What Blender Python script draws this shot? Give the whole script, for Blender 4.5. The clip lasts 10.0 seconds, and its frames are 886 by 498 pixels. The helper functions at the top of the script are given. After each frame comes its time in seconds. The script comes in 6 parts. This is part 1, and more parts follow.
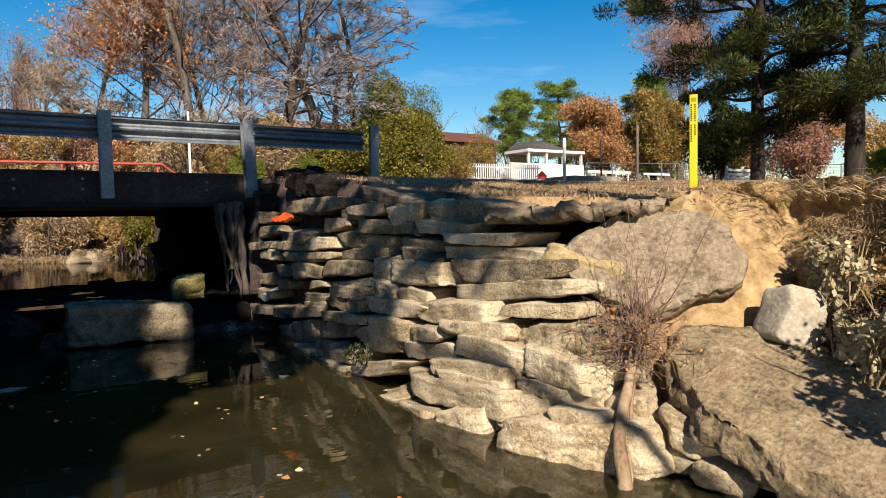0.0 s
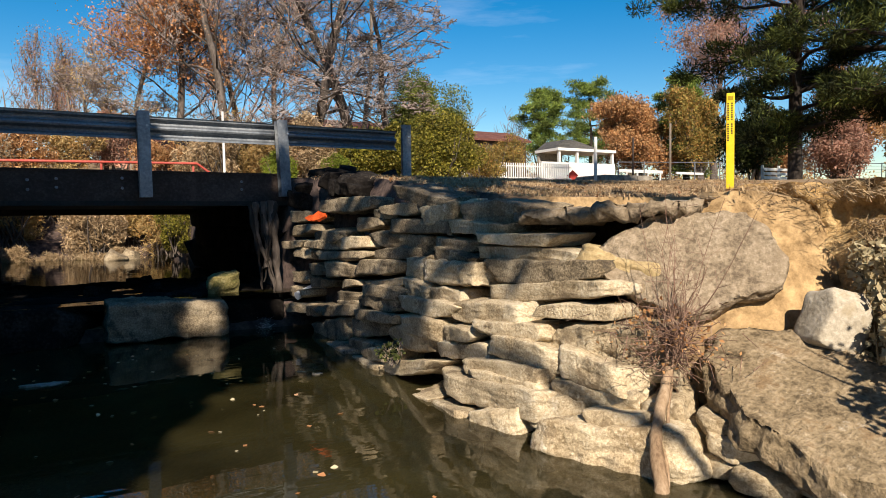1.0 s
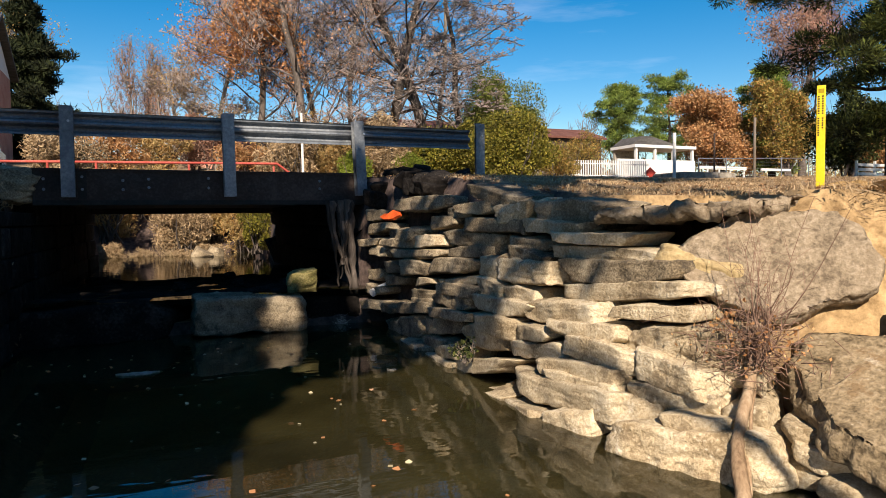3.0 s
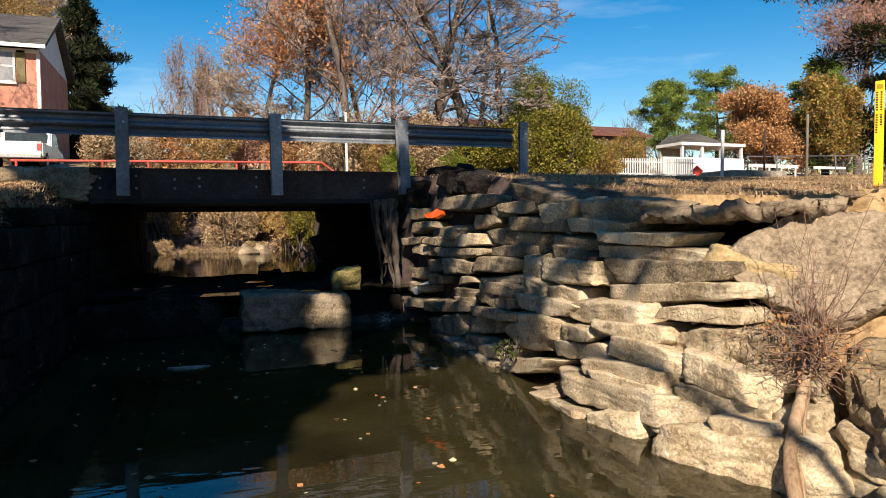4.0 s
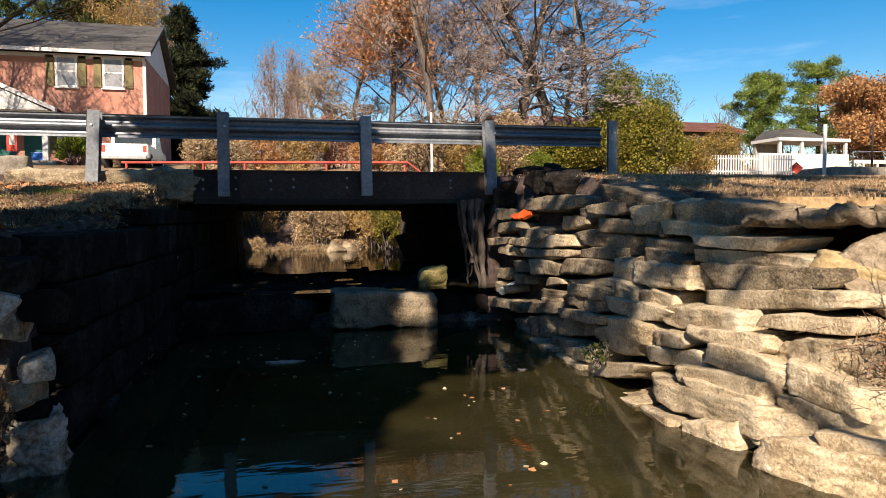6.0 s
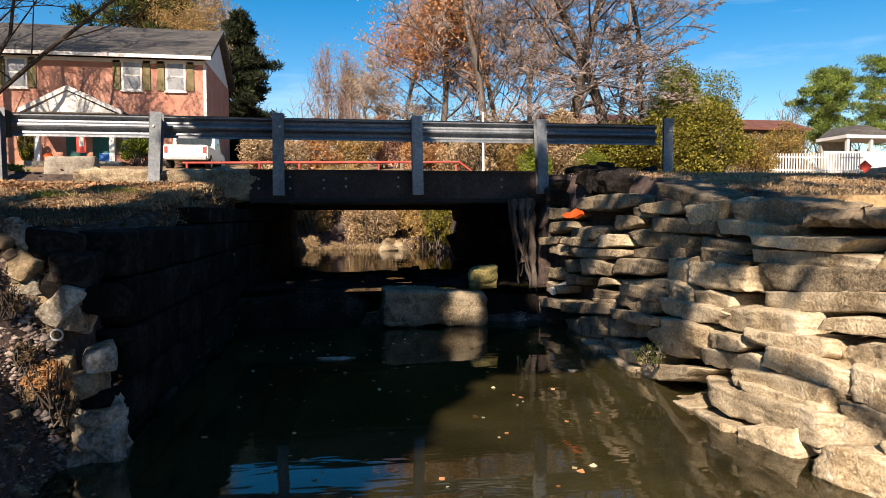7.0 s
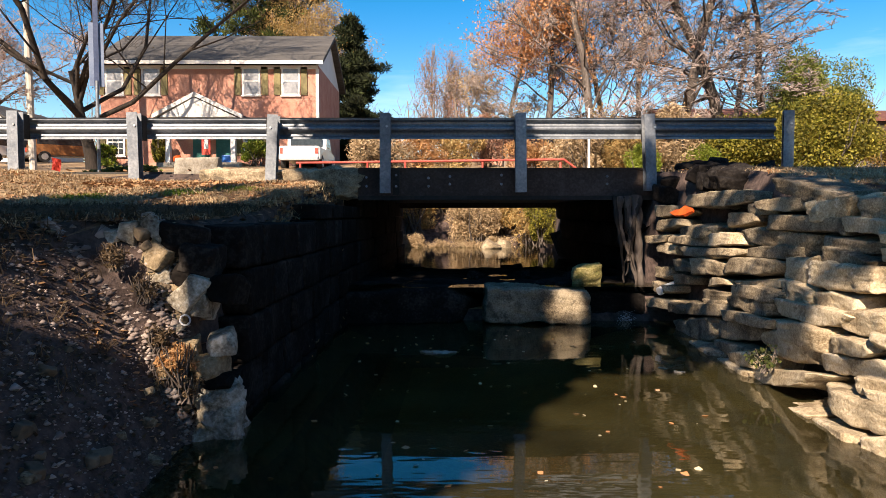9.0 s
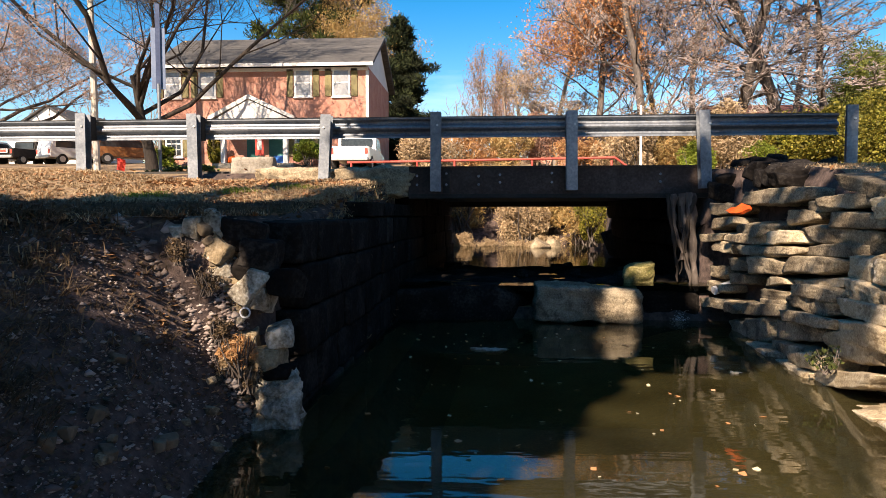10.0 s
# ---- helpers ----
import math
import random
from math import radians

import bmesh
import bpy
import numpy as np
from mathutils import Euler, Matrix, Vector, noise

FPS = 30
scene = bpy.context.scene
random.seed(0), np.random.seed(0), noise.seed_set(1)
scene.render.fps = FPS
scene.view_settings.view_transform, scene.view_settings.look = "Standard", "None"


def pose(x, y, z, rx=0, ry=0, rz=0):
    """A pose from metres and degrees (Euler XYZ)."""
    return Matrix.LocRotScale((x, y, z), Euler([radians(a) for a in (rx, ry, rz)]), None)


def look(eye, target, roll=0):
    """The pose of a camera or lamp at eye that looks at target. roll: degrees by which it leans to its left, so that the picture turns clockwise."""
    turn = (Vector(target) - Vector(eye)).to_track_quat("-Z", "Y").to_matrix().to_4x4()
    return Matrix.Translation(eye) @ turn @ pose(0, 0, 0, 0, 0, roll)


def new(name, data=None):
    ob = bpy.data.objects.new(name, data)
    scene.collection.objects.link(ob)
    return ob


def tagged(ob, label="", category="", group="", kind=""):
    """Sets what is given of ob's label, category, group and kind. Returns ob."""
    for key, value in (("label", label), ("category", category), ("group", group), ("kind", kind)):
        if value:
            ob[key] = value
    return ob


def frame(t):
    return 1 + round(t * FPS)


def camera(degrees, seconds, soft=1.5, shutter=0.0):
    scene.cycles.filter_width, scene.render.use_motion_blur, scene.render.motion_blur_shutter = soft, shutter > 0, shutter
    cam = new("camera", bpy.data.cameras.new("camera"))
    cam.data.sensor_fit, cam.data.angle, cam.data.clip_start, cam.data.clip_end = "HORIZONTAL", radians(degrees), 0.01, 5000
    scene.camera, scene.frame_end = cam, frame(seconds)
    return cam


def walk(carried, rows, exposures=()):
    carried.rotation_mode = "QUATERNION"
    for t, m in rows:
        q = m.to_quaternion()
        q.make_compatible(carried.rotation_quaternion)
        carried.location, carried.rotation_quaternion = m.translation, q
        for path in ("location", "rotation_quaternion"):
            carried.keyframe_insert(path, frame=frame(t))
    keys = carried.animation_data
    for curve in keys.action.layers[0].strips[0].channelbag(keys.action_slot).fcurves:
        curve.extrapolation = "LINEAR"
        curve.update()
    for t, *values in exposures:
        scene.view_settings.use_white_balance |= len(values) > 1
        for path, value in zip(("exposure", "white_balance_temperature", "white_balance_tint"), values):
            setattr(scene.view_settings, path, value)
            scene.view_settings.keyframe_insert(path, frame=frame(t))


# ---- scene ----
cam = camera(66.4, 10.0, soft=0.72)
PATH = [
    (0, (0.116, 0.202, 1.433), (0.146, 2.2, 1.345), -0.9),
    (0.5, (0.098, 0.203, 1.438), (0.097, 2.201, 1.35), -0.8),
    (1, (0.078, 0.195, 1.442), (0.023, 2.192, 1.352), -0.7),
    (1.5, (0.067, 0.194, 1.439), (-0.045, 2.188, 1.35), -0.7),
    (2, (0.068, 0.184, 1.443), (-0.093, 2.176, 1.351), -0.7),
    (2.5, (0.07, 0.175, 1.446), (-0.142, 2.161, 1.354), -0.7),
    (4, (0.047, 0.152, 1.453), (-0.341, 2.112, 1.357), -0.5),
    (4.5, (0.024, 0.129, 1.468), (-0.423, 2.076, 1.371), -0.4),
    (5, (0.006, 0.115, 1.479), (-0.492, 2.049, 1.381), -0.4),
    (5.5, (-0.017, 0.097, 1.491), (-0.571, 2.016, 1.391), -0.4),
    (7, (0.003, 0.109, 1.476), (-0.759, 1.955, 1.376), -0.2),
    (7.5, (0.007, 0.107, 1.473), (-0.826, 1.922, 1.372), -0.2),
    (8, (0.012, 0.1, 1.471), (-0.893, 1.88, 1.368), -0.2),
    (8.5, (0.037, 0.082, 1.455), (-0.935, 1.827, 1.352), -0.1),
    (9, (0.042, 0.063, 1.456), (-0.992, 1.771, 1.353), -0.1),
    (9.5, (0.043, 0.029, 1.457), (-1.053, 1.699, 1.351), -0.1),
    (10, (0.035, 0.012, 1.43), (-1.117, 1.644, 1.327), -0.1),
]
TURN = pose(0, 0, 0, 0, 0, -32)  # x runs along the bridge rail, y over the road
walk(cam, [(t, TURN @ look(eye, target, roll)) for t, eye, target, roll in PATH],
     exposures=((0.0, 0.92, 6600, 13), (2.5, 0.98, 6750, 15), (5.0, 1.08, 6900, 17), (7.5, 1.28, 7050, 19), (10.0, 1.6, 7200, 20)))

# ---- light ----
SUN_UP, SUN_AWAY = radians(36), Vector((-0.38, -0.925, 0)).normalized()
world = bpy.data.worlds.new("world")
scene.world = world
world.use_nodes = True
_n, _l = world.node_tree.nodes, world.node_tree.links
sky = _n.new("ShaderNodeTexSky")
sky.sky_type, sky.sun_disc, sky.sun_elevation = "NISHITA", False, SUN_UP
sky.sun_rotation = math.atan2(SUN_AWAY.x, SUN_AWAY.y)
sky.air_density, sky.dust_density, sky.ozone_density = 1.0, 0.0, 1.0
_n["Background"].inputs["Strength"].default_value = 0.062
deep = _n.new("ShaderNodeHueSaturation")  # a clear, deep autumn blue
deep.inputs["Saturation"].default_value, deep.inputs["Hue"].default_value = 1.65, 0.498
_l.new(sky.outputs[0], deep.inputs["Color"])
wisp_at, wisp_map, wisp, veil, haze = _n.new("ShaderNodeTexCoord"), _n.new("ShaderNodeMapping"), _n.new("ShaderNodeTexNoise"), _n.new("ShaderNodeMapRange"), _n.new("ShaderNodeMix")
wisp_map.inputs["Scale"].default_value = (1.2, 1.2, 7.0)  # thin streaks of high cirrus
wisp.inputs["Scale"].default_value, wisp.inputs["Detail"].default_value, wisp.inputs["Roughness"].default_value = 1.9, 7, 0.55
veil.inputs["From Min"].default_value, veil.inputs["From Max"].default_value, veil.inputs["To Max"].default_value = 0.52, 0.85, 0.3
haze.data_type = "RGBA"
haze.inputs["B"].default_value = (13.0, 13.6, 14.2, 1)
_l.new(wisp_at.outputs["Generated"], wisp_map.inputs["Vector"])
_l.new(wisp_map.outputs[0], wisp.inputs["Vector"])
_l.new(wisp.outputs["Fac"], veil.inputs["Value"])
_l.new(veil.outputs[0], haze.inputs["Factor"])
_l.new(deep.outputs[0], haze.inputs["A"])
_l.new(haze.outputs["Result"], _n["Background"].inputs["Color"])
sun = new("sun", bpy.data.lights.new("sun", "SUN"))
sun.data.energy, sun.data.angle, sun.data.color = 5.0, radians(0.53), (1.0, 0.885, 0.71)
sun.matrix_world = look((0, 0, 30), Vector((0, 0, 30)) - Vector((SUN_AWAY.x * math.cos(SUN_UP), SUN_AWAY.y * math.cos(SUN_UP), math.sin(SUN_UP))))


# ---- materials ----
TONE = 0.74  # lowers every base colour; with more exposure and less sky, shade stays deeper


def surf(name, cols, scale=3.0, fine=40.0, rough=0.85, bump=0.3, metal=0.0, rand=0.12, spec=0.3, stretch=(1, 1, 1), stain=None, pale=None, tight=1.0, depth=None):
    """A surface mottled at two scales between three colours, with relief."""
    m = bpy.data.materials.new(name)
    m.use_nodes = True
    n, l = m.node_tree.nodes, m.node_tree.links
    b = n["Principled BSDF"]
    b.inputs["Roughness"].default_value, b.inputs["Metallic"].default_value = rough, metal
    b.inputs["Specular IOR Level"].default_value = spec
    geo, info = n.new("ShaderNodeTexCoord"), n.new("ShaderNodeObjectInfo")
    shift = n.new("ShaderNodeMapping")
    shift.inputs["Scale"].default_value = stretch
    l.new(geo.outputs["Object"], shift.inputs["Vector"])
    seed = n.new("ShaderNodeMath")
    seed.operation, seed.inputs[1].default_value = "MULTIPLY", 37.0
    l.new(info.outputs["Random"], seed.inputs[0])
    big, small = n.new("ShaderNodeTexNoise"), n.new("ShaderNodeTexNoise")
    for t, s, d in ((big, scale, 6), (small, fine, 8)):
        t.noise_dimensions = "4D"
        t.inputs["Scale"].default_value, t.inputs["Detail"].default_value, t.inputs["Roughness"].default_value = s, d, 0.62
        l.new(shift.outputs[0], t.inputs["Vector"])
        l.new(seed.outputs[0], t.inputs["W"])
    add = n.new("ShaderNodeMath")
    add.operation, add.inputs[1].default_value = "MULTIPLY_ADD", 0.45
    l.new(small.outputs["Fac"], add.inputs[0])
    half = n.new("ShaderNodeMath")
    half.operation, half.inputs[1].default_value = "MULTIPLY", 0.55
    l.new(big.outputs["Fac"], half.inputs[0])
    l.new(half.outputs[0], add.inputs[2])
    ramp = n.new("ShaderNodeValToRGB")
    ramp.color_ramp.elements[0].position, ramp.color_ramp.elements[1].position = 0.5 - 0.14 * tight, 0.5 + 0.14 * tight
    cols = [[v * TONE for v in col] for col in cols]
    ramp.color_ramp.elements[0].color, ramp.color_ramp.elements[1].color = (*cols[0], 1), (*cols[2], 1)
    mid = ramp.color_ramp.elements.new(0.5)
    mid.color = (*cols[1], 1)
    l.new(add.outputs[0], ramp.inputs[0])
    colour = ramp.outputs[0]
    for tone, sc, lo in ((stain, 4.5, 0.54), (pale, 6.5, 0.6)):
        if tone:
            blot, edge, mix = n.new("ShaderNodeTexNoise"), n.new("ShaderNodeMapRange"), n.new("ShaderNodeMix")
            blot.noise_dimensions, mix.data_type = "4D", "RGBA"
            blot.inputs["Scale"].default_value, blot.inputs["Detail"].default_value, blot.inputs["Roughness"].default_value = sc, 9, 0.7
            l.new(shift.outputs[0], blot.inputs["Vector"])
            l.new(seed.outputs[0], blot.inputs["W"])
            edge.inputs["From Min"].default_value, edge.inputs["From Max"].default_value, edge.inputs["To Max"].default_value = lo, lo + 0.07, 0.8
            l.new(blot.outputs["Fac"], edge.inputs["Value"])
            l.new(edge.outputs[0], mix.inputs["Factor"])
            l.new(colour, mix.inputs["A"])
            mix.inputs["B"].default_value = (*tone, 1)
            colour = mix.outputs["Result"]
    hsv = n.new("ShaderNodeHueSaturation")
    span = n.new("ShaderNodeMapRange")
    span.inputs["To Min"].default_value, span.inputs["To Max"].default_value = 1 - rand, 1 + rand
    l.new(info.outputs["Random"], span.inputs["Value"])
    l.new(span.outputs[0], hsv.inputs["Value"])
    l.new(colour, hsv.inputs["Color"])
    l.new(hsv.outputs[0], b.inputs["Base Color"])
    if bump:
        bm = n.new("ShaderNodeBump")
        bm.inputs["Strength"].default_value, bm.inputs["Distance"].default_value = bump, depth or 0.9 / fine
        l.new(add.outputs[0], bm.inputs["Height"])
        l.new(bm.outputs[0], b.inputs["Normal"])
    return m


def leafy(name, cols, through_light=0.35, rough=0.6, patches=1.4, swing=0.3):
    """Leaves: each island takes its own colour; light shines through."""
    m = bpy.data.materials.new(name)
    m.use_nodes = True
    n, l = m.node_tree.nodes, m.node_tree.links
    b, out = n["Principled BSDF"], n["Material Output"]
    b.inputs["Roughness"].default_value, b.inputs["Specular IOR Level"].default_value = rough, 0.25
    geo, ramp = n.new("ShaderNodeNewGeometry"), n.new("ShaderNodeValToRGB")
    cols = [[v * 0.85 for v in col] for col in cols]
    ramp.color_ramp.elements[0].color, ramp.color_ramp.elements[1].color = (*cols[0], 1), (*cols[-1], 1)
    for k, c in enumerate(cols[1:-1]):
        ramp.color_ramp.elements.new((k + 1) / (len(cols) - 1)).color = (*c, 1)
    l.new(geo.outputs["Random Per Island"], ramp.inputs[0])
    spot, patch, span, vary = n.new("ShaderNodeTexCoord"), n.new("ShaderNodeTexNoise"), n.new("ShaderNodeMapRange"), n.new("ShaderNodeHueSaturation")
    patch.inputs["Scale"].default_value, patch.inputs["Detail"].default_value = patches, 2  # light and dark colour patches standing in for sunlit and shaded clumps
    span.inputs["From Min"].default_value, span.inputs["From Max"].default_value = 0.34, 0.66
    span.inputs["To Min"].default_value, span.inputs["To Max"].default_value = 1 - swing, 1 + swing
    l.new(spot.outputs["Object"], patch.inputs["Vector"])
    l.new(patch.outputs["Fac"], span.inputs["Value"])
    l.new(span.outputs[0], vary.inputs["Value"])
    l.new(ramp.outputs[0], vary.inputs["Color"])
    l.new(vary.outputs[0], b.inputs["Base Color"])
    if through_light:
        t, mix = n.new("ShaderNodeBsdfTranslucent"), n.new("ShaderNodeMixShader")
        mix.inputs[0].default_value = through_light
        l.new(vary.outputs[0], t.inputs["Color"])
        l.new(b.outputs[0], mix.inputs[1])
        l.new(t.outputs[0], mix.inputs[2])
        l.new(mix.outputs[0], out.inputs["Surface"])
    return m


M_STONE = surf("limestone", ((0.27, 0.2, 0.115), (0.56, 0.455, 0.3), (0.8, 0.7, 0.52)), 2.6, 55, 0.9, 1.0, rand=0.16, stain=(0.16, 0.12, 0.075), pale=(0.68, 0.6, 0.47), tight=0.8, depth=0.035)
M_DARKSTONE = surf("weathered_stone", ((0.095, 0.073, 0.047), (0.29, 0.23, 0.15), (0.54, 0.45, 0.31)), 2.8, 60, 0.92, 1.0, rand=0.25, stain=(0.055, 0.044, 0.032), pale=(0.44, 0.37, 0.26), tight=0.75, depth=0.03)
M_SLAB = surf("grey_slab", ((0.13, 0.098, 0.066), (0.29, 0.23, 0.158), (0.44, 0.36, 0.265)), 4.5, 38, 0.9, 1.0, rand=0.08, stain=(0.17, 0.13, 0.085), pale=(0.4, 0.335, 0.25), tight=0.75, depth=0.04)
M_BROWNSLAB = surf("brown_slab", ((0.11, 0.08, 0.045), (0.3, 0.23, 0.14), (0.48, 0.38, 0.25)), 4.5, 38, 0.9, 1.0, rand=0.08, stain=(0.17, 0.11, 0.055), pale=(0.46, 0.4, 0.31), tight=0.75, depth=0.045)
M_MOSSY = surf("mossy_stone", ((0.08, 0.07, 0.02), (0.22, 0.19, 0.07), (0.42, 0.36, 0.18)), 4, 40, 0.95, 0.9, stain=(0.05, 0.06, 0.015), tight=0.8, depth=0.02)
M_STRIPPED = surf("stripped_wood", ((0.17, 0.105, 0.06), (0.34, 0.235, 0.145), (0.5, 0.38, 0.26)), 4, 60, 0.85, 0.9, stretch=(1, 1, 0.12), stain=(0.09, 0.055, 0.03))
M_PALEROCK = surf("pale_limestone", ((0.28, 0.24, 0.18), (0.48, 0.43, 0.34), (0.66, 0.6, 0.5)), 3, 40, 0.9, 0.8, rand=0.1, stain=(0.3, 0.25, 0.17), tight=0.8, depth=0.02)
M_SAND = surf("sandy_clay", ((0.3, 0.21, 0.1), (0.52, 0.4, 0.21), (0.66, 0.54, 0.32)), 3, 30, 0.95, 1.0)
M_STRAWSTEM = surf("straw_stem", ((0.2, 0.14, 0.07), (0.36, 0.27, 0.15), (0.5, 0.4, 0.24)), 4, 30, 0.9, 0.2)
M_RUBBLE = surf("chalky_rubble", ((0.12, 0.098, 0.07), (0.35, 0.315, 0.25), (0.62, 0.58, 0.5)), 7, 40, 0.92, 1.0, rand=0.18, stain=(0.1, 0.078, 0.05), tight=0.75, depth=0.03)
M_CONCRETE = surf("old_concrete", ((0.2, 0.18, 0.15), (0.34, 0.31, 0.26), (0.46, 0.43, 0.37)), 2, 35, 0.9, 0.7, rand=0.1, stain=(0.1, 0.08, 0.055), tight=0.8)
# near-black on purpose: the shade on these stones is put into the colour
M_BLOCK = surf("shade_black_block", ((0.005, 0.0045, 0.004), (0.014, 0.012, 0.011), (0.05, 0.045, 0.04)), 3, 30, 0.95, 0.5, rand=0.3, spec=0.06)
M_EARTH = surf("earth", ((0.06, 0.045, 0.03), (0.13, 0.1, 0.068), (0.22, 0.175, 0.12)), 1.3, 18, 0.95, 0.7)
M_CLAY = surf("clay", ((0.16, 0.09, 0.035), (0.47, 0.3, 0.125), (0.68, 0.49, 0.25)), 3, 25, 0.95, 1.0, stain=(0.09, 0.05, 0.02), depth=0.05)
M_ASPHALT = surf("asphalt", ((0.035, 0.033, 0.03), (0.055, 0.052, 0.048), (0.1, 0.092, 0.082)), 1.5, 60, 0.9, 0.3)
M_RUST = surf("rusty_steel", ((0.025, 0.016, 0.013), (0.05, 0.034, 0.028), (0.1, 0.075, 0.064)), 2, 30, 0.7, 0.2, metal=0.3)
M_GALV = surf("galvanised_steel", ((0.11, 0.13, 0.155), (0.21, 0.235, 0.265), (0.36, 0.385, 0.41)), 2, 26, 0.5, 0.05, metal=0.5, rand=0.1)
M_BLUESTEEL = surf("blue_aluminium", ((0.14, 0.19, 0.3), (0.19, 0.25, 0.37), (0.26, 0.32, 0.44)), 3, 30, 0.5, 0.05, metal=0.3)
M_DARKSTEEL = surf("dark_blue_steel", ((0.04, 0.06, 0.12), (0.06, 0.085, 0.16), (0.09, 0.12, 0.2)), 3, 30, 0.5, 0.05, metal=0.3)
M_BOLT = surf("bolt_steel", ((0.4, 0.4, 0.4), (0.55, 0.55, 0.55), (0.7, 0.7, 0.7)), 10, 60, 0.4, 0.05, metal=0.8)
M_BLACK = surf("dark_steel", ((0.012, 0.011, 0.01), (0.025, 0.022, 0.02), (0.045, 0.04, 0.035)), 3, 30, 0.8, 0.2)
M_YELLOW = surf("yellow_plastic", ((0.72, 0.5, 0.01), (0.8, 0.58, 0.015), (0.86, 0.66, 0.04)), 4, 40, 0.5, 0.04, rand=0.02)
M_RED = surf("red_paint", ((0.4, 0.03, 0.02), (0.6, 0.06, 0.04), (0.7, 0.13, 0.09)), 3, 40, 0.6, 0.1)
M_RAILRED = surf("faded_red_paint", ((0.3, 0.04, 0.03), (0.46, 0.075, 0.055), (0.56, 0.16, 0.12)), 3, 40, 0.7, 0.1)
M_ORANGE = surf("orange_spray", ((0.5, 0.06, 0.01), (0.75, 0.11, 0.015), (0.85, 0.18, 0.03)), 5, 50, 0.7, 0.2)
M_WHITE = surf("white_paint", ((0.68, 0.68, 0.66), (0.76, 0.76, 0.74), (0.82, 0.82, 0.8)), 2, 30, 0.6, 0.05, rand=0.04)
M_BRICK = surf("pink_brick", ((0.5, 0.21, 0.145), (0.62, 0.3, 0.22), (0.72, 0.41, 0.31)), 1.5, 14, 0.9, 0.2, rand=0.25)
M_ROOF = surf("grey_shingle", ((0.035, 0.034, 0.033), (0.07, 0.068, 0.066), (0.125, 0.12, 0.115)), 1.2, 10, 0.9, 0.4, rand=0.2, stretch=(0.5, 4, 4))
M_BARK = surf("bark", ((0.045, 0.036, 0.03), (0.1, 0.082, 0.07), (0.22, 0.185, 0.165)), 2, 22, 0.95, 0.8, stretch=(1, 1, 0.3))
M_PALEBARK = surf("pale_bark", ((0.14, 0.11, 0.085), (0.24, 0.2, 0.16), (0.36, 0.31, 0.26)), 2, 22, 0.95, 0.5, stretch=(1, 1, 0.3))
M_DARKBARK = surf("pine_bark", ((0.014, 0.011, 0.009), (0.032, 0.025, 0.02), (0.07, 0.055, 0.045)), 2, 16, 0.95, 0.8, stretch=(1, 1, 0.25))
M_POLE = surf("grey_pole", ((0.4, 0.37, 0.32), (0.52, 0.48, 0.42), (0.66, 0.62, 0.55)), 2, 22, 0.9, 0.4, stretch=(1, 1, 0.2))
# paler than the bark: sunlight on the fine twigs is put into the colour
M_TWIGS = surf("sunlit_twigs", ((0.22, 0.17, 0.15), (0.37, 0.3, 0.27), (0.54, 0.45, 0.41)), 2, 22, 0.95, 0.0)
M_GLASS = surf("window_glass", ((0.02, 0.024, 0.028), (0.035, 0.04, 0.045), (0.05, 0.055, 0.06)), 1, 8, 0.08, 0, spec=0.4)
M_BLIND = surf("window_blind", ((0.22, 0.23, 0.25), (0.31, 0.32, 0.34), (0.42, 0.43, 0.44)), 1, 8, 0.15, 0, spec=0.5)
M_TYRE = surf("tyre_rubber", ((0.012, 0.012, 0.012), (0.02, 0.02, 0.02), (0.03, 0.03, 0.03)), 3, 30, 0.8, 0.1)
M_CARWHITE = surf("white_car_paint", ((0.7, 0.7, 0.7), (0.76, 0.76, 0.75), (0.8, 0.8, 0.78)), 1, 10, 0.25, 0, spec=0.6, rand=0)
M_CARBROWN = surf("brown_car_paint", ((0.2, 0.075, 0.025), (0.25, 0.1, 0.035), (0.3, 0.13, 0.05)), 1, 10, 0.25, 0, spec=0.6, rand=0)
M_TEAL = surf("teal_door", ((0.01, 0.1, 0.09), (0.015, 0.14, 0.125), (0.03, 0.19, 0.17)), 2, 20, 0.5, 0.05)
M_OLIVE = surf("olive_shutter", ((0.13, 0.11, 0.05), (0.2, 0.17, 0.075), (0.27, 0.23, 0.11)), 2, 20, 0.7, 0.1)
M_PVC = surf("white_plastic", ((0.7, 0.7, 0.7), (0.8, 0.8, 0.8), (0.85, 0.85, 0.85)), 5, 40, 0.4, 0.02)

L_STRAW = leafy("straw", ((0.2, 0.13, 0.065), (0.36, 0.25, 0.14), (0.53, 0.4, 0.245), (0.27, 0.185, 0.105)), 0.2)
# darkened copy of the straw, with the left bank's shade in its colour
L_DIMDEAD = leafy("shaded_dead_grass", ((0.04, 0.026, 0.014), (0.08, 0.054, 0.03), (0.15, 0.105, 0.06), (0.06, 0.038, 0.022)), 0.15)
L_DRYLEAF = leafy("fallen_leaf", ((0.16, 0.07, 0.03), (0.32, 0.165, 0.075), (0.44, 0.26, 0.13), (0.24, 0.095, 0.04)), 0.15)
L_ORANGE = leafy("orange_leaf", ((0.5, 0.2, 0.06), (0.66, 0.33, 0.14), (0.56, 0.26, 0.12), (0.72, 0.44, 0.26)), 0.4)
L_PINK = leafy("pinkish_leaf", ((0.38, 0.2, 0.14), (0.47, 0.28, 0.21), (0.3, 0.15, 0.1), (0.42, 0.3, 0.23)), 0.4)
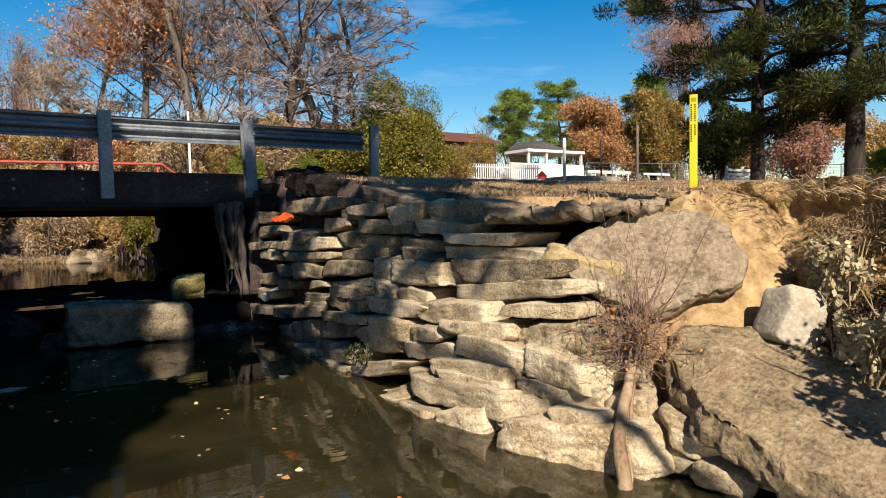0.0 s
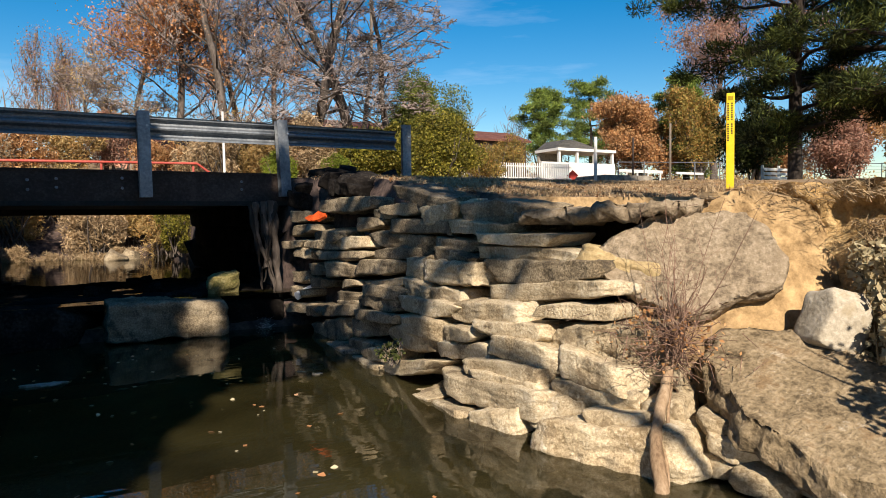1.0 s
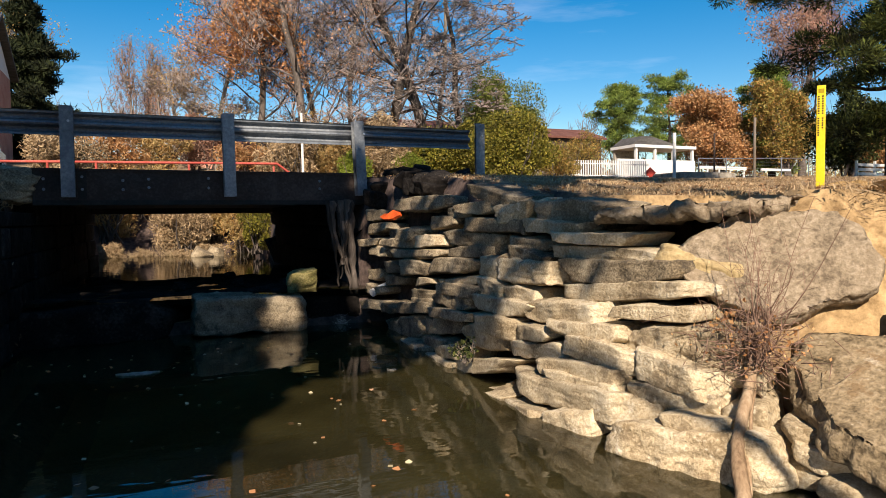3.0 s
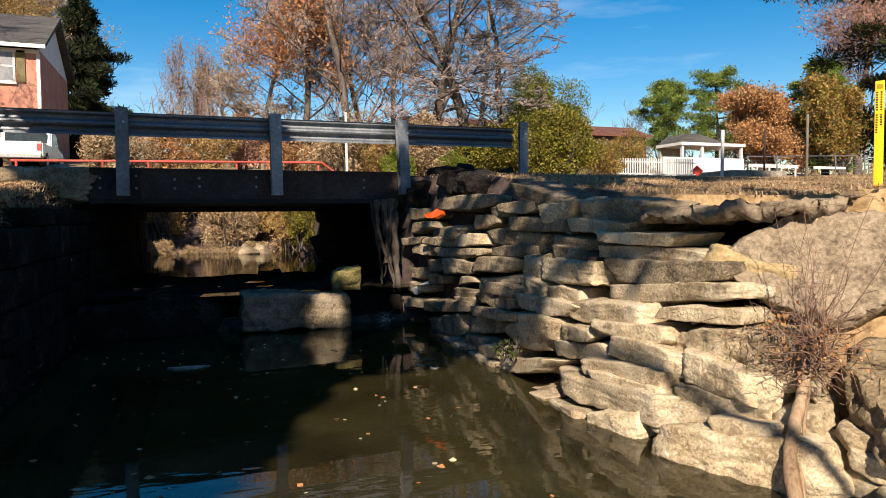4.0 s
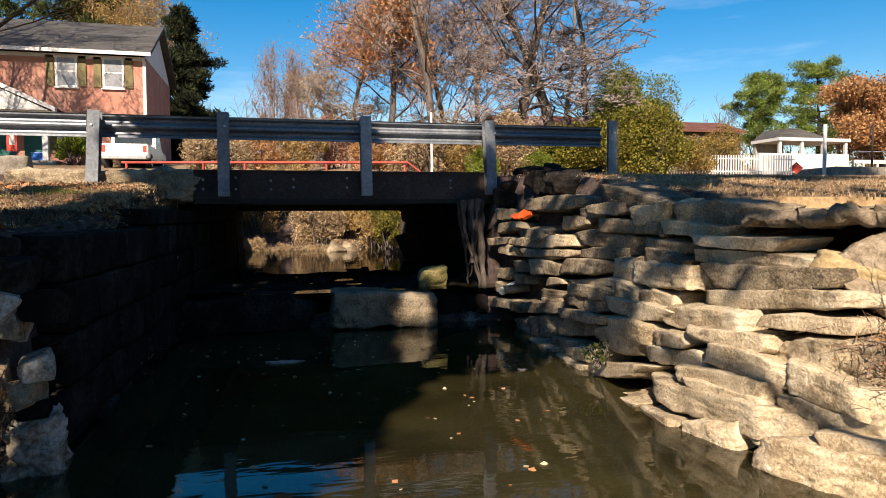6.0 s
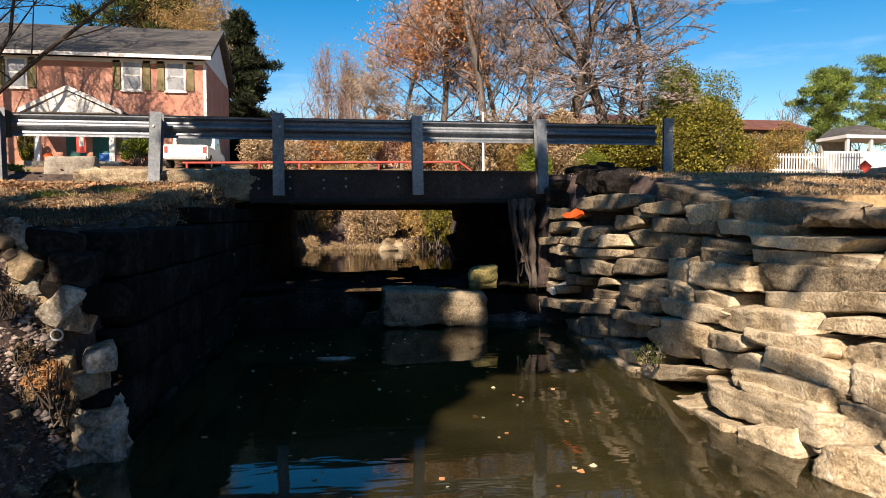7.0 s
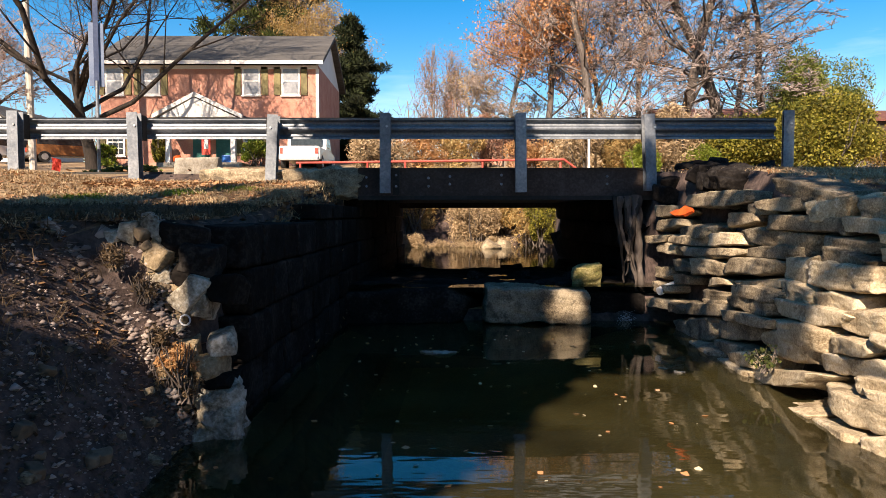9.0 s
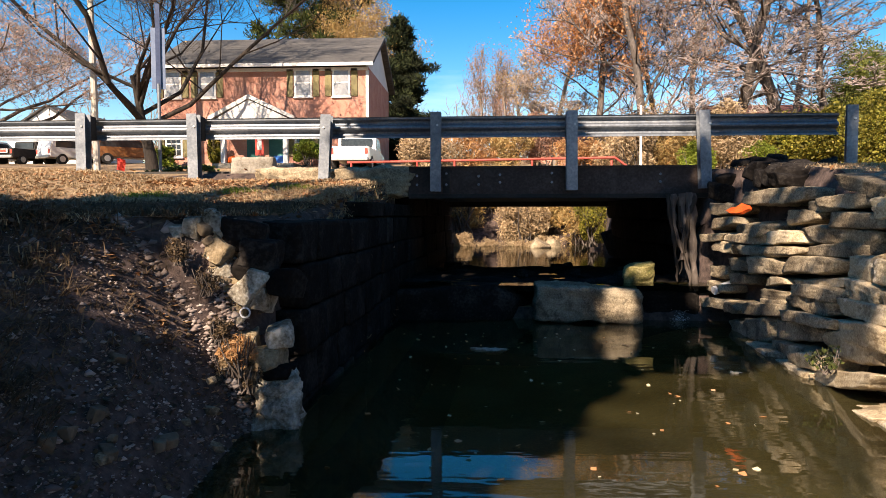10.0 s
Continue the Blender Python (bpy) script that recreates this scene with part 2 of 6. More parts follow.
L_TAN = leafy("tan_leaf", ((0.3, 0.16, 0.05), (0.42, 0.27, 0.1), (0.5, 0.36, 0.17), (0.33, 0.24, 0.08)), 0.3)
L_TURNING = leafy("turning_leaf", ((0.1, 0.13, 0.03), (0.4, 0.2, 0.06), (0.16, 0.17, 0.04), (0.5, 0.34, 0.1), (0.2, 0.15, 0.04)), 0.35)
L_RUSSET = leafy("russet_leaf", ((0.3, 0.13, 0.05), (0.45, 0.24, 0.1), (0.56, 0.35, 0.17), (0.4, 0.19, 0.08)), 0.3)
L_GREEN = leafy("yellow_green_leaf", ((0.045, 0.055, 0.008), (0.17, 0.165, 0.02), (0.33, 0.28, 0.05), (0.09, 0.08, 0.014)), 0.35, patches=2.2, swing=0.4)
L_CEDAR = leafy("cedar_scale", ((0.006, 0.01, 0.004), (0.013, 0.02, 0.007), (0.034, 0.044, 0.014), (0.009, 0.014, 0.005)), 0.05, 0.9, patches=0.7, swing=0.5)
L_DULL = leafy("dull_green_leaf", ((0.05, 0.07, 0.018), (0.13, 0.16, 0.035), (0.24, 0.25, 0.06), (0.08, 0.1, 0.025)), 0.3, patches=1.6, swing=0.45)
L_BRIGHT = leafy("bright_green_leaf", ((0.14, 0.2, 0.02), (0.22, 0.28, 0.03), (0.3, 0.34, 0.06)), 0.4)
L_PEBBLE = leafy("pebbles", ((0.09, 0.066, 0.058), (0.19, 0.15, 0.135), (0.36, 0.31, 0.28), (0.13, 0.095, 0.085)), 0, 0.9, patches=3.0)
L_PINE = leafy("pine_needles", ((0.05, 0.085, 0.016), (0.12, 0.18, 0.035), (0.24, 0.3, 0.06), (0.07, 0.12, 0.025)), 0.15, patches=0.7, swing=0.55)
# near-black needles; the bright third tone paints in the sunlit tufts
L_DARKPINE = leafy("dark_needles", ((0.01, 0.017, 0.004), (0.022, 0.034, 0.007), (0.085, 0.1, 0.02), (0.013, 0.021, 0.005)), 0.1, 0.9, patches=0.8, swing=0.8)
L_PALE = leafy("pale_leaf", ((0.5, 0.43, 0.27), (0.62, 0.55, 0.37), (0.45, 0.36, 0.2)), 0.3)


def water_mat(name, tint, murk, part_murk):
    m = bpy.data.materials.new(name)
    m.use_nodes = True
    n, l = m.node_tree.nodes, m.node_tree.links
    n.remove(n["Principled BSDF"])
    clear, mud, gloss = n.new("ShaderNodeBsdfTransparent"), n.new("ShaderNodeBsdfDiffuse"), n.new("ShaderNodeBsdfGlossy")
    clear.inputs["Color"].default_value, mud.inputs["Color"].default_value = (*tint, 1), (*murk, 1)
    gloss.inputs["Roughness"].default_value = 0.015
    body, top, fr = n.new("ShaderNodeMixShader"), n.new("ShaderNodeMixShader"), n.new("ShaderNodeFresnel")
    fr.inputs["IOR"].default_value = 1.72
    cloud, span = n.new("ShaderNodeTexNoise"), n.new("ShaderNodeMapRange")  # drifting silt
    cloud.inputs["Scale"].default_value, cloud.inputs["Detail"].default_value = 0.9, 5
    span.inputs["From Min"].default_value, span.inputs["From Max"].default_value = 0.3, 0.7
    span.inputs["To Min"].default_value, span.inputs["To Max"].default_value = part_murk - 0.2, part_murk + 0.2
    l.new(cloud.outputs["Fac"], span.inputs["Value"])
    l.new(span.outputs[0], body.inputs[0])
    tc, mp, tex, bmp = n.new("ShaderNodeTexCoord"), n.new("ShaderNodeMapping"), n.new("ShaderNodeTexNoise"), n.new("ShaderNodeBump")
    mp.inputs["Scale"].default_value = (0.7, 2.2, 1)
    tex.inputs["Scale"].default_value, tex.inputs["Detail"].default_value = 1.6, 3
    bmp.inputs["Strength"].default_value, bmp.inputs["Distance"].default_value = 0.07, 0.05
    l.new(tc.outputs["Object"], mp.inputs["Vector"])
    l.new(tc.outputs["Object"], cloud.inputs["Vector"])
    l.new(mp.outputs[0], tex.inputs["Vector"])
    l.new(tex.outputs["Fac"], bmp.inputs["Height"])
    l.new(bmp.outputs[0], gloss.inputs["Normal"])
    l.new(bmp.outputs[0], fr.inputs["Normal"])
    l.new(clear.outputs[0], body.inputs[1])
    l.new(mud.outputs[0], body.inputs[2])
    l.new(fr.outputs[0], top.inputs[0])
    l.new(body.outputs[0], top.inputs[1])
    l.new(gloss.outputs[0], top.inputs[2])
    l.new(top.outputs[0], n["Material Output"].inputs["Surface"])
    return m


M_WATER = water_mat("creek_water", (0.68, 0.58, 0.32), (0.064, 0.056, 0.022), 0.34)


# ---- building tools ----
def part(name, mesh, material, parent=None, label="", smooth=False):
    """Links a bmesh or a mesh as one object, under its thing if one is given."""
    if isinstance(mesh, bmesh.types.BMesh):
        me = bpy.data.meshes.new(name)
        mesh.to_mesh(me)
        mesh.free()
    else:
        me = mesh
    if not me.materials:
        me.materials.append(material)
    if smooth:
        me.polygons.foreach_set("use_smooth", [True] * len(me.polygons))
    ob = new(name, me)
    ob.parent = parent
    if label:
        ob["label"] = label
    return ob


def thing(name, label, category, at=(0, 0, 0), turn=0.0, group="", kind=""):
    ob = new(name)
    ob.matrix_basis = pose(*at, 0, 0, turn)
    ob.empty_display_size = 0.1
    return tagged(ob, label, category, group, kind)


def raw(name, verts, faces):
    """A mesh from arrays of vertices and of faces that all have as many corners."""
    verts, faces = np.asarray(verts, np.float32), np.asarray(faces, np.int32)
    me = bpy.data.meshes.new(name)
    me.vertices.add(len(verts))
    me.vertices.foreach_set("co", verts.ravel())
    k = faces.shape[1]
    me.loops.add(faces.size)
    me.loops.foreach_set("vertex_index", faces.ravel())
    me.polygons.add(len(faces))
    me.polygons.foreach_set("loop_start", np.arange(0, faces.size, k, dtype=np.int32))
    me.update(calc_edges=True)
    return me


def box(bm, x0, x1, y0, y1, z0, z1, bevel=0.0, turn=None):
    r = bmesh.ops.create_cube(bm, size=1.0)
    m = Matrix.Translation(((x0 + x1) / 2, (y0 + y1) / 2, (z0 + z1) / 2)) @ Matrix.Diagonal((abs(x1 - x0), abs(y1 - y0), abs(z1 - z0), 1))
    bmesh.ops.transform(bm, matrix=(turn @ m) if turn else m, verts=r["verts"])
    if bevel:
        edges = list({e for v in r["verts"] for e in v.link_edges})
        bmesh.ops.bevel(bm, geom=edges, offset=bevel, segments=2, affect="EDGES", profile=0.6)
    return bm


def boxed(*a, **k):
    return box(bmesh.new(), *a, **k)


def rod(bm, a, b, r0, r1=None, sides=10):
    a, b = Vector(a), Vector(b)
    d = b - a
    m = Matrix.Translation((a + b) / 2) @ d.to_track_quat("Z", "Y").to_matrix().to_4x4()
    bmesh.ops.create_cone(bm, cap_ends=True, segments=sides, radius1=r0, radius2=r0 if r1 is None else r1, depth=d.length, matrix=m)
    return bm


def prism(bm, outline, y0, y1):
    """An outline in x and z, drawn out from y0 to y1."""
    a = [bm.verts.new((x, y0, z)) for x, z in outline]
    b = [bm.verts.new((x, y1, z)) for x, z in outline]
    bm.faces.new(a)
    bm.faces.new(b[::-1])
    for i in range(len(a)):
        j = (i + 1) % len(a)
        bm.faces.new((a[j], a[i], b[i], b[j]))
    bmesh.ops.recalc_face_normals(bm, faces=bm.faces)
    return bm


def cube_grid(n):
    """Points and quads of a cube's skin with n cells along each edge."""
    index, pts, quads = {}, [], []

    def vid(p):
        key = tuple(p)
        if key not in index:
            index[key] = len(pts)
            pts.append([c / n * 2 - 1 for c in p])
        return index[key]

    for ax in range(3):
        for side in (0, n):
            for i in range(n):
                for j in range(n):
                    q = []
                    for di, dj in ((0, 0), (1, 0), (1, 1), (0, 1)):
                        p = [0, 0, 0]
                        p[ax], p[(ax + 1) % 3], p[(ax + 2) % 3] = side, i + di, j + dj
                        q.append(vid(p))
                    quads.append(q if side else q[::-1])
    return np.array(pts), np.array(quads)


GRID = {n: cube_grid(n) for n in (6, 9, 14, 22)}


def rock_mesh(name, length, depth, height, seed, n=9, edge=0.35, lump=0.12, chips=0.1, facets=9, flat=(1, 1, 0.8), wedge=0.22, cuts=(0.62, 0.86), thin=0.0):
    """A rough block: rounded box, lumpy at two scales, with broken corners."""
    pts, quads = GRID[n]
    half = np.array([length, depth, height]) / 2
    r = edge * half.min()
    core = half - r
    p = pts * half
    c = np.clip(p, -core, core)
    d = p - c
    k = np.linalg.norm(d, axis=1, keepdims=True)
    p = c + np.where(k > 1e-9, d / np.maximum(k, 1e-9) * r, 0)
    rng = np.random.RandomState(seed)
    taper = rng.uniform(-wedge, wedge, 4)
    u = p / half
    p[:, 2] *= 1 + taper[0] * u[:, 0]
    p[:, 1] *= 1 + taper[1] * u[:, 0]
    p[:, 0] *= 1 + taper[2] * u[:, 2]
    if thin:  # the ends run out thinner, one more than the other
        p[:, 2] *= 1 - thin * np.abs(u[:, 0]) ** 3 * (1 + 0.8 * np.sign(u[:, 0]) * np.sign(taper[1]))
        p[:, 2] += height * thin * 0.22 * np.sin(u[:, 0] * 3.1 + seed * 1.7)
    p[:, 2] += height * 0.18 * taper[3] * np.sin(u[:, 0] * 2.2 + seed)
    small = half.min() * 2
    for k in range(facets):
        nrm = rng.normal(size=3) * flat
        nrm /= np.linalg.norm(nrm)
        reach = np.abs(nrm) @ half
        cut = reach * rng.uniform(*cuts)
        over = np.maximum(p @ nrm - cut, 0)
        p -= over[:, None] * nrm * 0.92
    out = np.empty_like(p)
    off = Vector((seed * 7.13 % 91, seed * 3.7 % 53, seed * 1.9 % 37))
    for i, v in enumerate(p):
        q = Vector(v)
        a = noise.noise_vector(q * (0.9 / small) + off)
        g = noise.noise(q * 9.0 + off) + 0.8 * (0.4 - abs(noise.noise(Vector((q.x * 4, q.y * 4, q.z * 20)) + off))) + 0.4 * noise.noise(q * 27.0 + off)
        nv = Vector(u[i]).normalized()
        out[i] = q + a * lump * small + nv * (g * chips * min(small, 0.3))
    return raw(name, out, quads)


# ---- plan of the ground ----
FY = (-40, -6, 0, 2, 2.6, 3.5, 4.1, 5.4, 6.5, 8, 8.6, 9.7, 17, 24)
FX = (4.2, 3.7, 3.5, 3.2, 3.05, 2.8, 2.75, 2.88, 2.95, 3.05, 3.03, 3.0, 2.92, 3.2)
LY = (-40, -3, 0, 2, 3.3, 4.3, 4.55, 10, 17, 24)
LX = (-2.2, -1.6, -1.35, -1.35, -1.42, -1.5, -1.3, -1.05, -0.65, -0.9)


def ease(v):
    v = min(1.0, max(0.0, v))
    return v * v * (3 - 2 * v)


def right_foot(y):
    return float(np.interp(y, FY, FX))


def left_foot(y):
    return float(np.interp(y, LY, LX))


def batter(y):
    return float(np.interp(y, (2.4, 2.9, 4, 6, 8, 9.6), (1.1, 0.5, 0.42, 0.3, 0.18, 0.06)))


def table_height(x, y):
    """Height of the level ground away from the creek."""
    if y > 16.3:
        z = 2.06 + (min(y, 48) - 16.3) * 0.099 + max(0, y - 48) * 0.012
    elif y > 9.9:
        z = 2.05
    elif x < 1:
        z = 1.42 + 0.46 * ease((y - 5.2) / 4.4) + 0.17 * ease((-3.5 - x) / 2.5) * ease((y - 5) / 4.5)
    else:
        z = 1.6 + 0.45 * ease((y - 4) / 5.5)
    return z + max(0, min(abs(x) - 9, 25)) * 0.03 * ease(1 - (y - 17) / 12)


def ground_height(x, y):
    top = table_height(x, y)
    lf, rf = left_foot(y), right_foot(y)
    bed = -0.62 if y < 9.2 else 0.15
    if y > 21:
        bed += (top - bed) * ease((y - 21) / 4)
    if lf < x < rf:
        a = min(x - lf, rf - x)
        lip = -0.08 if y < 9.2 else bed + 0.2
        return lip + (bed - lip) * ease(a / (0.9 if x - lf < rf - x else 2.4))
    base = -0.08 if y < 9.2 else bed + 0.2
    if x <= lf:
        a = lf - x
        if 4.4 < y < 16.4:
            return base + (top - base) * ease((a - 0.08) / 0.25)
        z = base + (top - base) * min(1, a / float(np.interp(y, (2.4, 4.3), (2.0, 0.8)))) ** 0.75
        return z + 0.06 * noise.noise((x * 2.5, y * 2.5, 0)) * ease(a / 0.4)
    a = x - rf
    if 9.6 < y < 16.4:
        return base + (top - base) * ease((a - 0.08) / 0.25)
    b = batter(y)
    z = min(top, base + max(0, a - 0.3) / b)
    if 3.35 < y < 4.45 and x < 4.75:  # hollow washed out under the ledge
        z = min(z, 0.85)
    return z + (0.05 * noise.noise((x * 2.5, y * 2.5, 7)) if y < 2.6 else 0)


def ground_sheet():
    out = [0.04, 0.1, 0.16, 0.22, 0.3, 0.38, 0.46, 0.55, 0.65, 0.75, 0.9, 1.05, 1.2, 1.4, 1.6, 1.8, 2.0, 2.3, 2.7, 3.2, 3.8, 4.6, 5.6, 7, 9, 12, 16, 21, 28, 40, 60, 100, 200, 400, 900]
    ins = [k / 14 for k in range(15)]
    ys = [-900, -300, -120, -60, -40, -25, -15, -10, -7, -5] + [-4 + 0.25 * k for k in range(46)] + [7.5 + 0.2 * k for k in range(15)] + [10.5 + 0.75 * k for k in range(8)] + [16.35 + 0.4 * k for k in range(24)] + [27, 29, 32, 36, 41, 47, 55, 70, 100, 160, 300, 900]
    verts, cols = [], len(out) * 2 + len(ins)
    for y in ys:
        lf, rf = left_foot(y), right_foot(y)
        for x in [lf - o for o in out[::-1]] + [lf + (rf - lf) * i for i in ins] + [rf + o for o in out]:
            verts.append((x, y, ground_height(x, y)))
    faces = [(r * cols + c, r * cols + c + 1, (r + 1) * cols + c + 1, (r + 1) * cols + c) for r in range(len(ys) - 1) for c in range(cols - 1)]
    return raw("ground", verts, faces)


def ground_material():
    """Dry turf on the level, shade-dark bare earth on the slopes, clay and mud by the creek."""
    m = surf("ground", ((0.1, 0.062, 0.034), (0.27, 0.185, 0.105), (0.46, 0.34, 0.21)), 0.9, 26, 0.95, 0.9, rand=0)
    n, l = m.node_tree.nodes, m.node_tree.links
    b = n["Principled BSDF"]
    turf = b.inputs["Base Color"].links[0].from_socket
    geo, sep, ramp, mix = n.new("ShaderNodeNewGeometry"), n.new("ShaderNodeSeparateXYZ"), n.new("ShaderNodeMapRange"), n.new("ShaderNodeMix")
    l.new(geo.outputs["True Normal"], sep.inputs[0])
    ramp.inputs["From Min"].default_value, ramp.inputs["From Max"].default_value = 0.85, 0.97
    l.new(sep.outputs["Z"], ramp.inputs["Value"])
    tex, cr = n.new("ShaderNodeTexNoise"), n.new("ShaderNodeValToRGB")
    tex.inputs["Scale"].default_value, tex.inputs["Detail"].default_value, tex.inputs["Roughness"].default_value = 9, 10, 0.7
    # earth tones this dark hold the shade of left bank and bridge end
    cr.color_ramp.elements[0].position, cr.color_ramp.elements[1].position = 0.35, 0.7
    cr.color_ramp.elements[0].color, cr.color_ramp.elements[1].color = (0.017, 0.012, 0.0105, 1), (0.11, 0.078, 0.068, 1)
    l.new(geo.outputs["Position"], tex.inputs["Vector"])
    l.new(tex.outputs["Fac"], cr.inputs[0])
    mix.data_type = "RGBA"
    l.new(ramp.outputs[0], mix.inputs["Factor"])
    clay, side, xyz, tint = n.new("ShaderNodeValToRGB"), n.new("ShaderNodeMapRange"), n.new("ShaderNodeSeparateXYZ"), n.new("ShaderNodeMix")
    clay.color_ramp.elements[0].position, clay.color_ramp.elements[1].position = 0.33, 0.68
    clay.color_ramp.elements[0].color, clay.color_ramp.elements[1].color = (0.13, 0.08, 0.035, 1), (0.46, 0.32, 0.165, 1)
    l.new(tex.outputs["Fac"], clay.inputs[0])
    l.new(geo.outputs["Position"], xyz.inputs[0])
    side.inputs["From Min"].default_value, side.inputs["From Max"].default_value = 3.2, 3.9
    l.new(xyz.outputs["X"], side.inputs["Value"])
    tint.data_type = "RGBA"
    near, both = n.new("ShaderNodeMapRange"), n.new("ShaderNodeMath")  # clay colour ends at the near bank; shade-dark earth stands in beyond
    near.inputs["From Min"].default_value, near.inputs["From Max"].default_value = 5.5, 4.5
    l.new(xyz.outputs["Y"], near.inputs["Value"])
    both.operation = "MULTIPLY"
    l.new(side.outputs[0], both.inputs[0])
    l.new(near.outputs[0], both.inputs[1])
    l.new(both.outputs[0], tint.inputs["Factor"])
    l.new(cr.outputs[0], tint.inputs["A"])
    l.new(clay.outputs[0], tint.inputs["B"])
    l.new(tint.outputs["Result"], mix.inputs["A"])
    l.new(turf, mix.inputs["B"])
    l.new(mix.outputs["Result"], b.inputs["Base Color"])
    return m


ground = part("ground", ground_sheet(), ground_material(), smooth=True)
tagged(ground, "dry straw-coloured turf and bare earth banks of a creek", "ground", kind="structure")


def sheet(name, x0, x1, y0, y1, z, thick=0.0):
    bm = bmesh.new()
    if thick:
        return box(bm, x0, x1, y0, y1, z - thick, z)
    bm.faces.new([bm.verts.new(p) for p in ((x0, y0, z), (x1, y0, z), (x1, y1, z), (x0, y1, z))])
    return bm


water = tagged(part("water", sheet("water", -4, 6, -42, 9.25, 0.0), M_WATER), "still murky olive creek water", "water", kind="structure")
pool = tagged(part("water", sheet("water", -2, 4, 9.1, 25, 0.47), M_WATER), "shallow upstream pool behind the sill", "water", kind="structure")
for x0, x1, nm in ((-90, -2.0, "road"), (3.6, 90, "road")):
    tagged(part(nm, sheet("road", x0, x1, 10.15, 16.1, 2.085, 0.25), M_ASPHALT), "worn grey asphalt road strewn with leaves", "road", kind="structure")

# ---- stone retaining wall ----
wall = thing("stone_wall", "dry-stacked limestone retaining wall, stained and bulging, above the creek", "stone wall")
STONES = []


def stone(y, z, length, height, tilt, proud=0.0):
    """One course stone, by its place on the wall's face; tilt lifts the end nearer the open bank."""
    k = len(STONES)
    rng = random.Random(k)
    slope = (right_foot(y + 0.4) - right_foot(y - 0.4)) / 0.8 + (batter(y + 0.4) - batter(y - 0.4)) / 0.8 * z
    depth = 0.5 + 0.1 * rng.random()
    if y < 2.75 and z < 0.5:  # flat broken pieces under the broad slab
        length, height = length * 1.5, height * 0.72
    pale_course = (z < 0.95 and y < 6.2) or (y < 7.5 and rng.random() < 0.4)  # upper and farther courses get the darker stone, for weathering and for their shade
    me = rock_mesh("stone", length * 1.03, depth, height * 0.93, k + 3, 22 if y < 5.3 and length > 0.5 else 14, 0.2, 0.05, 0.12, 8, (1, 0.9, 0.35), 0.2, (0.76, 0.96), rng.uniform(0.12, 0.34))
    ob = part("stone", me, M_STONE if pale_course else M_DARKSTONE, wall, smooth=True)
    x = right_foot(y) + batter(max(y, 2.9)) * z + depth / 2 + 0.05 - 0.12 * rng.random() - proud
    ob.matrix_basis = pose(x, y, z, rng.uniform(-6, 6), -tilt + rng.uniform(-2.5, 2.5), math.degrees(math.atan2(-1, -slope)))
    STONES.append(ob)


stone(9.15, 1.48, 0.88, 0.16, -1)
stone(7.93, 1.61, 1.69, 0.19, -0)
stone(6.92, 1.52, 0.75, 0.13, 3)
stone(6.4, 1.55, 0.96, 0.14, -0)
stone(9.03, 1.3, 0.71, 0.14, 2)
stone(8.28, 1.25, 0.79, 0.16, 2)
stone(7.24, 1.37, 0.71, 0.15, 4)
stone(8.32, 1.11, 0.99, 0.13, 1)
stone(6.01, 1.35, 1.23, 0.15, -2)
stone(7.4, 1.15, 0.82, 0.16, 3)
stone(6.31, 1.22, 1.27, 0.21, -1)
stone(7.75, 1.01, 1.54, 0.13, 2)
stone(6.41, 1.06, 1.15, 0.13, 1)
stone(7.71, 0.86, 1.12, 0.2, 1)
stone(6.58, 0.93, 1.05, 0.17, 3)
stone(6.48, 0.8, 1.04, 0.1, 4)
stone(7.42, 0.7, 0.63, 0.09, 8)
stone(7.46, 0.56, 0.82, 0.12, 6)
stone(7.37, 0.48, 0.72, 0.08, 6)
stone(7.64, 0.37, 1.34, 0.15, 6)
stone(6.44, 0.68, 1.16, 0.14, 3)
stone(6.45, 0.56, 1.06, 0.15, 4)
stone(7.92, 0.12, 1.37, 0.27, 8)
stone(6.64, 0.3, 1.1, 0.21, 6)
stone(6.46, 0.43, 1.22, 0.11, 5)
stone(6.68, 0.12, 1.1, 0.14, 7)
stone(5.65, 0.36, 0.9, 0.25, 3)
stone(6.17, 0.09, 0.74, 0.14, 7)
stone(5.68, 0.05, 1.55, 0.14, 10)
stone(5.86, 0.97, 0.55, 0.23, -0)
stone(5.12, 0.96, 0.96, 0.22, 0)
stone(5.77, 0.78, 0.62, 0.2, -0)
stone(5.17, 0.78, 0.58, 0.16, 0)
stone(5.41, 0.64, 1.12, 0.16, 2)
stone(5.45, 0.5, 0.97, 0.19, 1)
stone(4.72, 0.53, 0.54, 0.13, 3)
stone(6.01, 1.66, 1.09, 0.15, -6)
stone(5.65, 1.49, 0.48, 0.23, 2)
stone(4.9, 1.48, 1.07, 0.23, -5)
stone(5.03, 1.36, 1.28, 0.12, -1)
stone(5.37, 1.23, 0.75, 0.11, 0)
stone(4.44, 1.28, 0.97, 0.09, 0)
stone(4.28, 1.17, 1.31, 0.12, 0)
stone(5.21, 1.09, 0.78, 0.17, -5)
stone(3.96, 1.04, 1.33, 0.18, 1)
stone(3.88, 0.91, 1.48, 0.14, 4)
stone(4.43, 0.73, 1, 0.18, 3)
stone(3.56, 0.81, 0.64, 0.11, 5)
stone(4.16, 0.62, 0.86, 0.12, 5)
stone(3.33, 0.61, 0.87, 0.32, -2)
stone(3.91, 0.5, 0.78, 0.18, -2)
stone(4.76, 0.39, 0.98, 0.14, 7)
stone(3.32, 0.47, 0.6, 0.2, -4)
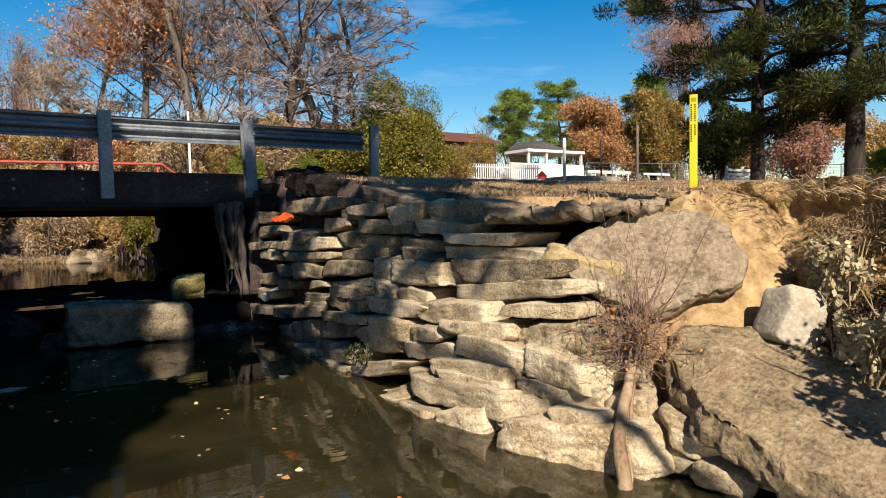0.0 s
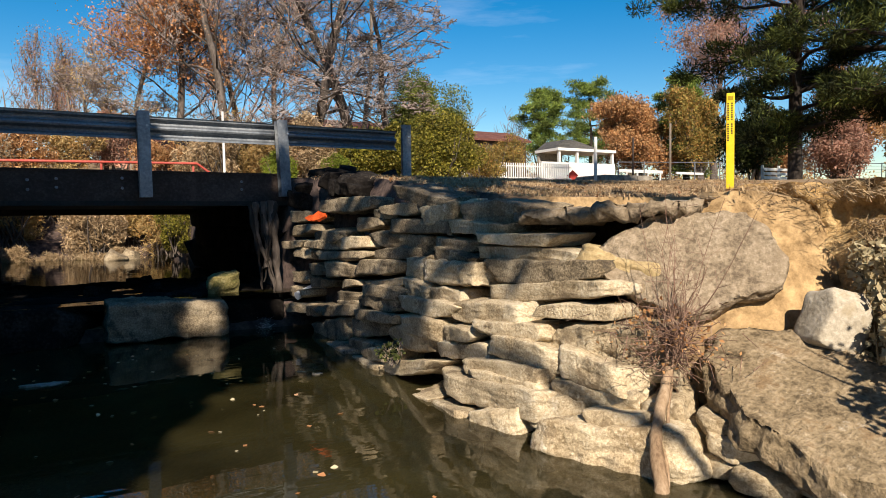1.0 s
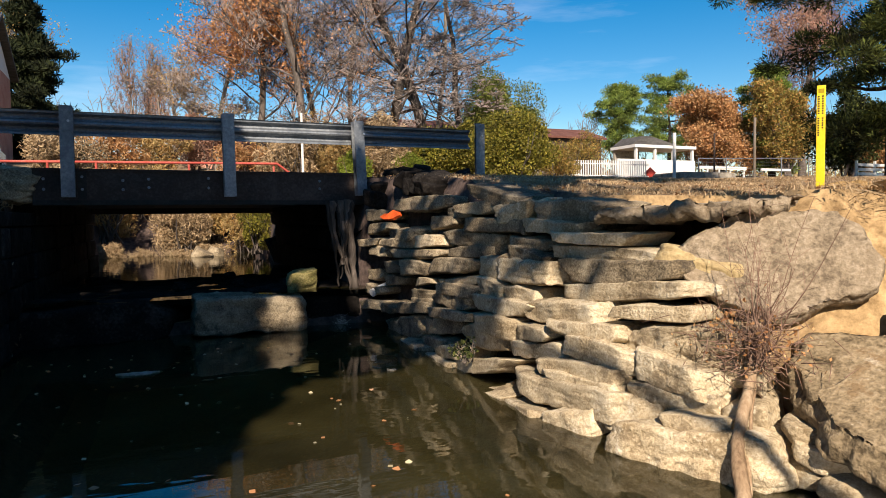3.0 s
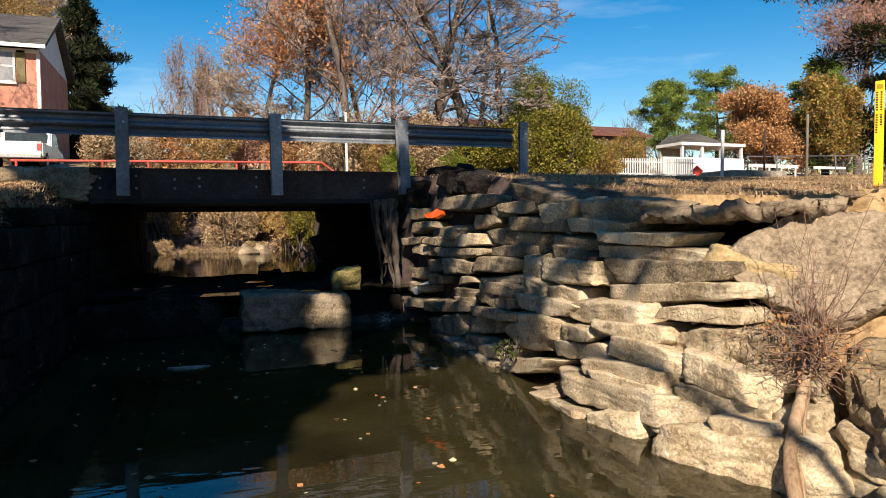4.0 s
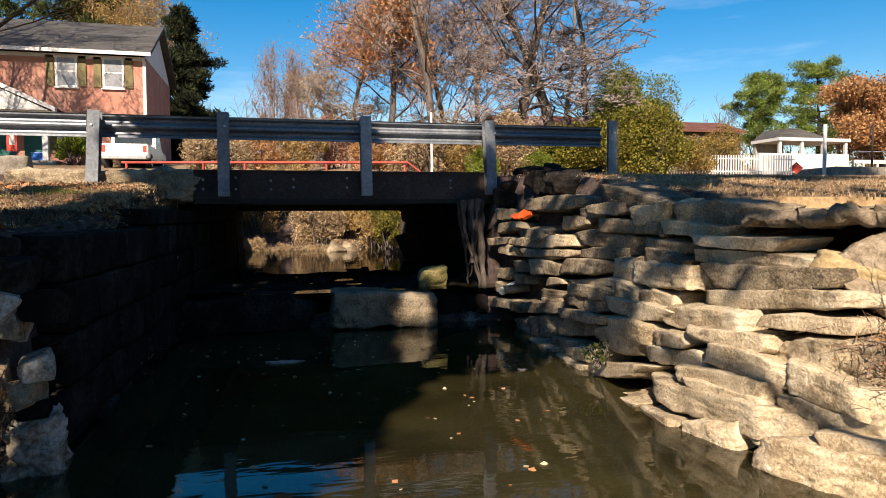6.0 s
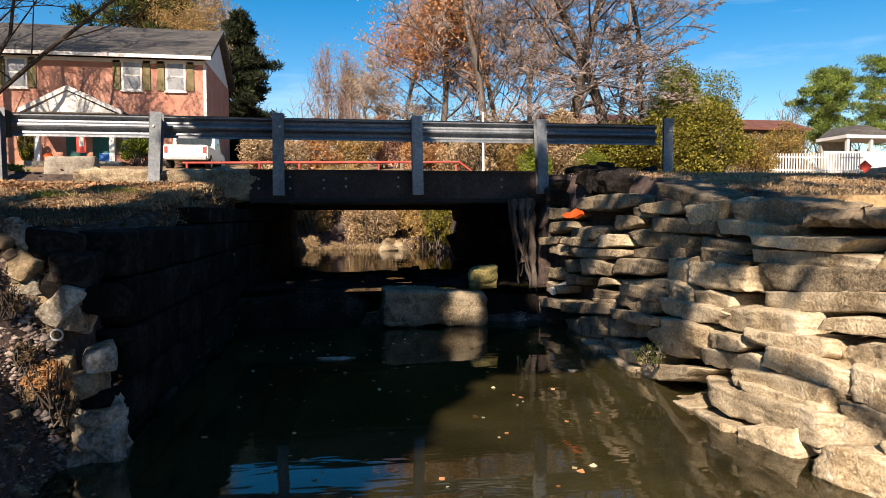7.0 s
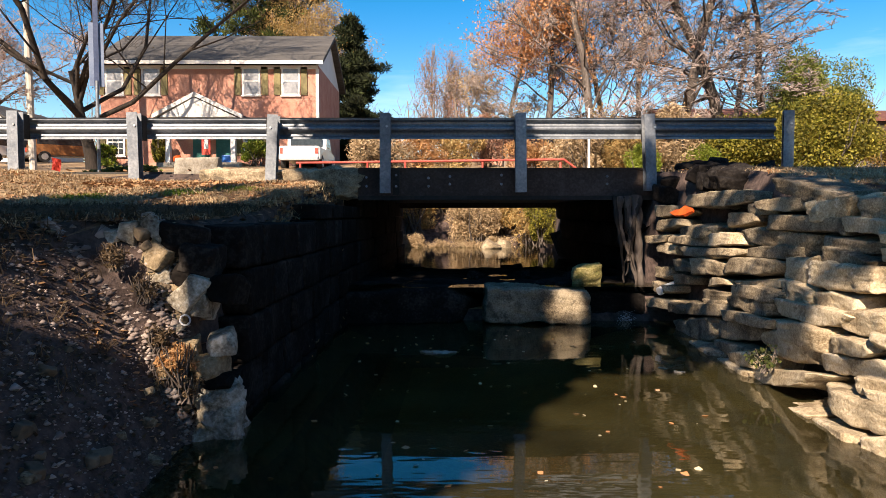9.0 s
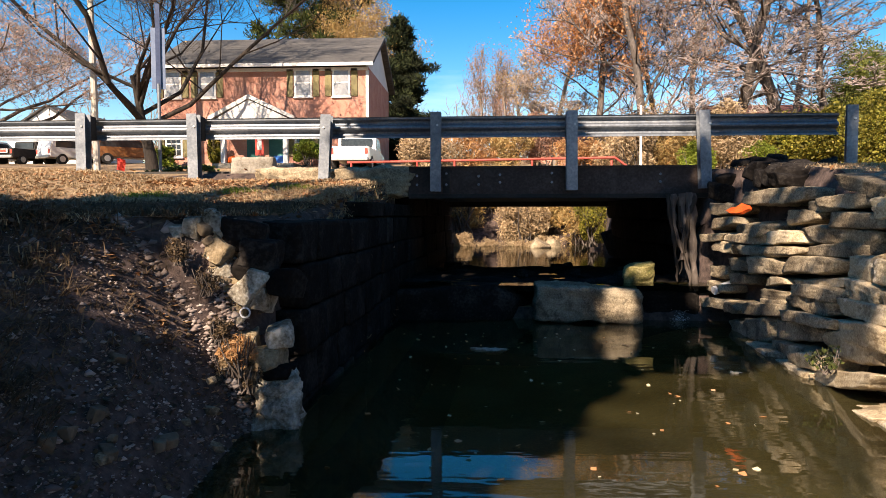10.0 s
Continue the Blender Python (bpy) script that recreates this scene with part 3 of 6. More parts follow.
stone(4.11, 0.36, 1.01, 0.14, 6)
stone(3.99, 0.29, 0.84, 0.1, 6)
stone(3.32, 0.33, 0.63, 0.17, 4)
stone(4.18, 0.18, 1.42, 0.21, 3)
stone(3.49, 0.19, 0.38, 0.21, 15)
stone(3.94, 0.06, 0.54, 0.17, 10)
stone(3.08, 0.23, 0.41, 0.11, 8)
stone(2.92, 0.32, 0.26, 0.17, -1)
stone(2.78, 0.22, 0.17, 0.12, 4)
stone(3.08, 0.06, 1.01, 0.34, 7)
stone(2.63, 0.28, 0.17, 0.16, -9, -0.14)
stone(2.59, 0.09, 0.19, 0.17, -10, -0.14)
stone(2.29, 0.05, 0.2, 0.21, -11, -0.14)
stone(2.14, 0.1, 0.23, 0.18, -6, -0.14)
stone(2.5, 0.18, 0.19, 0.17, -12, -0.14)
stone(5.2, -0.07, 0.9, 0.14, 6, 0.05)
stone(6.3, -0.04, 0.9, 0.14, 6, 0.04)
stone(4.5, -0.06, 0.7, 0.16, 6, 0.05)
stone(7.2, -0.03, 0.9, 0.16, 6)
stone(8.87, 0.27, 0.6, 0.14, 4)
stone(8.99, 0.47, 0.55, 0.14, 3)
stone(9.12, 0.65, 0.55, 0.16, 2)
stone(8.5, 0.81, 0.58, 0.15, 1)
stone(8.99, 0.98, 0.59, 0.14, 0)
stone(8.7, 1.13, 0.6, 0.12, 0)
stone(9.28, 1.12, 0.7, 0.11, 1)
stone(8.5, 0.62, 0.5, 0.13, 3)
stone(8.35, 0.3, 0.5, 0.12, 3)


def slab_mesh(name, outline, thick, seed, rings=7, around=56, rough=0.02, chamfer=0.0):
    """A broken flat slab: an uneven outline in its own x and y, top at z = 0."""
    pts = np.array(outline, float)
    ang = np.unwrap(np.arctan2(pts[:, 1], pts[:, 0]))
    rad = np.hypot(pts[:, 0], pts[:, 1])
    order = np.argsort(ang % (2 * math.pi))
    a, r = (ang % (2 * math.pi))[order], rad[order]
    corner = [Vector((x, y)) for x, y in zip(r * np.cos(a), r * np.sin(a))]

    def reach(th):
        i = int(np.searchsorted(a, th)) % len(a)
        p, q, d = corner[i - 1], corner[i], Vector((math.cos(th), math.sin(th)))
        e = q - p
        return (p.x * e.y - p.y * e.x) / (d.x * e.y - d.y * e.x)

    verts, faces = [], []
    off = Vector((seed * 3.3, seed * 1.7, seed))
    prof = [(k / rings, 0.0) for k in range(1, rings)] + [(0.985, 0.0), (0.995, -0.003), (1.0, -0.016), (1.01, -0.035), (1.02, -0.35 * thick), (1.0, -0.7 * thick), (0.95, -thick), (0.5, -thick * 1.05)]
    if chamfer:  # the broken edge slopes outwards
        c = 1 - chamfer
        prof = [(c * k / rings, 0.0) for k in range(1, rings)] + [(c - 0.015, 0.0), (c, -0.004)] + [(c + chamfer * (k / 9) ** 0.8, -0.01 - thick * 0.72 * k / 9) for k in range(1, 10)] + [(0.98, -thick * 0.85), (0.9, -thick), (0.5, -thick * 1.05)]
    verts.append((0, 0, 0))
    for f, z in prof:
        for j in range(around):
            th = 2 * math.pi * j / around
            rr = reach(th) * f
            p = Vector((rr * math.cos(th), rr * math.sin(th), z))
            w = noise.noise_vector(p * 4 + off) * rough + noise.noise_vector(p * 14 + off) * rough * 0.7
            edge = 1.6 if z < -0.001 else 0.45
            w += Vector((0, 0, 0.35 * rough * noise.noise(p * 26 + off)))
            verts.append(p + w * edge)
    for j in range(around):
        faces.append((0, 1 + j, 1 + (j + 1) % around, 1 + (j + 1) % around))
    me_faces = [f[:3] for f in faces]
    for k in range(len(prof) - 1):
        for j in range(around):
            b0, b1 = 1 + k * around, 1 + (k + 1) * around
            me_faces.append((b0 + j, b1 + j, b1 + (j + 1) % around, b0 + (j + 1) % around))
    me = bpy.data.meshes.new(name)
    me.from_pydata([tuple(v) for v in verts], [], me_faces)
    return me


def framed(centre, right, up):
    """A pose whose x runs to the right, y up a face, z out of it."""
    x = Vector(right).normalized()
    y = Vector(up)
    y = (y - x * y.dot(x)).normalized()
    z = x.cross(y)
    m = Matrix((x, y, z)).transposed().to_4x4()
    m.translation = centre
    return m


tilted = part("tilted_slab", slab_mesh("tilted_slab", ((-0.62, 0.0), (-0.47, 0.15), (-0.19, 0.29), (0.05, 0.34), (0.37, 0.32), (0.51, 0.22), (0.53, 0.09), (0.62, 0.0), (0.57, -0.18), (0.09, -0.39), (-0.24, -0.3), (-0.49, -0.18)), 0.13, 5, 12, 120, 0.026), M_SLAB, smooth=True)
tilted.matrix_basis = framed((3.69, 3.08, 1.18), (0.62, -0.78, 0.0), (0.42, 0.28, 0.86))
tagged(tilted, "large flat grey limestone slab fallen at a tilt against the bank", "stone slab")

low = part("broad_slab", slab_mesh("broad_slab", ((-0.9, 0.1), (-0.5, 0.45), (0.3, 0.52), (0.95, 0.45), (1.3, 0.0), (1.05, -0.36), (0.56, -0.38), (0.35, -0.43), (0.1, -0.44), (-0.19, -0.45), (-0.37, -0.36), (-0.7, -0.2)), 0.2, 8, 14, 150, 0.034, 0.12), M_BROWNSLAB, smooth=True)
low.matrix_basis = framed((3.6, 2.1, 0.5), (-0.04, -0.95, -0.28), (0.45, 0.15, 0.24))
tagged(low, "huge brown-grey limestone block with a rough broken edge", "stone block")

ledge = part("ledge_slab", slab_mesh("ledge_slab", ((-0.95, 0.5), (0, 0.75), (0.7, 0.5), (0.72, -0.2), (0.66, -0.5), (0.52, -0.72), (0.38, -0.68), (0.2, -0.84), (0.02, -0.72), (-0.25, -0.76), (-0.5, -0.86), (-0.7, -0.74), (-0.98, -0.6)), 0.1, 33, 10, 170, 0.045), M_SLAB, smooth=True)
ledge.matrix_basis = framed((4.2, 3.85, 1.53), (0.12, -1, 0.03), (1, 0.1, 0.03))
tagged(ledge, "thin cracked concrete ledge jutting over a hollow", "concrete slab")

dirt = part("dirt_wedge", rock_mesh("dirt_wedge", 0.75, 0.5, 0.2, 27, 14, 0.5, 0.22, 0.2), M_SAND, smooth=True)
dirt.matrix_basis = pose(3.62, 3.5, 1.06, 12, -14, 112)
tagged(dirt, "wedge of sandy clay washed down beside the hollow", "earth")

white = part("pale_rock", rock_mesh("pale_rock", 0.3, 0.27, 0.33, 19, 9, 0.3, 0.2, 0.03), M_PALEROCK, smooth=True)
white.matrix_basis = pose(4.05, 2.3, 0.84, 20, 5, 70)
tagged(white, "pale angular limestone rock lying on the bank", "rock")


# ---- bridge ----
bridge = thing("bridge", "small road bridge with rusty brown steel side beam", "bridge")
# deck and bottom flange near-black: the shade beneath is put into their colour
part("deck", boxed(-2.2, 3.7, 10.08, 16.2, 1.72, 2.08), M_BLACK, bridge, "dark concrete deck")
bm = boxed(-1.02, 3.3, 9.9, 9.93, 1.72, 2.1)
part("side_beam", bm, M_RUST, bridge, "rust-brown steel channel beam")
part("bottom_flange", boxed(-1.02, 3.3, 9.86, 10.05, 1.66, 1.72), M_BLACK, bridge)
part("top_flange", boxed(-1.02, 3.3, 9.88, 10.05, 2.1, 2.125), M_RUST, bridge)
part("splice_plate", boxed(-0.52, -0.42, 9.885, 9.9, 1.73, 2.09), M_BLACK, bridge)
for bx, bz in ((-0.9, 1.99), (-0.9, 1.86), (-0.47, 2.02), (-0.47, 1.86), (0.0, 1.98), (0.0, 1.86), (0.31, 2.0), (0.31, 1.89), (1.06, 1.89), (1.06, 2.02), (2.6, 2.0), (2.6, 1.89)):
    part("bolt", rod(bmesh.new(), (bx, 9.868, bz), (bx, 9.905, bz), 0.016, 0.02, 8), M_GALV, bridge)
curb = part("curb_end", rock_mesh("curb_end", 2.3, 0.4, 0.4, 44, 22, 0.25, 0.07, 0.2, 5, (1, 1, 0.8), 0.1, (0.8, 0.95)), M_DARKSTONE, bridge, "crumbling concrete kerb end", smooth=True)
curb.matrix_basis = pose(-2.12, 10.05, 1.9)
bm = boxed(-1.72, 3.3, 16.05, 16.2, 1.6, 2.1)
part("far_beam", bm, M_RUST, bridge)


def w_beam(x0, x1, y, z):
    """A corrugated guardrail beam along x, its back towards -y."""
    prof = [(0.0, -0.156), (0.018, -0.15), (0.02, -0.125), (0.075, -0.1), (0.083, -0.075), (0.075, -0.052), (0.012, -0.022), (0.004, 0), (0.012, 0.022), (0.075, 0.052), (0.083, 0.075), (0.075, 0.1), (0.02, 0.125), (0.018, 0.15), (0.0, 0.156)]
    bm = bmesh.new()
    rows = []
    for k, x in enumerate((x0, x1)):
        rows.append([bm.verts.new((x, y + py, z + pz)) for py, pz in prof])
        rows.append([bm.verts.new((x, y + py + 0.004, z + pz)) for py, pz in prof])
    a, a2, b, b2 = rows
    for i in range(len(prof) - 1):
        bm.faces.new((a[i], b[i], b[i + 1], a[i + 1]))
        bm.faces.new((a2[i], a2[i + 1], b2[i + 1], b2[i]))
    bmesh.ops.recalc_face_normals(bm, faces=bm.faces)
    return bm


rail = thing("guardrail", "galvanised steel W-beam guardrail with steel posts along the road edge", "guardrail")
POSTS = ((5.16, 2.1, 2.93, 0), (3.2, 1.79, 2.88, -2.5), (1.33, 1.77, 2.89, -0.6), (-0.62, 1.76, 2.89, 0.4), (-2.26, 1.7, 2.87, 3.0), (-4.17, 1.8, 2.9, -0.6), (-5.86, 2.05, 2.92, 0.3), (-7.9, 2.1, 2.92, 0))
for k, (px, z0, z1, lean) in enumerate(POSTS):
    bm = bmesh.new()
    h = z1 - z0
    box(bm, -0.075, 0.075, -0.005, 0.005, 0, h)
    deep_web = 0.14 if k else 0.04  # the end post is a shallow channel
    box(bm, -0.005, 0.005, 0.005, deep_web, 0, h)
    box(bm, -0.075, 0.075, deep_web, deep_web + 0.01, 0, h)
    post = part("post", bm, M_GALV, rail)
    post.matrix_basis = pose(px, 9.72, z0, 0, lean, 0)
    if k:
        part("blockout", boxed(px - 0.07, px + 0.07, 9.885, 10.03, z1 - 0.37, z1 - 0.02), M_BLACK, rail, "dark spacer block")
    part("bolt", rod(bmesh.new(), (px + 0.03, 9.7, z1 - 0.19), (px + 0.03, 9.73, z1 - 0.19), 0.016, None, 8), M_BOLT, rail)
for k in range(len(POSTS) - 1):
    xa, xb = POSTS[k + 1][0], POSTS[k][0]
    part("beam", w_beam(xa - 0.1, xb + (0.12 if k else -0.02), 10.03 + 0.003 * (k % 2), 2.71), M_GALV, rail)
part("beam", w_beam(-30, -7.9, 10.03, 2.73), M_GALV, rail)

# far side: low red pipe rail
red = thing("pipe_rail", "low red-painted pipe rail on the far side of the bridge", "railing")
bm = bmesh.new()
rod(bm, (-3.2, 16.3, 2.68), (3.2, 16.3, 2.76), 0.027)
part("top_pipe", bm, M_RAILRED, red)
part("end_pipe", rod(bmesh.new(), (3.2, 16.3, 2.76), (3.62, 16.3, 2.45), 0.027), M_RAILRED, red)
for px in (-3.1, -1.5, -0.6, 1.25, 3.12):
    part("post", rod(bmesh.new(), (px, 16.3, 2.0), (px, 16.3, 2.7), 0.027), M_RAILRED, red)

# abutments and the old block wall on the left bank
# wall and abutment blocks carry their shade in the stone colour
left_wall = thing("block_wall", "dark old cut-stone block wall, water-stained, its broken end in rubble", "stone wall")
rng = random.Random(4)
TOPS = ((4.6, 6.75, 1.38), (6.75, 10.0, 1.57), (10.0, 16.6, 1.72))
blocks = {}
for c in range(6):
    z0 = -0.3 + c * 0.34
    y = 4.6 + (0.13 * c if c < 4 else 0.3) + rng.uniform(0, 0.1)
    while y < 16.4:
        ln = rng.choice((0.45, 0.6, 0.75)) if y < 10 else 1.6
        top = next(t for a, b, t in TOPS if a <= min(y, 16.5) < b)
        z1 = min(z0 + 0.335, top)
        if z1 - z0 > 0.08:
            key = (ln, round(z1 - z0, 2), rng.randrange(3))
            if key not in blocks:
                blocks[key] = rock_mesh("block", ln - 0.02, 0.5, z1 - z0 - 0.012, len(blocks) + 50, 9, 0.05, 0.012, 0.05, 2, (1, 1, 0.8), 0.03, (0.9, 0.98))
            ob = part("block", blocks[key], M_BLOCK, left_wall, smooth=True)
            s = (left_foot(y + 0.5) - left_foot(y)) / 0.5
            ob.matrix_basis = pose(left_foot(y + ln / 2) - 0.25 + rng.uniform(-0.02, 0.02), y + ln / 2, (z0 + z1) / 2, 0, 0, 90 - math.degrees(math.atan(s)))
        y += ln
part("core", boxed(-2.3, -1.5, 5.4, 16.4, -0.5, 1.35), M_EARTH, left_wall)

abut = thing("abutment", "dark concrete abutment under the bridge", "abutment")
for k in range(5):
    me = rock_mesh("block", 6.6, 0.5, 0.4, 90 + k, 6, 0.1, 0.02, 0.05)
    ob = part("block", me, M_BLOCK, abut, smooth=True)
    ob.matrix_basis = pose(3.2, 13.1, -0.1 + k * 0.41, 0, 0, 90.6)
part("core", boxed(3.3, 4.2, 9.75, 16.4, -0.3, 1.7), M_EARTH, abut)

# concrete in the dark stone colour, which deepens the shade on it
sill = part("sill_block", rock_mesh("sill_block", 1.38, 0.6, 0.46, 12, 22, 0.16, 0.04, 0.12, 3, (1, 0.7, 0.3), 0.04, (0.85, 0.96)), M_DARKSTONE, smooth=True)
sill.matrix_basis = pose(1.45, 9.15, 0.24, 0, 2, 0)
tagged(sill, "pale worn concrete block of the creek sill, mostly shaded", "concrete block")
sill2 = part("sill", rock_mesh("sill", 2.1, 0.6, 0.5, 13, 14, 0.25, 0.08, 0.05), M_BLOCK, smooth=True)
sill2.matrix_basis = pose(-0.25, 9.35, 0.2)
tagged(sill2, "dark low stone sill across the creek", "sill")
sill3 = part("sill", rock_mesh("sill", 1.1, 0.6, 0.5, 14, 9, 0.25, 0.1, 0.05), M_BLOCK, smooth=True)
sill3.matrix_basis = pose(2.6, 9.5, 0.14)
tagged(sill3, "dark stones of the sill with a trickle", "sill")
mossy = part("mossy_rock", rock_mesh("mossy_rock", 0.5, 0.4, 0.28, 15, 14, 0.3, 0.14, 0.08), M_MOSSY, smooth=True)
mossy.matrix_basis = pose(2.27, 9.66, 0.58)
tagged(mossy, "yellowish mossy rock resting on the sill", "rock")


# ---- plants ----
def tubes(segs, sides):
    """Tapered tubes from rows of start, end and the two radii."""
    a = np.array([s[0] for s in segs], float)
    b = np.array([s[1] for s in segs], float)
    ra, rb = np.array([s[2] for s in segs])[:, None, None], np.array([s[3] for s in segs])[:, None, None]
    d = b - a
    d /= np.maximum(np.linalg.norm(d, axis=1, keepdims=True), 1e-9)
    ref = np.where(np.abs(d[:, 2:3]) < 0.9, [[0, 0, 1.0]], [[1.0, 0, 0]])
    u = np.cross(d, ref)
    u /= np.linalg.norm(u, axis=1, keepdims=True)
    v = np.cross(d, u)
    th = np.arange(sides) * 2 * math.pi / sides
    ring = u[:, None, :] * np.cos(th)[None, :, None] + v[:, None, :] * np.sin(th)[None, :, None]
    verts = np.concatenate([a[:, None, :] + ring * ra, b[:, None, :] + ring * rb], 1).reshape(-1, 3)
    base = np.arange(len(segs))[:, None, None] * 2 * sides
    j = np.arange(sides)
    q = np.stack([j, (j + 1) % sides, (j + 1) % sides + sides, j + sides], 1)[None]
    return verts, (base + q).reshape(-1, 4)


def hose(pts, girth, sides=9):
    """One smooth bent tube through points, with a radius at each."""
    p = np.array(pts)
    d = np.gradient(p, axis=0)
    d /= np.linalg.norm(d, axis=1, keepdims=True)
    u = np.cross(d, (0.3, 1.0, 0.1))
    u /= np.linalg.norm(u, axis=1, keepdims=True)
    v = np.cross(d, u)
    th = np.arange(sides) * 2 * math.pi / sides
    g = np.array(girth)[:, None, None]
    verts = p[:, None, :] + g * (u[:, None, :] * np.cos(th)[None, :, None] + v[:, None, :] * np.sin(th)[None, :, None])
    j, k = np.arange(sides), (np.arange(len(p) - 1) * sides)[:, None, None]
    q = np.stack([j, (j + 1) % sides, (j + 1) % sides + sides, j + sides], 1)[None]
    return verts.reshape(-1, 3), (k + q).reshape(-1, 4)


def join(*pairs):
    vs, fs, n = [], [], 0
    for v, f in pairs:
        vs.append(v)
        fs.append(f + n)
        n += len(v)
    return np.concatenate(vs), np.concatenate(fs)


def leaf_quads(centres, size, rng, flat=0.0, long=1.6, droop=None):
    """Small leaf-shaped quads at random tilts round the given points."""
    n = len(centres)
    a = rng.normal(size=(n, 3))
    a[:, 2] *= 1 - flat
    if droop is not None:
        a = droop + 0.35 * a
    a /= np.linalg.norm(a, axis=1, keepdims=True)
    c = rng.normal(size=(n, 3))
    if flat:
        c[:, 2] *= 1 - flat
    b = np.cross(a, c)
    if flat:
        b = np.cross(a, np.array([[0, 0, 1.0]]) + 0.25 * rng.normal(size=(n, 3)))
    b /= np.maximum(np.linalg.norm(b, axis=1, keepdims=True), 1e-9)
    s = size * rng.uniform(0.6, 1.4, (n, 1))
    p = np.asarray(centres)
    verts = np.stack([p - a * s * long / 2, p + b * s * 0.5, p + a * s * long / 2, p - b * s * 0.5], 1).reshape(-1, 3)
    return verts, np.arange(n * 4).reshape(-1, 4)


def grow(base, height, radius, seed, levels=4, kids=(7, 6, 5, 4), spread=0.9, rise=0.25, lean=(0, 0), fork=0.25, wob=0.16, shrink=0.55, thick=(0.22, 0.36), first=None):
    """Branches of a tree as tube rows by level, and the twig ends."""
    rng = random.Random(seed)
    rows, ends = {}, []

    def branch(p, d, length, r, lev):
        n = 7 if lev == 0 else (5 if lev == 1 else 3 if lev < 4 else 2)
        r_end = r * (0.35 if lev == 0 else 0.3)
        pts = [p]
        for i in range(n):
            w = wob * (0.4 if lev == 0 else 1)
            d = (d + Vector((rng.gauss(0, w), rng.gauss(0, w), rng.gauss(0, w) + (rise * 0.3 if lev else 0.02)))).normalized()
            pts.append(pts[-1] + d * length / n)
        for i in range(n):
            ra, rb = r + (r_end - r) * i / n, r + (r_end - r) * (i + 1) / n
            rows.setdefault(lev, []).append((pts[i], pts[i + 1], ra, rb))
        if lev >= levels:
            ends.append(pts[-1])
            ends.append(pts[-2])
            return
        count = kids[min(lev, len(kids) - 1)]
        for k in range(count):
            f = (fork + (1 - fork) * (k + rng.random()) / count) if lev == 0 else (0.25 + 0.75 * (k + rng.random()) / count)
            i = min(n - 1, int(f * n))
            at = pts[i].lerp(pts[i + 1], f * n - i)
            turn = rng.random() * 2 * math.pi
            side = Vector((math.cos(turn), math.sin(turn), 0))
            nd = (d * (0.55 if lev else 0.35) + side * spread * rng.uniform(0.6, 1.2) + Vector((0, 0, rise * rng.uniform(0.4, 1.5)))).normalized()
            ln = length * (first if first and lev == 0 else shrink) * rng.uniform(0.7, 1.15) * (1.15 - 0.55 * f)
            rr = (r + (r_end - r) * f) * (rng.uniform(0.55, 0.8) if first and lev == 0 else rng.uniform(*thick))
            branch(at, nd, ln, max(rr, 0.0035), lev + 1)

    branch(Vector(base), Vector((lean[0], lean[1], 1)).normalized(), height, radius, 0)
    return rows, ends


def tree(name, label, x, y, height, radius, seed, bark, leaf=None, leaves=0, leaf_size=0.09, jitter=0.35, minr=0.0, leaf_zone=None, gaps=0.0, z=None, cat="tree", sink=0.1, twig=None, **kw):
    """A tree with a tapered trunk, its limbs, and leaves near the twig ends."""
    zz = ground_height(x, y) - sink if z is None else z
    top = thing(name, label, cat, (x, y, zz))
    rows, ends = grow((0, 0, 0), height, radius, seed, **kw)
    pairs = [tubes([(a, b, max(r0, minr), max(r1, minr)) for a, b, r0, r1 in some], 8 if lev == 0 else 5 if lev == 1 else 3) for lev, some in rows.items()]
    trunk = [tubes(rows[0], 10)]
    part("trunk", raw("trunk", *join(*trunk)), bark, top, smooth=True)
    cut = min(3, len(pairs) - 1)
    tagged(part("branchwork", raw("branchwork", *join(*pairs[1:cut + 1])), bark, top, smooth=True), kind="stuff")
    if pairs[cut + 1:]:
        tagged(part("twig_haze", raw("twig_haze", *join(*pairs[cut + 1:])), twig or M_TWIGS, top), kind="stuff")
    if leaves:
        rng = np.random.RandomState(seed)
        e = np.array(ends)
        if leaf_zone:
            e = e[[leaf_zone(p) for p in e]]
        if gaps:
            e = e[rng.rand(len(e)) > gaps]
        pick = e[rng.randint(0, len(e), leaves)] + np.clip(rng.normal(size=(leaves, 3)), -1.7, 1.7) * jitter
        if leaf_zone:
            pick = pick[[leaf_zone(p) for p in pick]]
        part("crown", raw("crown", *leaf_quads(pick, leaf_size, rng)), leaf, top)
    return top


def clumps(rng, n, centre, radii, lumps=14, shell=0.55):
    """Points in a lumpy mass."""
    c = rng.normal(size=(lumps, 3))
    c /= np.linalg.norm(c, axis=1, keepdims=True)
    c *= rng.uniform(0.35, 0.85, (lumps, 1))
    k = rng.randint(0, lumps, n)
    d = rng.normal(size=(n, 3))
    d /= np.linalg.norm(d, axis=1, keepdims=True)
    s = rng.uniform(0.22, 0.48, lumps)[k][:, None]
    return np.array(centre) + (c[k] + d * s * rng.uniform(shell, 1.0, (n, 1))) * np.array(radii)


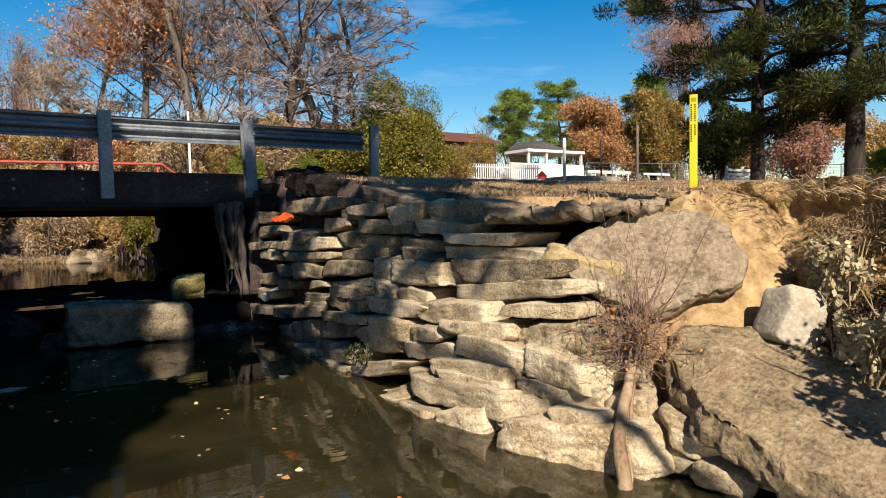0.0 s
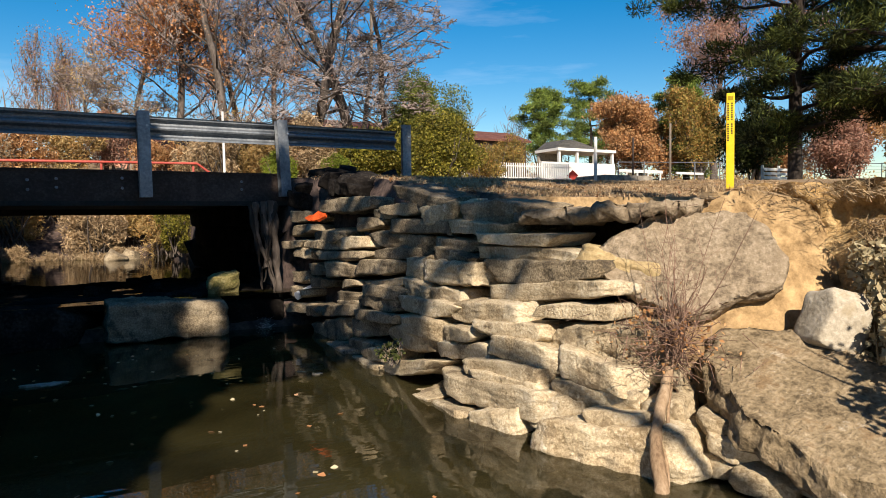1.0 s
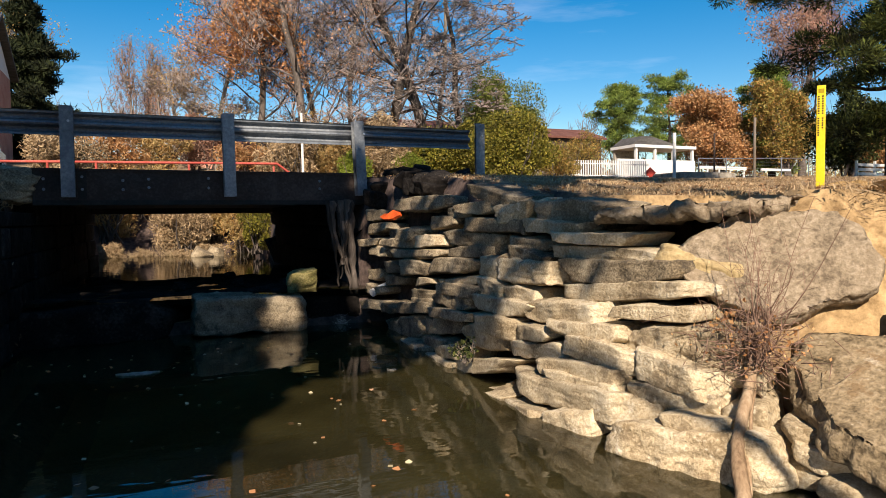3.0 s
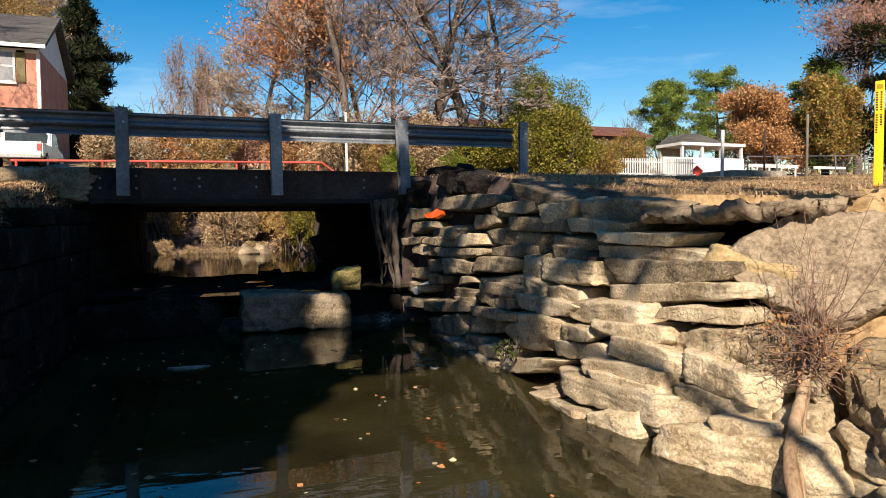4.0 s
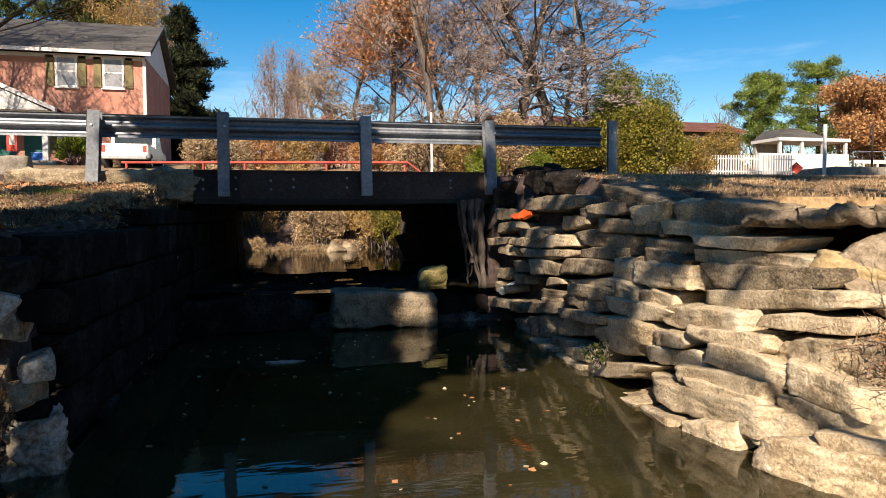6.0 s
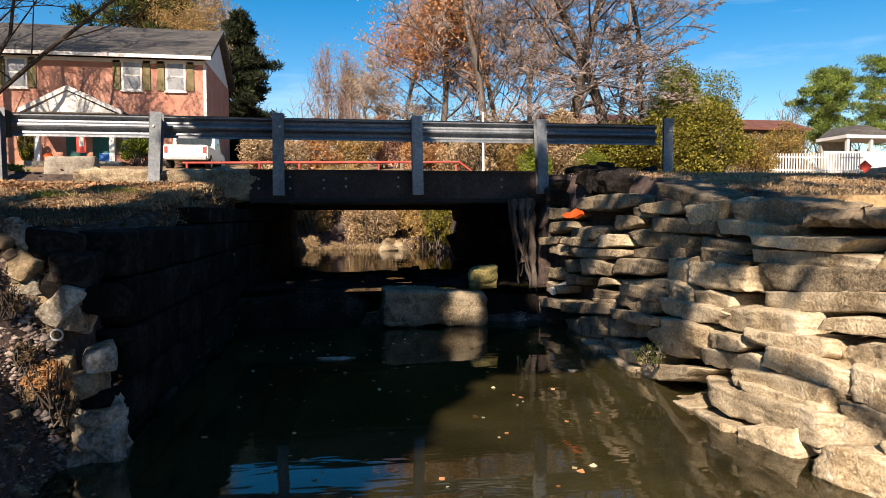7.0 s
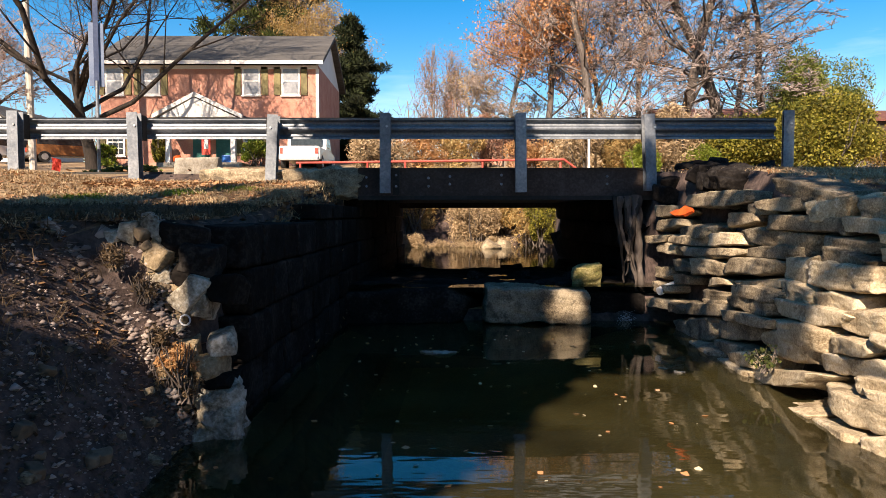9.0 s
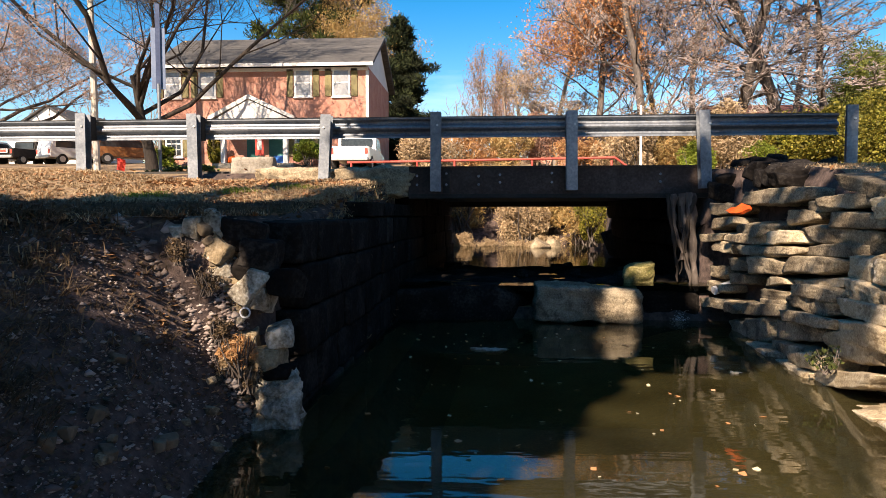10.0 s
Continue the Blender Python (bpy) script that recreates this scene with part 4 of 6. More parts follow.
def shrub(name, label, x, y, w, d, h, seed, leaf, n=3000, size=0.06, stems=14, bark=None, z=None, lumps=16, cat="shrub", long=1.6):
    """A bush: stems from the ground and a lumpy, gappy mass of leaves."""
    zz = (ground_height(x, y) if z is None else z) - 0.05
    top = thing(name, label, cat, (x, y, zz))
    rng = np.random.RandomState(seed)
    segs = []
    for k in range(stems):
        a = rng.uniform(-0.18, 0.18, 2) * (w, d)
        e = rng.uniform(-0.42, 0.42, 2) * (w, d)
        mid = (a + e) / 2 + rng.normal(size=2) * 0.05 * w
        zt = h * rng.uniform(0.6, 0.95)
        segs += [((*a, 0), (*mid, zt * 0.5), 0.012 * h + 0.004, 0.008 * h + 0.003), ((*mid, zt * 0.5), (*e, zt), 0.008 * h + 0.003, 0.003)]
    tagged(part("stem_tangle", raw("stem_tangle", *tubes(segs, 4)), bark or M_BARK, top), kind="stuff")
    p = clumps(rng, n, (0, 0, h * 0.52), (w / 2, d / 2, h * 0.5), lumps)
    p = p[p[:, 2] > 0.03]
    part("foliage", raw("foliage", *leaf_quads(p, size, rng, long=long)), leaf, top)
    return top


def pine(name, label, x, y, height, radius, seed, leaf, bark, z=None, crown_from=0.25, reach=0.32, whorls=10, per=5, tufts=240, needle=0.26, tilt=0.05, droop=-0.05, pad=0.4, rounded=False):
    """A pine: straight trunk, limbs in tiers, needles in dense flat pads on them."""
    zz = (ground_height(x, y) if z is None else z) - 0.1
    top = thing(name, label, "tree", (x, y, zz))
    rng = np.random.RandomState(seed)
    spine = [(rng.normal() * tilt * k * 0.3, rng.normal() * tilt * k * 0.3, height * k / 8) for k in range(9)]
    trunk = [(spine[k], spine[k + 1], radius * (1 - k / 8.8), radius * (1 - (k + 1) / 8.8)) for k in range(8)]
    part("trunk", raw("trunk", *tubes(trunk, 10)), bark, top, smooth=True)
    segs, tips = [], []
    for w in range(whorls):
        f = crown_from + (0.98 - crown_from) * w / (whorls - 1)
        base = np.array([np.interp(f * 8, range(9), [s[i] for s in spine]) for i in range(3)])
        g = max(0, (f - crown_from) / (1 - crown_from))
        ln = height * reach * (math.sqrt(max(0.05, 1 - (1.7 * g - 0.8) ** 2)) if rounded else 1 - 0.75 * g ** 1.3)
        for k in range(per):
            th = 2 * math.pi * (k + rng.rand()) / per
            length = ln * rng.uniform(0.35, 1.2)
            d = np.array([math.cos(th), math.sin(th), droop + 0.45 * f * rng.rand()])
            p = base + (0, 0, rng.normal() * 0.25)
            r = radius * 0.36 * (1.05 - f) + 0.014
            for i in range(5):
                q = p + (d + rng.normal(size=3) * 0.16) * length / 5
                segs.append((p, q, r * (1 - i / 5.6), r * (1 - (i + 1) / 5.6)))
                if i > 0:
                    for s in range(2):
                        tw = q + rng.normal(size=3) * (0.13, 0.13, 0.05) * length + (0, 0, 0.05)
                        segs.append((q, tw, r * 0.3, 0.007))
                        if i > 2 or rng.rand() < 0.3:
                            tips.append(tw)
                p = q
    tagged(part("branchwork", raw("branchwork", *tubes(segs, 5)), bark, top), kind="stuff")
    tips = np.array(tips)
    n = len(tips) * tufts
    c = np.repeat(tips, tufts, 0)
    size = np.repeat(pad * rng.uniform(0.5, 1.25, len(tips)), tufts)[:, None]
    u = rng.normal(size=(n, 3))
    u *= (rng.rand(n, 1) ** 0.4) / np.linalg.norm(u, axis=1, keepdims=True)
    d = u + (0, 0, 0.35)
    d /= np.linalg.norm(d, axis=1, keepdims=True)
    part("crown", raw("crown", *leaf_quads(c + u * size * (1, 1, 0.65), needle * 0.13, rng, long=6.0, droop=d)), leaf, top)
    return top


BARE = "tall leafless hardwood with a tangle of grey-brown branches"
HAZE = dict(levels=5, kids=(15, 7, 5, 4, 3), wob=0.24, shrink=0.52)
tree("bare_tree", BARE, 5.85, 24, 9.5, 0.17, 11, M_BARK, L_ORANGE, 4200, 0.05, 0.5, 0.011, spread=0.9, rise=0.3, fork=0.1, **HAZE)
tree("bare_tree", BARE, 8.6, 24.5, 10.5, 0.21, 23, M_BARK, L_PINK, 1500, 0.05, 0.4, minr=0.011, spread=0.95, rise=0.2, fork=0.1, **HAZE)
tree("bare_tree", BARE, 11.3, 26, 10.5, 0.24, 35, M_BARK, None, 0, minr=0.011, spread=1.15, rise=0.06, fork=0.12, **HAZE)
tree("bare_tree", BARE, 12.6, 24.5, 8.5, 0.17, 36, M_BARK, None, 0, minr=0.011, spread=1.15, rise=0.02, fork=0.2, **HAZE)
tree("bare_tree", BARE, 7.2, 28, 8.5, 0.13, 37, M_BARK, L_TAN, 4500, 0.045, 0.4, 0.012, spread=0.9, rise=0.3, fork=0.05, **HAZE)
tree("bare_tree", BARE, 13.4, 31, 9, 0.15, 43, M_PALEBARK, None, 0, minr=0.012, spread=1.05, rise=0.1, fork=0.06, **HAZE)
tree("bare_tree", BARE, 9.8, 32, 9.5, 0.16, 45, M_PALEBARK, L_PINK, 4000, 0.05, 0.4, 0.012, spread=0.95, rise=0.25, fork=0.05, **HAZE)
tree("bare_tree", "crooked bare tree with spreading twigs", 3.4, 31, 6.5, 0.12, 39, M_PALEBARK, L_TAN, 3500, 0.05, 0.4, 0.012, spread=1.05, rise=0.25, fork=0.05, **HAZE)
tree("bare_tree", "low crooked bare tree with arching twigs", 2.4, 36, 5.0, 0.12, 40, M_PALEBARK, L_TAN, 1500, 0.05, 0.4, 0.014, spread=1.15, rise=0.2, fork=0.05, **HAZE)
tree("autumn_tree", "tall hardwood still holding orange and russet leaves", 4.7, 27.5, 10, 0.15, 41, M_BARK, L_ORANGE, 24000, 0.06, 0.42, 0.011, gaps=0.55, kids=(15, 7, 6, 4), spread=0.9, rise=0.25, fork=0.12, shrink=0.5, leaf_zone=lambda p: -3.6 < p[0] < 1.4 and 2.6 < p[2] < 8.8)
for k, (sx, sh) in enumerate(((0.1, 6.3), (1.9, 6.0), (1.0, 5.4))):
    tree("slender_tree", "slender tree with fine pinkish-grey twigs", sx, 45 + 0.7 * k, sh, 0.1, 52 + k, M_PALEBARK, L_PINK, 4200, 0.05, 0.3, 0.014, levels=4, kids=(20, 7, 5, 3), spread=0.48, rise=0.55, fork=0.1, shrink=0.36)
tree("yard_tree", "bare spreading yard tree with a few brown leaves", -14.8, 30, 4.4, 0.3, 61, M_DARKBARK, L_TAN, 1800, 0.07, 0.4, 0.008, levels=5, kids=(11, 9, 7, 5, 3), spread=1.15, rise=0.42, fork=0.45, shrink=0.58, thick=(0.36, 0.6), first=3.3, wob=0.24, twig=M_BARK)
tree("yard_tree", "bare pinkish-brown tree beside the drive", -20.5, 27, 3.4, 0.2, 63, M_BARK, L_PINK, 5000, 0.06, 0.4, 0.009, levels=5, kids=(8, 8, 6, 5, 3), spread=1.2, rise=0.25, fork=0.5, shrink=0.58, first=2.3, wob=0.22)
tree("yard_tree", "bare pinkish-brown tree beyond the drive", -27, 36, 4.5, 0.24, 67, M_BARK, L_PINK, 5000, 0.07, 0.4, 0.012, levels=5, kids=(8, 8, 6, 5, 3), spread=1.1, rise=0.25, fork=0.45, shrink=0.6, first=2.0, wob=0.22)
tree("autumn_tree", "tall tan-leaved tree behind the house", -10, 50, 12, 0.3, 64, M_BARK, L_TAN, 42000, 0.075, 0.6, 0.012, kids=(12, 7, 6, 3), spread=0.8, rise=0.4, fork=0.2)
pine("evergreen", "dark evergreen towering behind the house", -12.5, 54, 17, 0.3, 65, L_DARKPINE, M_DARKBARK, crown_from=0.3, reach=0.26, whorls=11, per=7, tufts=130, needle=0.6, pad=1.0, rounded=True)
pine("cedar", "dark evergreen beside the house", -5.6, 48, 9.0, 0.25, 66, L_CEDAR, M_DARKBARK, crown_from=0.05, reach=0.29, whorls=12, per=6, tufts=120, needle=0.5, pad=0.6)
NEARPINE = "tall dark pine with spreading limbs and tufted needles"
pine("pine", NEARPINE, 19.4, 12.2, 14, 0.21, 71, L_DARKPINE, M_DARKBARK, crown_from=0.12, reach=0.26, whorls=12, per=6, tufts=330, needle=0.22, droop=0.02, pad=0.6, rounded=True)
pine("pine", NEARPINE, 20.4, 9.9, 15, 0.27, 73, L_DARKPINE, M_DARKBARK, crown_from=0.16, reach=0.28, whorls=12, per=6, tufts=330, needle=0.22, droop=0.02, pad=0.62, rounded=True)
pine("pine", "distant rounded green pine", 48.5, 60, 9.8, 0.3, 75, L_PINE, M_DARKBARK, crown_from=0.35, reach=0.3, whorls=8, per=6, tufts=150, needle=0.4, pad=0.8, rounded=True)
pine("pine", "distant rounded green pine", 55.5, 60, 11.5, 0.3, 77, L_PINE, M_DARKBARK, crown_from=0.3, reach=0.3, whorls=8, per=6, tufts=150, needle=0.4, pad=0.85, rounded=True)
tree("brown_tree", "tree thick with dead russet-brown leaves", 44.8, 42, 6.2, 0.3, 81, M_BARK, L_RUSSET, 52000, 0.11, 0.36, 0.012, kids=(16, 7, 5, 3), spread=0.95, rise=0.3, fork=0.04, shrink=0.62, sink=1.3)
tree("autumn_tree", "broad tree of green, orange and yellow leaves", 46.3, 37, 6.6, 0.28, 83, M_BARK, L_TURNING, 34000, 0.11, 0.36, 0.012, kids=(14, 7, 5, 3), spread=0.75, rise=0.4, fork=0.04, sink=0.8)
pine("pine", "distant pine among autumn trees", 46.8, 39, 8.5, 0.3, 79, L_PINE, M_DARKBARK, crown_from=0.15, reach=0.28, whorls=8, per=6, tufts=150, needle=0.45, pad=0.6, rounded=True)
tree("oak", "tall oak with sparse pinkish-brown leaves", 55.5, 43, 18, 0.35, 85, M_BARK, L_PINK, 30000, 0.12, 0.45, 0.014, kids=(14, 8, 5, 3), spread=0.85, rise=0.3, fork=0.12)
tree("brown_tree", "low russet tree behind the pines", 40, 22, 5.0, 0.2, 87, M_BARK, L_RUSSET, 30000, 0.08, 0.35, 0.01, kids=(14, 7, 5, 3), spread=0.9, rise=0.2, fork=0.04)
tree("brown_tree", "low russet tree behind the pines", 47, 18, 5.5, 0.2, 88, M_BARK, L_PINK, 30000, 0.08, 0.35, 0.01, kids=(14, 7, 5, 3), spread=0.9, rise=0.2, fork=0.04)
shrub("ivy_tree", "rounded vine-covered green tree", 14.5, 26, 4.2, 3.4, 4.7, 91, L_DULL, 60000, 0.05, 10, lumps=46)
shrub("green_bush", "dense yellow-green bush beside the road", 9.2, 19.4, 2.8, 2.0, 2.2, 92, L_GREEN, 24000, 0.05, lumps=44)
shrub("green_bush", "dense yellow-green bush beside the road", 11.6, 19.6, 3.1, 2.2, 2.5, 93, L_GREEN, 28000, 0.05, lumps=50)
shrub("dark_bush", "dark evergreen bush beneath the pines", 29.0, 20.2, 3.6, 3.0, 4.4, 89, L_DARKPINE, 30000, 0.07, lumps=40)
shrub("bright_bush", "bright green bush under the pine", 22.3, 9.6, 1.8, 1.6, 1.0, 90, L_BRIGHT, 12000, 0.04, lumps=24)
shrub("olive_bush", "straggly olive-brown bush before the fence", 17.0, 25, 2.4, 1.8, 1.9, 97, L_TURNING, 7000, 0.045, lumps=26)
shrub("olive_bush", "straggly olive-brown bush before the fence", 19.9, 27, 2.2, 1.8, 2.6, 98, L_TURNING, 6000, 0.045, lumps=26)
shrub("bright_bush", "low bright green bush", 7.7, 19.2, 1.4, 1.0, 1.1, 94, L_BRIGHT, 11000, 0.03, lumps=24)
shrub("bright_bush", "low bright green bush", 6.0, 19.2, 1.2, 1.0, 1.2, 95, L_BRIGHT, 10000, 0.03, lumps=24)
for k in range(11):
    x = -1.5 + k * 0.95
    shrub("dry_brush", "dry tan brush and grass on the far bank", x, (21.3 if -1.2 < x < 3.2 else 19.5) + 0.9 * (k % 3), 1.9, 1.5, 1.7 + 0.5 * (k % 2), 100 + k, L_TAN if k % 3 else L_STRAW, 9000, 0.026, lumps=30, long=4.5)
for k in range(7):
    shrub("dry_brush", "tan and russet brush beyond the far bank", -0.6 + 1.55 * k, 26.5 + 0.8 * (k % 3), 2.6, 1.8, 1.5 + 0.4 * (k % 3), 520 + k, (L_RUSSET, L_TAN, L_PINK)[k % 3], 6000, 0.035, lumps=30, long=3.5)
for k in range(4):
    shrub("reed_clump", "dry reeds by the upstream pool", -0.6 + k * 0.9, 20.3 + 0.3 * (k % 2), 1.1, 0.7, 0.6, 120 + k, L_STRAW, 2500, 0.012, 40, bark=M_STRAWSTEM, lumps=30, long=9)
for k, (x, y, z, w) in enumerate(((1.75, 19.4, 0.5, 0.55), (2.1, 19.6, 0.55, 0.35))):
    r = part("bank_rock", rock_mesh("bank_rock", w, 0.4, 0.3, 880 + k, 9, 0.2, 0.12, 0.06), M_DARKSTONE, smooth=True)
    r.matrix_basis = pose(x, y, z, 10, 15, 40 * k)
    tagged(r, "weathered rock at the edge of the upstream pool", "rock")
shrub("bright_bush", "green bush hanging over the pool", 3.15, 18.3, 1.3, 1.6, 1.5, 126, L_GREEN, 12000, 0.03, z=0.6, lumps=24)

SUN_LINE = Vector((SUN_AWAY.x * math.cos(SUN_UP), SUN_AWAY.y * math.cos(SUN_UP), math.sin(SUN_UP)))


def airy(base, *spots):
    """A crown left open along the sun's line, so that chosen spots stay sunlit."""
    base = Vector((*base, ground_height(*base) - 0.1))
    return lambda p: all((Vector(p) + base - Vector(s[:3])).cross(SUN_LINE).length > s[3] for s in spots)


# spots to keep sunlit, each with the radius of its gap in the crowns
HEAP, STUB, SILL = (-1.75, 4.3, 0.88, 0.42), (-1.38, 4.4, 0.14, 0.15), (1.86, 8.85, 0.3, 0.24)
POOL, MOSS = (1.5, 8.0, 0.0, 0.22), (2.3, 9.5, 0.66, 0.24)
VERGE = ((4.6, 5.4, 1.75, 0.7), (5.6, 6.6, 1.85, 0.7), (4.3, 4.3, 1.6, 0.6), (6.6, 5.2, 1.7, 0.8))
TURF = ((-3.4, 8.4, 1.7, 0.8), (-2.3, 7.2, 1.6, 0.55), (-5.0, 8.6, 1.8, 0.9), (-2.4, 9.4, 1.9, 0.6), (-1.65, 8.5, 1.7, 0.45))
# unseen trees added on the banks behind the viewer, to dapple the bridge with shade
tree("unseen_shade_tree", "leafy hardwood leaning over the creek bank", -4.7, 3.4, 8.0, 0.26, 201, M_BARK, L_TAN, 9000, 0.2, 0.2, 0.006, gaps=0.5, leaf_zone=airy((-4.7, 3.4), SILL, POOL, MOSS, *TURF), kids=(10, 7, 5, 4), spread=1.0, rise=0.1, fork=0.6, lean=(0.38, -0.26), shrink=0.42)
tree("unseen_shade_tree", "leafy hardwood on the creek bank", -5.7, -5.9, 6.0, 0.2, 205, M_BARK, L_TAN, 7000, 0.18, 0.2, 0.006, gaps=0.2, leaf_zone=airy((-5.7, -5.9), HEAP, STUB, SILL, POOL, MOSS, *VERGE, *TURF), kids=(10, 7, 5, 4), spread=1.0, rise=0.0, fork=0.6, lean=(-0.1, 0.0), shrink=0.32)
tree("unseen_shade_tree", "leafy hardwood above the stone wall bank", 4.2, -4.2, 12, 0.26, 209, M_BARK, L_TAN, 4500, 0.2, 0.3, 0.006, gaps=0.7, leaf_zone=airy((4.2, -4.2), SILL, POOL, MOSS, *VERGE), kids=(10, 7, 5, 4), spread=1.0, rise=0.1, fork=0.7, lean=(-0.26, 0.33), shrink=0.27)
tree("unseen_shade_tree", "leafy hardwood leaning far over the creek", 3.7, -4.4, 11, 0.07, 213, M_BARK, L_TAN, 950, 0.22, 0.18, 0.006, gaps=0.8, leaf_zone=airy((3.7, -4.4), SILL, POOL, MOSS, *VERGE), kids=(10, 7, 5, 4), spread=1.0, rise=0.1, fork=0.72, lean=(-0.72, 0.3), shrink=0.38)
tree("unseen_shade_tree", "leafy hardwood at the top of the bank", -7.8, -2.2, 7.5, 0.24, 217, M_BARK, L_TAN, 6500, 0.2, 0.2, 0.006, gaps=0.5, leaf_zone=airy((-7.8, -2.2), HEAP, STUB, SILL, POOL, MOSS, *VERGE, *TURF), kids=(10, 7, 5, 4), spread=1.1, rise=0.05, fork=0.5, lean=(0.08, 0.0), shrink=0.42)
tree("unseen_shade_tree", "thick-leaved hardwood reaching over the creek", -4.7, -4.9, 8.4, 0.11, 221, M_BARK, L_TAN, 15000, 0.2, 0.2, 0.006, gaps=0.15, leaf_zone=airy((-4.7, -4.9), HEAP, STUB, SILL, POOL, MOSS, *VERGE, *TURF, (2.6, 5.2, 0.0, 0.9), (0.9, 3.2, 0.0, 0.8), (1.5, 4.5, 0.0, 0.8)), kids=(12, 7, 5, 4), spread=1.0, rise=0.08, fork=0.66, lean=(0.02, 0.36), shrink=0.43)

tree("unseen_shade_tree", "low leafy hardwood at the water's edge", -4.3, -2.8, 5.2, 0.12, 225, M_BARK, L_TAN, 7500, 0.18, 0.22, 0.006, gaps=0.1, leaf_zone=airy((-4.3, -2.8), HEAP, STUB, (-2.0, 3.3, 0.8, 0.16), (-2.6, 3.9, 1.2, 0.14), SILL, POOL, MOSS, *TURF, (2.6, 5.2, 0.0, 0.9), (0.9, 3.2, 0.0, 0.8), (1.5, 4.5, 0.0, 0.8)), kids=(12, 7, 5, 4), spread=1.0, rise=0.1, fork=0.55, lean=(0.16, 0.06), shrink=0.4)

tree("unseen_shade_tree", "low leafy hardwood behind the gravel slope", -6.3, -2.2, 6.0, 0.13, 229, M_BARK, L_TAN, 7500, 0.18, 0.22, 0.006, gaps=0.1, leaf_zone=airy((-6.3, -2.2), HEAP, STUB, SILL, POOL, MOSS, *TURF), kids=(12, 7, 5, 4), spread=1.0, rise=0.1, fork=0.55, lean=(0.14, 0.06), shrink=0.42)

# unseen thicket added to close the creek behind the viewer and cut sky fill
for k in range(7):
    shrub("unseen_thicket", "dense leafy thicket on the creek bank", -13.5 + 4.5 * k, -14 - 1.5 * (k % 2), 5.2, 4.0, 4.6, 240 + k, L_TAN, 6000, 0.22, 10, z=0.8, lumps=30)
for k in range(3):
    shrub("unseen_thicket", "dense leafy thicket at the top of the bank", -12.5, -8 + 5.0 * k, 4.0, 5.2, 4.2, 250 + k, L_TAN, 6000, 0.22, 10, lumps=30)

# ---- house across the road ----
house = thing("house", "two-storey pink brick house with white trim and grey shingle roof", "house")
HX0, HX1, HY0, HY1, HZ0, HE = -17.3, -5.95, 36.0, 44.0, 3.6, 9.24
part("wall", boxed(HX0, HX1, HY0, HY1, HZ0, HE), M_BRICK, house, "pink brick walls")
bm = bmesh.new()
a = [(HY0 - 0.5, HE - 0.02), (40.0, 11.58), (HY1 + 0.5, HE - 0.02), (HY1 + 0.5, HE + 0.16), (40.0, 11.78), (HY0 - 0.5, HE + 0.16)]
va = [bm.verts.new((HX0 - 0.35, y, z)) for y, z in a]
vb = [bm.verts.new((HX1 + 0.35, y, z)) for y, z in a]
bm.faces.new(va)
bm.faces.new(vb[::-1])
for i in range(6):
    bm.faces.new((va[i], vb[i], vb[(i + 1) % 6], va[(i + 1) % 6]))
bmesh.ops.recalc_face_normals(bm, faces=bm.faces)
part("roof", bm, M_ROOF, house, "grey shingle roof")
for x in (HX0, HX1 - 0.1):
    bm = bmesh.new()
    va, vb = ([bm.verts.new((xx, y, z)) for y, z in ((HY0, HE), (HY1, HE), (40.0, 11.53))] for xx in (x, x + 0.1))
    bm.faces.new(va)
    bm.faces.new(vb[::-1])
    for i in range(3):
        bm.faces.new((va[i], vb[i], vb[(i + 1) % 3], va[(i + 1) % 3]))
    bmesh.ops.recalc_face_normals(bm, faces=bm.faces)
    part("gable", bm, M_WHITE, house, "white gable siding")
part("eave_board", boxed(HX0 - 0.35, HX1 + 0.35, HY0 - 0.56, HY0 - 0.5, HE - 0.04, HE + 0.13), M_WHITE, house)
part("frieze", boxed(HX0, HX1, HY0 - 0.06, HY0, HE - 0.2, HE - 0.02), M_WHITE, house)
part("corner_board", boxed(HX1 - 0.12, HX1 + 0.03, HY0 - 0.03, HY0 + 0.12, HZ0, HE - 0.2), M_WHITE, house)


